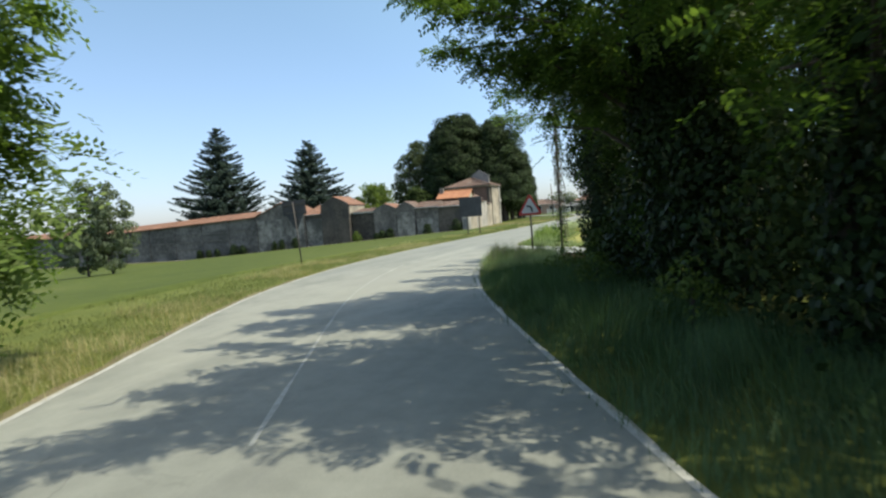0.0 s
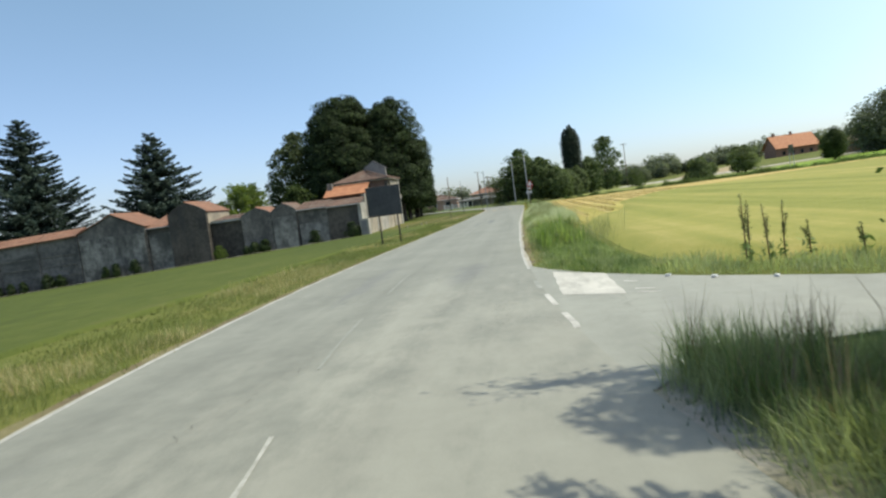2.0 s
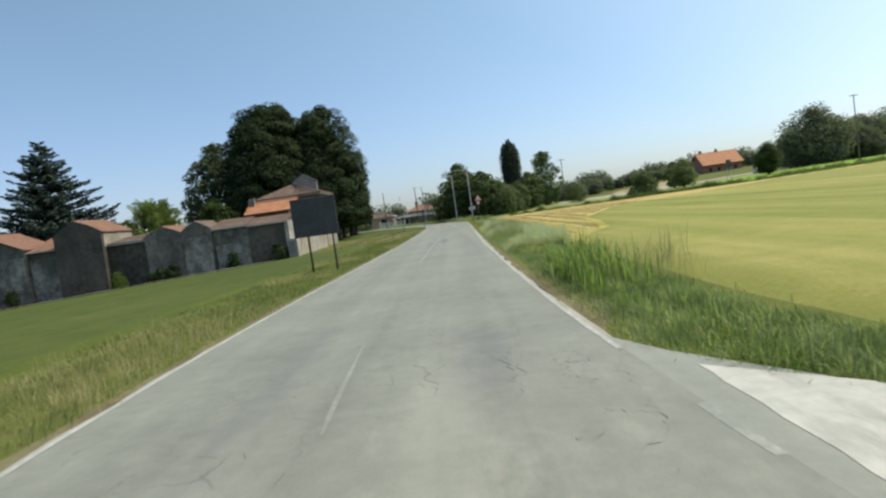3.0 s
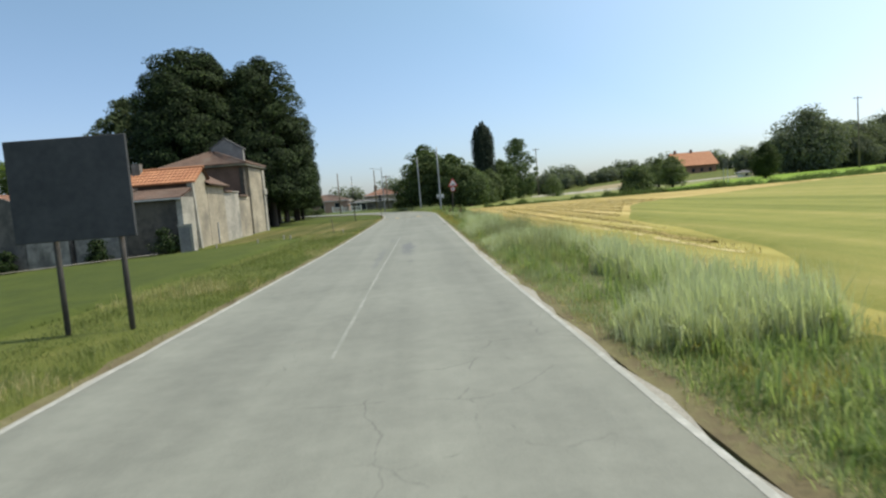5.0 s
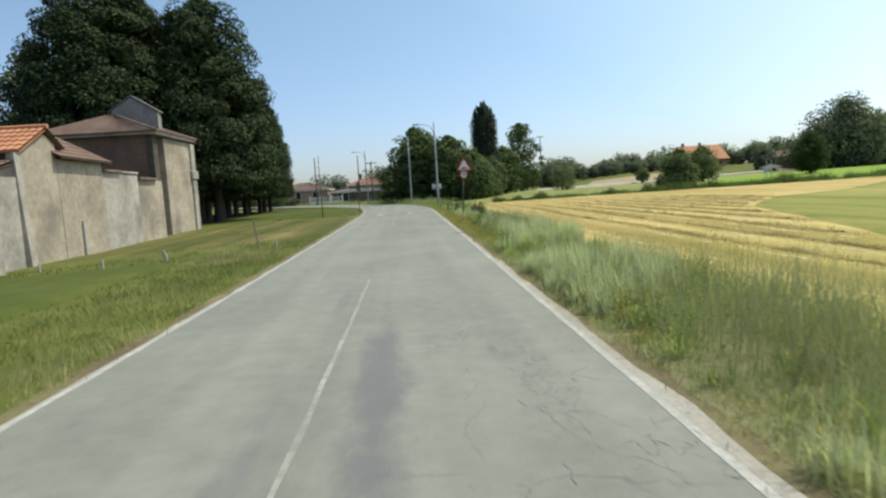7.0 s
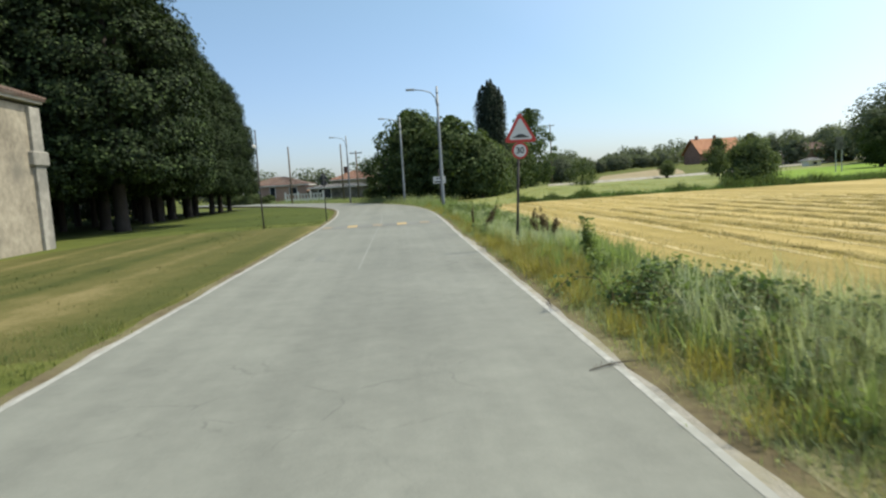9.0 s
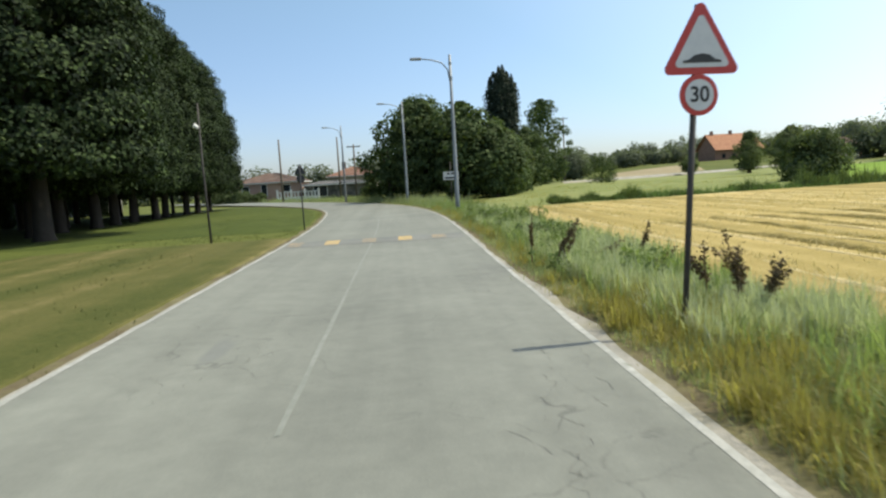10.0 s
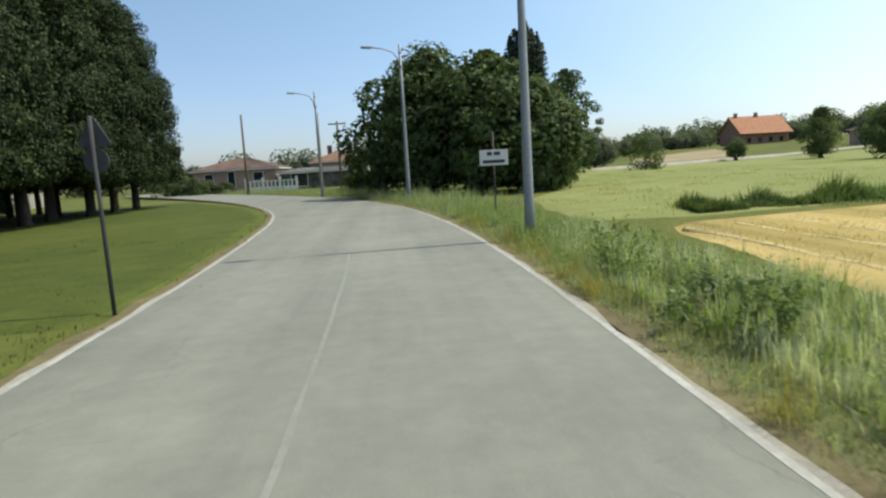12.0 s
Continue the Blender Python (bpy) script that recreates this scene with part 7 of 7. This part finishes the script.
p = np.concatenate([tufts(rng, 12000, 46, 78, lambda y: right_x(y) + 0.8, lambda y: right_x(y) + 2.7, 0.15, 6), tufts(rng, 12000, 34, 112, lambda y: right_x(y) + 0.8, lambda y: right_x(y) + 2.6, 0.15, 6)])
p = p[(waves(p, 0.35, 72) > -0.1) & (p[:, 1] < 84)]
blades("seed_heads", "thin pale seeding grass stems", p, rng.uniform(0.45, 0.85, len(p)), 0.006, SEED, 612, 0.4)
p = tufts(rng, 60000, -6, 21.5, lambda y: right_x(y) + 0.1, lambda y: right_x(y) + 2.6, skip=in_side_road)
blades("shaded_verge_grass", "tall lush grass under the hedge, green darkened as shade", p, rng.uniform(0.2, 0.6, len(p)) * (0.5 + 0.5 * ease(0.2, 0.9, p[:, 0] - right_x(p[:, 1]))) * (1 - 0.55 * ease(14, 18, p[:, 1])), 0.0075, SHADED_HEDGE_GRASS, 604, 0.6)
p = tufts(rng, 24000, 17.2, 21.9, lambda y: right_x(y) + 0.25, lambda y: right_x(y) + 2.4, 0.1, skip=in_side_road)
blades("corner_grass", "bushy tall grass at the junction corner", p, rng.uniform(0.18, 0.5, len(p)), 0.0065, BLADE, 605, 0.7)
p = np.stack([rng.uniform(-5.0, -1.6, 150), rng.uniform(17.6, 21.6, 150), np.zeros(150)], 1)
p = p[(p[:, 0] > right_x(p[:, 1]) + 0.4) & (p[:, 0] < -3.0 - 0.25 * (19.6 - p[:, 1]))]
fans("corner_tussocks", "green tussocks at the junction corner", p, rng.uniform(0.4, 0.68, len(p)), 80, 0.0075, REED, 625, 0.75)
c = 2600
q = np.stack([rng.normal(-2.1, 0.55, c), rng.normal(20.6, 0.5, c), rng.uniform(0.0, 0.12, c)], 1)
stuff("leaf_litter", polys("leaf_litter", leaf_quads(q, rng.normal(0, 0.5, q.shape) + np.array([0, 0, 1.0]), rng.uniform(0.04, 0.1, c), 0.6, rng), 4, LITTER), "dry brown leaf litter under the ivy tree", "litter")
fans("corner_seed_heads", "brown seeding grass tops at the junction corner", p, rng.uniform(0.55, 0.85, len(p)), 11, 0.008, SEED_BROWN, 613, 0.3)
p = tufts(rng, 60000, -4, 82, lambda y: left_x(y) - 0.3, lambda y: left_x(y) - 2.6, 0.1)
hh = (0.13 + 0.1 * patchy(p, 0.4, 3)) * rng.uniform(0.5, 1.4, len(p))
blades("lawn_edge_grass", "unmown grass along the lawn's edge", p, np.clip(hh, 0.05, 0.5), 0.01, BLADE_EDGE, 606, 0.6)
p = tufts(rng, 40000, -4, 76, lambda y: left_x(y) - 0.2, lambda y: left_x(y) - 2.8, 0.12)
p = p[patchy(p, 0.2, 9) > 0.0]
blades("dry_lawn_edge_grass", "dry tan grass along the lawn's edge", p, rng.uniform(0.08, 0.34, len(p)), 0.008, BLADE_DRY, 607, 0.55)
p = tufts(rng, 60000, -2, 78, lambda y: left_x(y) - 2.2, lambda y: left_x(y) - 14.0, 0.25, 12)
blades("lawn_grass", "short mown lawn grass", p, rng.uniform(0.04, 0.11, len(p)), 0.014, BLADE_LAWN, 608, 0.5)
p = tufts(rng, 14000, 79, 122, lambda y: left_x(y) - 0.3, lambda y: left_x(y) - 7.0, 0.2, 12)
blades("cut_grass", "cut lawn grass beside the limes", p, rng.uniform(0.03, 0.1, len(p)), 0.014, BLADE_LAWN, 609, 0.6)
p = tufts(rng, 9000, 120, 175, lambda y: right_x(y) + 0.5, lambda y: right_x(y) + 3.2, 0.25, 9)
blades("verge_grass", "tall green grass at the outside of the bend", p, rng.uniform(0.3, 0.8, len(p)), 0.02, BLADE, 610, 0.4)

# stubble: short stalks, and rows of loose straw
STUBBLE_EDGE = ([44, 48, 51, 56, 60, 66.4, 74, 82.6, 88, 92, 97], [-3.5, -2.9, -1.2, -0.2, 0.4, 1.1, 3.9, 7.0, 11.2, 18.2, 60])


def row_x(k, y):
    """Where the k-th swath of the harvest lies: they run beside the road and draw away from it slowly."""
    return -2.6 + 1.38 * k + 0.025 * (y - 60) + 0.1 * np.sin(y * 0.13 + k) + 0.05 * np.sin(y * 0.41 + 2 * k)


def swath(name, label, k, offset, width, height, y1, mat, seed):
    """A low uneven ridge along one row of the field."""
    ys = np.arange(44.0, y1, 0.3)
    x = row_x(k, ys) + offset
    ys, x = ys[x < np.interp(ys, *STUBBLE_EDGE) - 0.2], x[x < np.interp(ys, *STUBBLE_EDGE) - 0.2]
    if len(ys) < 4:
        return None
    u = np.linspace(-1, 1, 7)
    lump = np.array([[noise.noise((q * 1.1, seed + c * 0.9, 0.5)) + 0.6 * noise.noise((q * 3.7, seed + c * 1.7, 2.5)) for c in u] for q in ys])
    wide = np.array([0.75 + 0.45 * noise.noise((q * 0.6, seed + 9, 0)) for q in ys])
    vx = x[:, None] + u[None] * (width * 0.5 * wide)[:, None] + 0.05 * lump
    vy = ys[:, None] + 0 * vx
    vz = land(vx, vy) + 0.03 + height * (1 - u ** 2)[None] * (0.7 + 0.7 * lump)
    vz[:, 0] -= 0.06
    vz[:, -1] -= 0.06
    i = (np.arange(len(ys) - 1)[:, None] * 7 + np.arange(6)[None]).ravel()
    me = mesh_of(name, np.stack([vx, vy, vz], -1).reshape(-1, 3), np.stack([i, i + 1, i + 8, i + 7], 1).tolist(), mat, True)
    return stuff(name, me, label, "straw")


for k in range(11):
    swath("windrow", "pale windrow of loose straw on the stubble", k, 0.0, 0.34, 0.04, 112.5, WINDROW, 700 + 5 * k)
    if k:
        swath("uncut_band", "low brownish band left standing in the stubble", k, 0.46, 0.52, 0.1, 100.0, UNCUT_BAND, 800 + 5 * k)
c = 34000
y = rng.uniform(44, 114, c)
x = -3.9 + rng.random(c) ** 1.4 * 24
k = (x < np.interp(y, *STUBBLE_EDGE)) & (y < 114.0 + 0.05 * x)
p = np.stack([x[k], y[k], land(x[k], y[k]) + 0.02], 1)
blades("stubble_stalks", "short golden straw stubble", p, rng.uniform(0.04, 0.1, len(p)), 0.01, STRAW_PALE, 620, 0.7, "stubble")
c = 70000
row = rng.integers(0, 11, c)
y = rng.uniform(44, 112.5, c)
x = row_x(row, y) + rng.normal(0, 0.14, c)
k = x < np.interp(y, *STUBBLE_EDGE) - 0.1
p = np.stack([x[k], y[k], land(x[k], y[k]) + 0.04 + rng.random(k.sum()) * 0.09], 1)
blades("straw_rows", "rows of loose pale straw", p, rng.uniform(0.03, 0.12, len(p)), 0.014, STRAW_PALE, 621, 2.0, "straw")
c = 26000
row = rng.integers(1, 11, c)
y = rng.uniform(44, 93, c)
x = row_x(row, y) + 0.42 + rng.normal(0, 0.15, c)
k = x < np.interp(y, *STUBBLE_EDGE) - 0.1
p = np.stack([x[k], y[k], land(x[k], y[k]) + 0.04], 1)
blades("uncut_rows", "low brown stalks left standing in the stubble", p, rng.uniform(0.07, 0.16, len(p)), 0.009, STRAW, 622, 0.6, "stubble")

p = np.stack([-3.0 + rng.random(700) ** 1.4 * 60, rng.uniform(116, 160, 700), np.zeros(700)], 1)
p = p[p[:, 0] > np.interp(p[:, 1], [114, 128, 135, 160], [-2.0, -1.0, 3.0, 10.0])]
fans("meadow_tussocks", "uneven pale and green tussocks in the meadow", p, rng.uniform(0.1, 0.26, len(p)), 40, 0.02, BLADE_GOLD, 626, 0.9, 0.4)
fans("meadow_grass", "green meadow grass in loose clumps", p[::2] + np.array([0.7, 0.9, 0]), rng.uniform(0.12, 0.3, len(p[::2])), 40, 0.02, BLADE_LUSH, 627, 0.9, 0.45)
# weeds in the ditch beyond the stubble
p = tufts(rng, 22000, 115.3, 118.6, lambda y: 2.0 + 0 * y, lambda y: 62.0 + 0 * y, 0.3, 8)
p[:, 1] += p[:, 0] * 0.06
p = p[patchy(p, 0.25, 21) + 0.4 * ease(0, 16, p[:, 0]) > 0.0]
p[:, 2] = land(p[:, 0], p[:, 1]) - 0.05
blades("ditch_weeds", "dark green weeds along the ditch", p, rng.uniform(0.15, 0.65, len(p)) * (0.7 + 0.5 * ease(15, 40, p[:, 0])), 0.03, BLADE_REED, 630, 0.45, "weeds")
c = 36000
x = 1.0 + rng.random(c) ** 1.6 * 118
p = np.stack([x, np.interp(x, [1, 30, 48, 90, 120], [116.0, 117.3, 120.2, 125.0, 128.4]) + np.abs(rng.normal(0, 0.8, c)) * (0.8 + x * 0.02), np.zeros(c)], 1)
p[:, 2] = land(p[:, 0], p[:, 1]) - 0.05
top = (0.62 + 0.3 * waves(p, 0.35, 81) + 0.35 * waves(p, 1.6, 82)) * (0.55 + 0.45 * ease(4, 14, x))
k = top > 0.06
blades("ditch_scrub", "tall ragged green reeds and weeds along the ditch", p[k], np.clip(top, 0.16, 1.0)[k] * rng.uniform(0.5, 1.25, k.sum()), 0.035, DITCH_REED, 631, 0.4, "weeds")


def bramble_patch(x, y, height, seed, turn=0.0):
    """Arching bramble canes with dark toothed leaves along them."""
    r = np.random.default_rng(seed)
    ob = thing("bramble", "dark green bramble with arching canes on the verge", "shrub", (x, y, h(x, y)), turn, "verge brambles")
    pos, nrm = [], []
    for k in range(11):
        a, reach, top = r.random() * 2 * math.pi, r.uniform(0.4, 1.0), height * r.uniform(0.5, 1.0)
        pts = [(0.12 * math.cos(a), 0.12 * math.sin(a), -0.05), (0.4 * reach * math.cos(a), 0.4 * reach * math.sin(a), top * 0.9), (0.75 * reach * math.cos(a), 0.75 * reach * math.sin(a), top), (reach * math.cos(a + 0.2), reach * math.sin(a + 0.2), top * 0.55)]
        part("cane", tube(pts, [0.008, 0.007, 0.005, 0.003], 5), DOCK_STEM, ob)
        q = r.uniform(0.3, 3.0, 60)
        line = np.array([[np.interp(t, range(4), [v[c] for v in pts]) for c in range(3)] for t in q])
        pos.append(line + r.normal(0, 0.055, line.shape))
    pos = np.concatenate(pos)
    part("foliage", polys("foliage", leaf_quads(pos, r.normal(0, 0.5, pos.shape) + np.array([0, 0, 0.9]), r.uniform(0.04, 0.09, len(pos)), 0.7, r), 4, LEAF_BRAMBLE), parent=ob)
    return ob


def dock_plant(x, y, height, seed, lean=0.1, mat=DOCK, turn=None):
    r = np.random.default_rng(seed)
    ob = thing("dock_plant", "brown seeding dock stalk on the verge", "plant", (x, y, h(x, y)), r.random() * 360 if turn is None else turn, "seeding docks")
    part("stalk", tube([(0, 0, -0.1), (lean * 0.4, 0, height * 0.5), (lean, 0, height)], [0.014, 0.011, 0.004], 5), DOCK_STEM, ob)
    pos = []
    for k in range(3 if turn is not None or mat is DOCK_GREEN else 4):
        # the main spike, and shorter side spikes that leave the stalk at an angle
        foot = np.array([lean * 0.3, 0, height * r.uniform(0.35, 0.5)]) if k else np.array([lean * 0.3, 0, height * 0.4])
        tip = foot + np.array([r.uniform(-0.1, 0.14) * (1.0 if turn is None else 0.4) + lean * 0.5, r.uniform(-0.1, 0.1), height * r.uniform(0.28, 0.45)]) if k else np.array([lean, 0, height])
        if k:
            part("branch", tube([tuple(foot), tuple(tip)], [0.007, 0.003], 4), DOCK_STEM, ob)
        q = r.random(80)[:, None]
        pos.append(foot * (1 - q) + tip * q + r.normal(0, 0.019 if turn is not None or mat is DOCK_GREEN else 0.026, (80, 3)))
    pos = np.concatenate(pos)
    n = len(pos)
    part("seed_head", polys("seed_head", leaf_quads(pos, r.normal(0, 1, (n, 3)), r.uniform(0.025, 0.05, n) * (0.7 if mat is DOCK_GREEN else 1.0), 0.8, r), 4, mat), parent=ob)["kind"] = "stuff"
    m = 14
    base = np.stack([r.normal(0, 0.05, m), r.normal(0, 0.05, m), r.uniform(0.05, 0.3, m)], 1)
    part("foliage", polys("foliage", leaf_quads(base, r.normal(0, 1, (m, 3)), r.uniform(0.1, 0.2, m), 0.3, r), 4, REED), parent=ob)
    return ob


def verge_weed(x, y, spread, height, seed):
    r = np.random.default_rng(seed)
    ob = thing("verge_weed", "leafy green weed with upright stems on the verge", "weed", (x, y, h(x, y)), 0, "verge weeds")
    pos = []
    for k in range(r.integers(7, 12)):
        a, d, z = r.random() * 2 * math.pi, spread * math.sqrt(r.random()), height * r.uniform(0.55, 1.05)
        base, tip = (d * 0.4 * math.cos(a), d * 0.4 * math.sin(a), -0.05), (d * math.cos(a), d * math.sin(a), z)
        part("stem", tube([base, (d * 0.6 * math.cos(a), d * 0.6 * math.sin(a), z * 0.5), tip], [0.009, 0.007, 0.003], 5), WEED_STEM, ob)
        q = r.uniform(0.2, 1.05, 46)[:, None]
        pos.append(np.array(base) * (1 - q) + np.array(tip) * q + r.normal(0, 0.05, (46, 3)))
    pos = np.concatenate(pos)
    part("foliage", polys("foliage", leaf_quads(pos, r.normal(0, 0.5, pos.shape) + np.array([0, 0, 0.8]), r.uniform(0.05, 0.12, len(pos)), 0.45, r), 4, LEAF_WEED), parent=ob)
    return ob


WEED_STEM = surface("weed_stem", (0.1, 0.13, 0.05), (0.17, 0.2, 0.08), 20, 2, 0.9, 0.1)
DOCK_STEM = surface("dock_stem", (0.09, 0.055, 0.03), (0.15, 0.09, 0.05), 20, 2, 0.9, 0.1)
for i, (x, y, z, le) in enumerate([(-2.5, 27.5, 1.15, 0.03), (-2.42, 27.6, 0.95, 0.05), (-2.17, 27.4, 0.95, 0.08), (-1.89, 27.5, 0.95, 0.02), (-1.48, 27.5, 0.6, 0.1), (-0.93, 26.9, 0.5, 0.1), (-5.3, 92.9, 0.95, 0.03), (-5.15, 92.1, 0.85, 0.5), (-5.1, 92.2, 0.7, 0.42), (-5.05, 92.0, 0.6, 0.3), (-4.62, 92.3, 0.45, 0.8), (-4.55, 92.2, 0.36, 0.6), (-3.7, 92.0, 0.75, 0.2), (-3.95, 91.1, 0.4, 0.5),
                                    (-4.2, 88.7, 0.75, 0.05), (-4.0, 88.2, 0.9, 0.25), (-4.25, 88.0, 0.8, 0.1), (-4.1, 87.8, 0.7, 0.2)]):
    dock_plant(x, y, z, 640 + i, le, DOCK_GREEN if y < 30 else DOCK, 0 if y > 90 else None)
for i, (x, y, z) in enumerate([(-4.9, 80.8, 0.42), (-4.6, 80.1, 0.55), (-4.5, 79.3, 0.58), (-4.4, 78.4, 0.55), (-4.2, 77.6, 0.5), (-4.2, 97.5, 0.42), (-3.8, 97.2, 0.42), (-4.4, 104.8, 0.42)]):
    bramble_patch(x, y, z, 720 + i, 40 * i)
for i, (x, y, w, z, m) in enumerate([(-4.6, 80.6, 1.2, 0.6, LEAF_ROBINIA), (-4.4, 79.2, 1.3, 0.6, LEAF_ROBINIA), (-4.5, 100.6, 1.2, 0.95, LEAF_GREY), (-4.0, 101.6, 1.2, 0.95, LEAF_GREY), (-3.3, 101.8, 1.2, 0.9, LEAF_ROBINIA),
                                     (-4.6, 107.5, 1.2, 0.9, LEAF_LIGHT), (-4.3, 84.2, 0.3, 1.0, LEAF_GREY), (-4.8, 82.6, 0.9, 0.5, LEAF_GREY), (-4.3, 90.2, 0.9, 0.6, LEAF_GREY), (-4.7, 104.2, 1.2, 0.8, LEAF_GREY), (-4.1, 94.6, 1.0, 0.7, LEAF_GREY)]):
    verge_weed(x, y, w * 0.5, z * 0.85, 660 + i)
for i, (x, y) in enumerate([(-3.95, 26.9), (-3.4, 26.3), (-2.7, 25.75)]):
    r = np.random.default_rng(680 + i)
    bm = bmesh.new()
    vs = [bm.verts.new((0.06 * math.cos(a) * r.uniform(0.6, 1.2), 0.045 * math.sin(a) * r.uniform(0.6, 1.2), z * 1.5)) for z in (0, 0.02) for a in np.linspace(0, 2 * math.pi, 7)[:-1]]
    bm.faces.new(vs[:6][::-1])
    bm.faces.new(vs[6:])
    for k in range(6):
        bm.faces.new((vs[k], vs[(k + 1) % 6], vs[6 + (k + 1) % 6], vs[6 + k]))
    ob = part("pale_stone", bm, WHITE)
    ob.matrix_basis = pose(x, y, 0.0, 0, 0, 40 * i)
    tagged(ob, "pale flat stone lying by the side road", "stone", "pale stones")


def fallen_twig(x, y, turn):
    r = random.Random(77)
    ob = thing("fallen_twig", "dry dark twig lying across the shoulder", "twig", (x, y, 0.012), turn, "fallen twigs")
    part("stem", tube([(-0.4, 0.0, 0.0), (0.0, 0.03, 0.02), (0.45, -0.02, 0.0)], [0.008, 0.012, 0.006], 5), BARK, ob)
    for k in range(7):
        x = -0.3 + 0.1 * k
        part("side_twig", tube([(x, 0.02, 0.01), (x + r.uniform(0.05, 0.12), r.choice((-1, 1)) * r.uniform(0.08, 0.18), r.uniform(0.02, 0.06))], [0.006, 0.003], 4), BARK, ob)
    ob.scale = (0.6, 0.6, 0.6)
    return ob


fallen_twig(-5.8, 81.25, 80)
fallen_twig(-5.98, 78.45, 20)
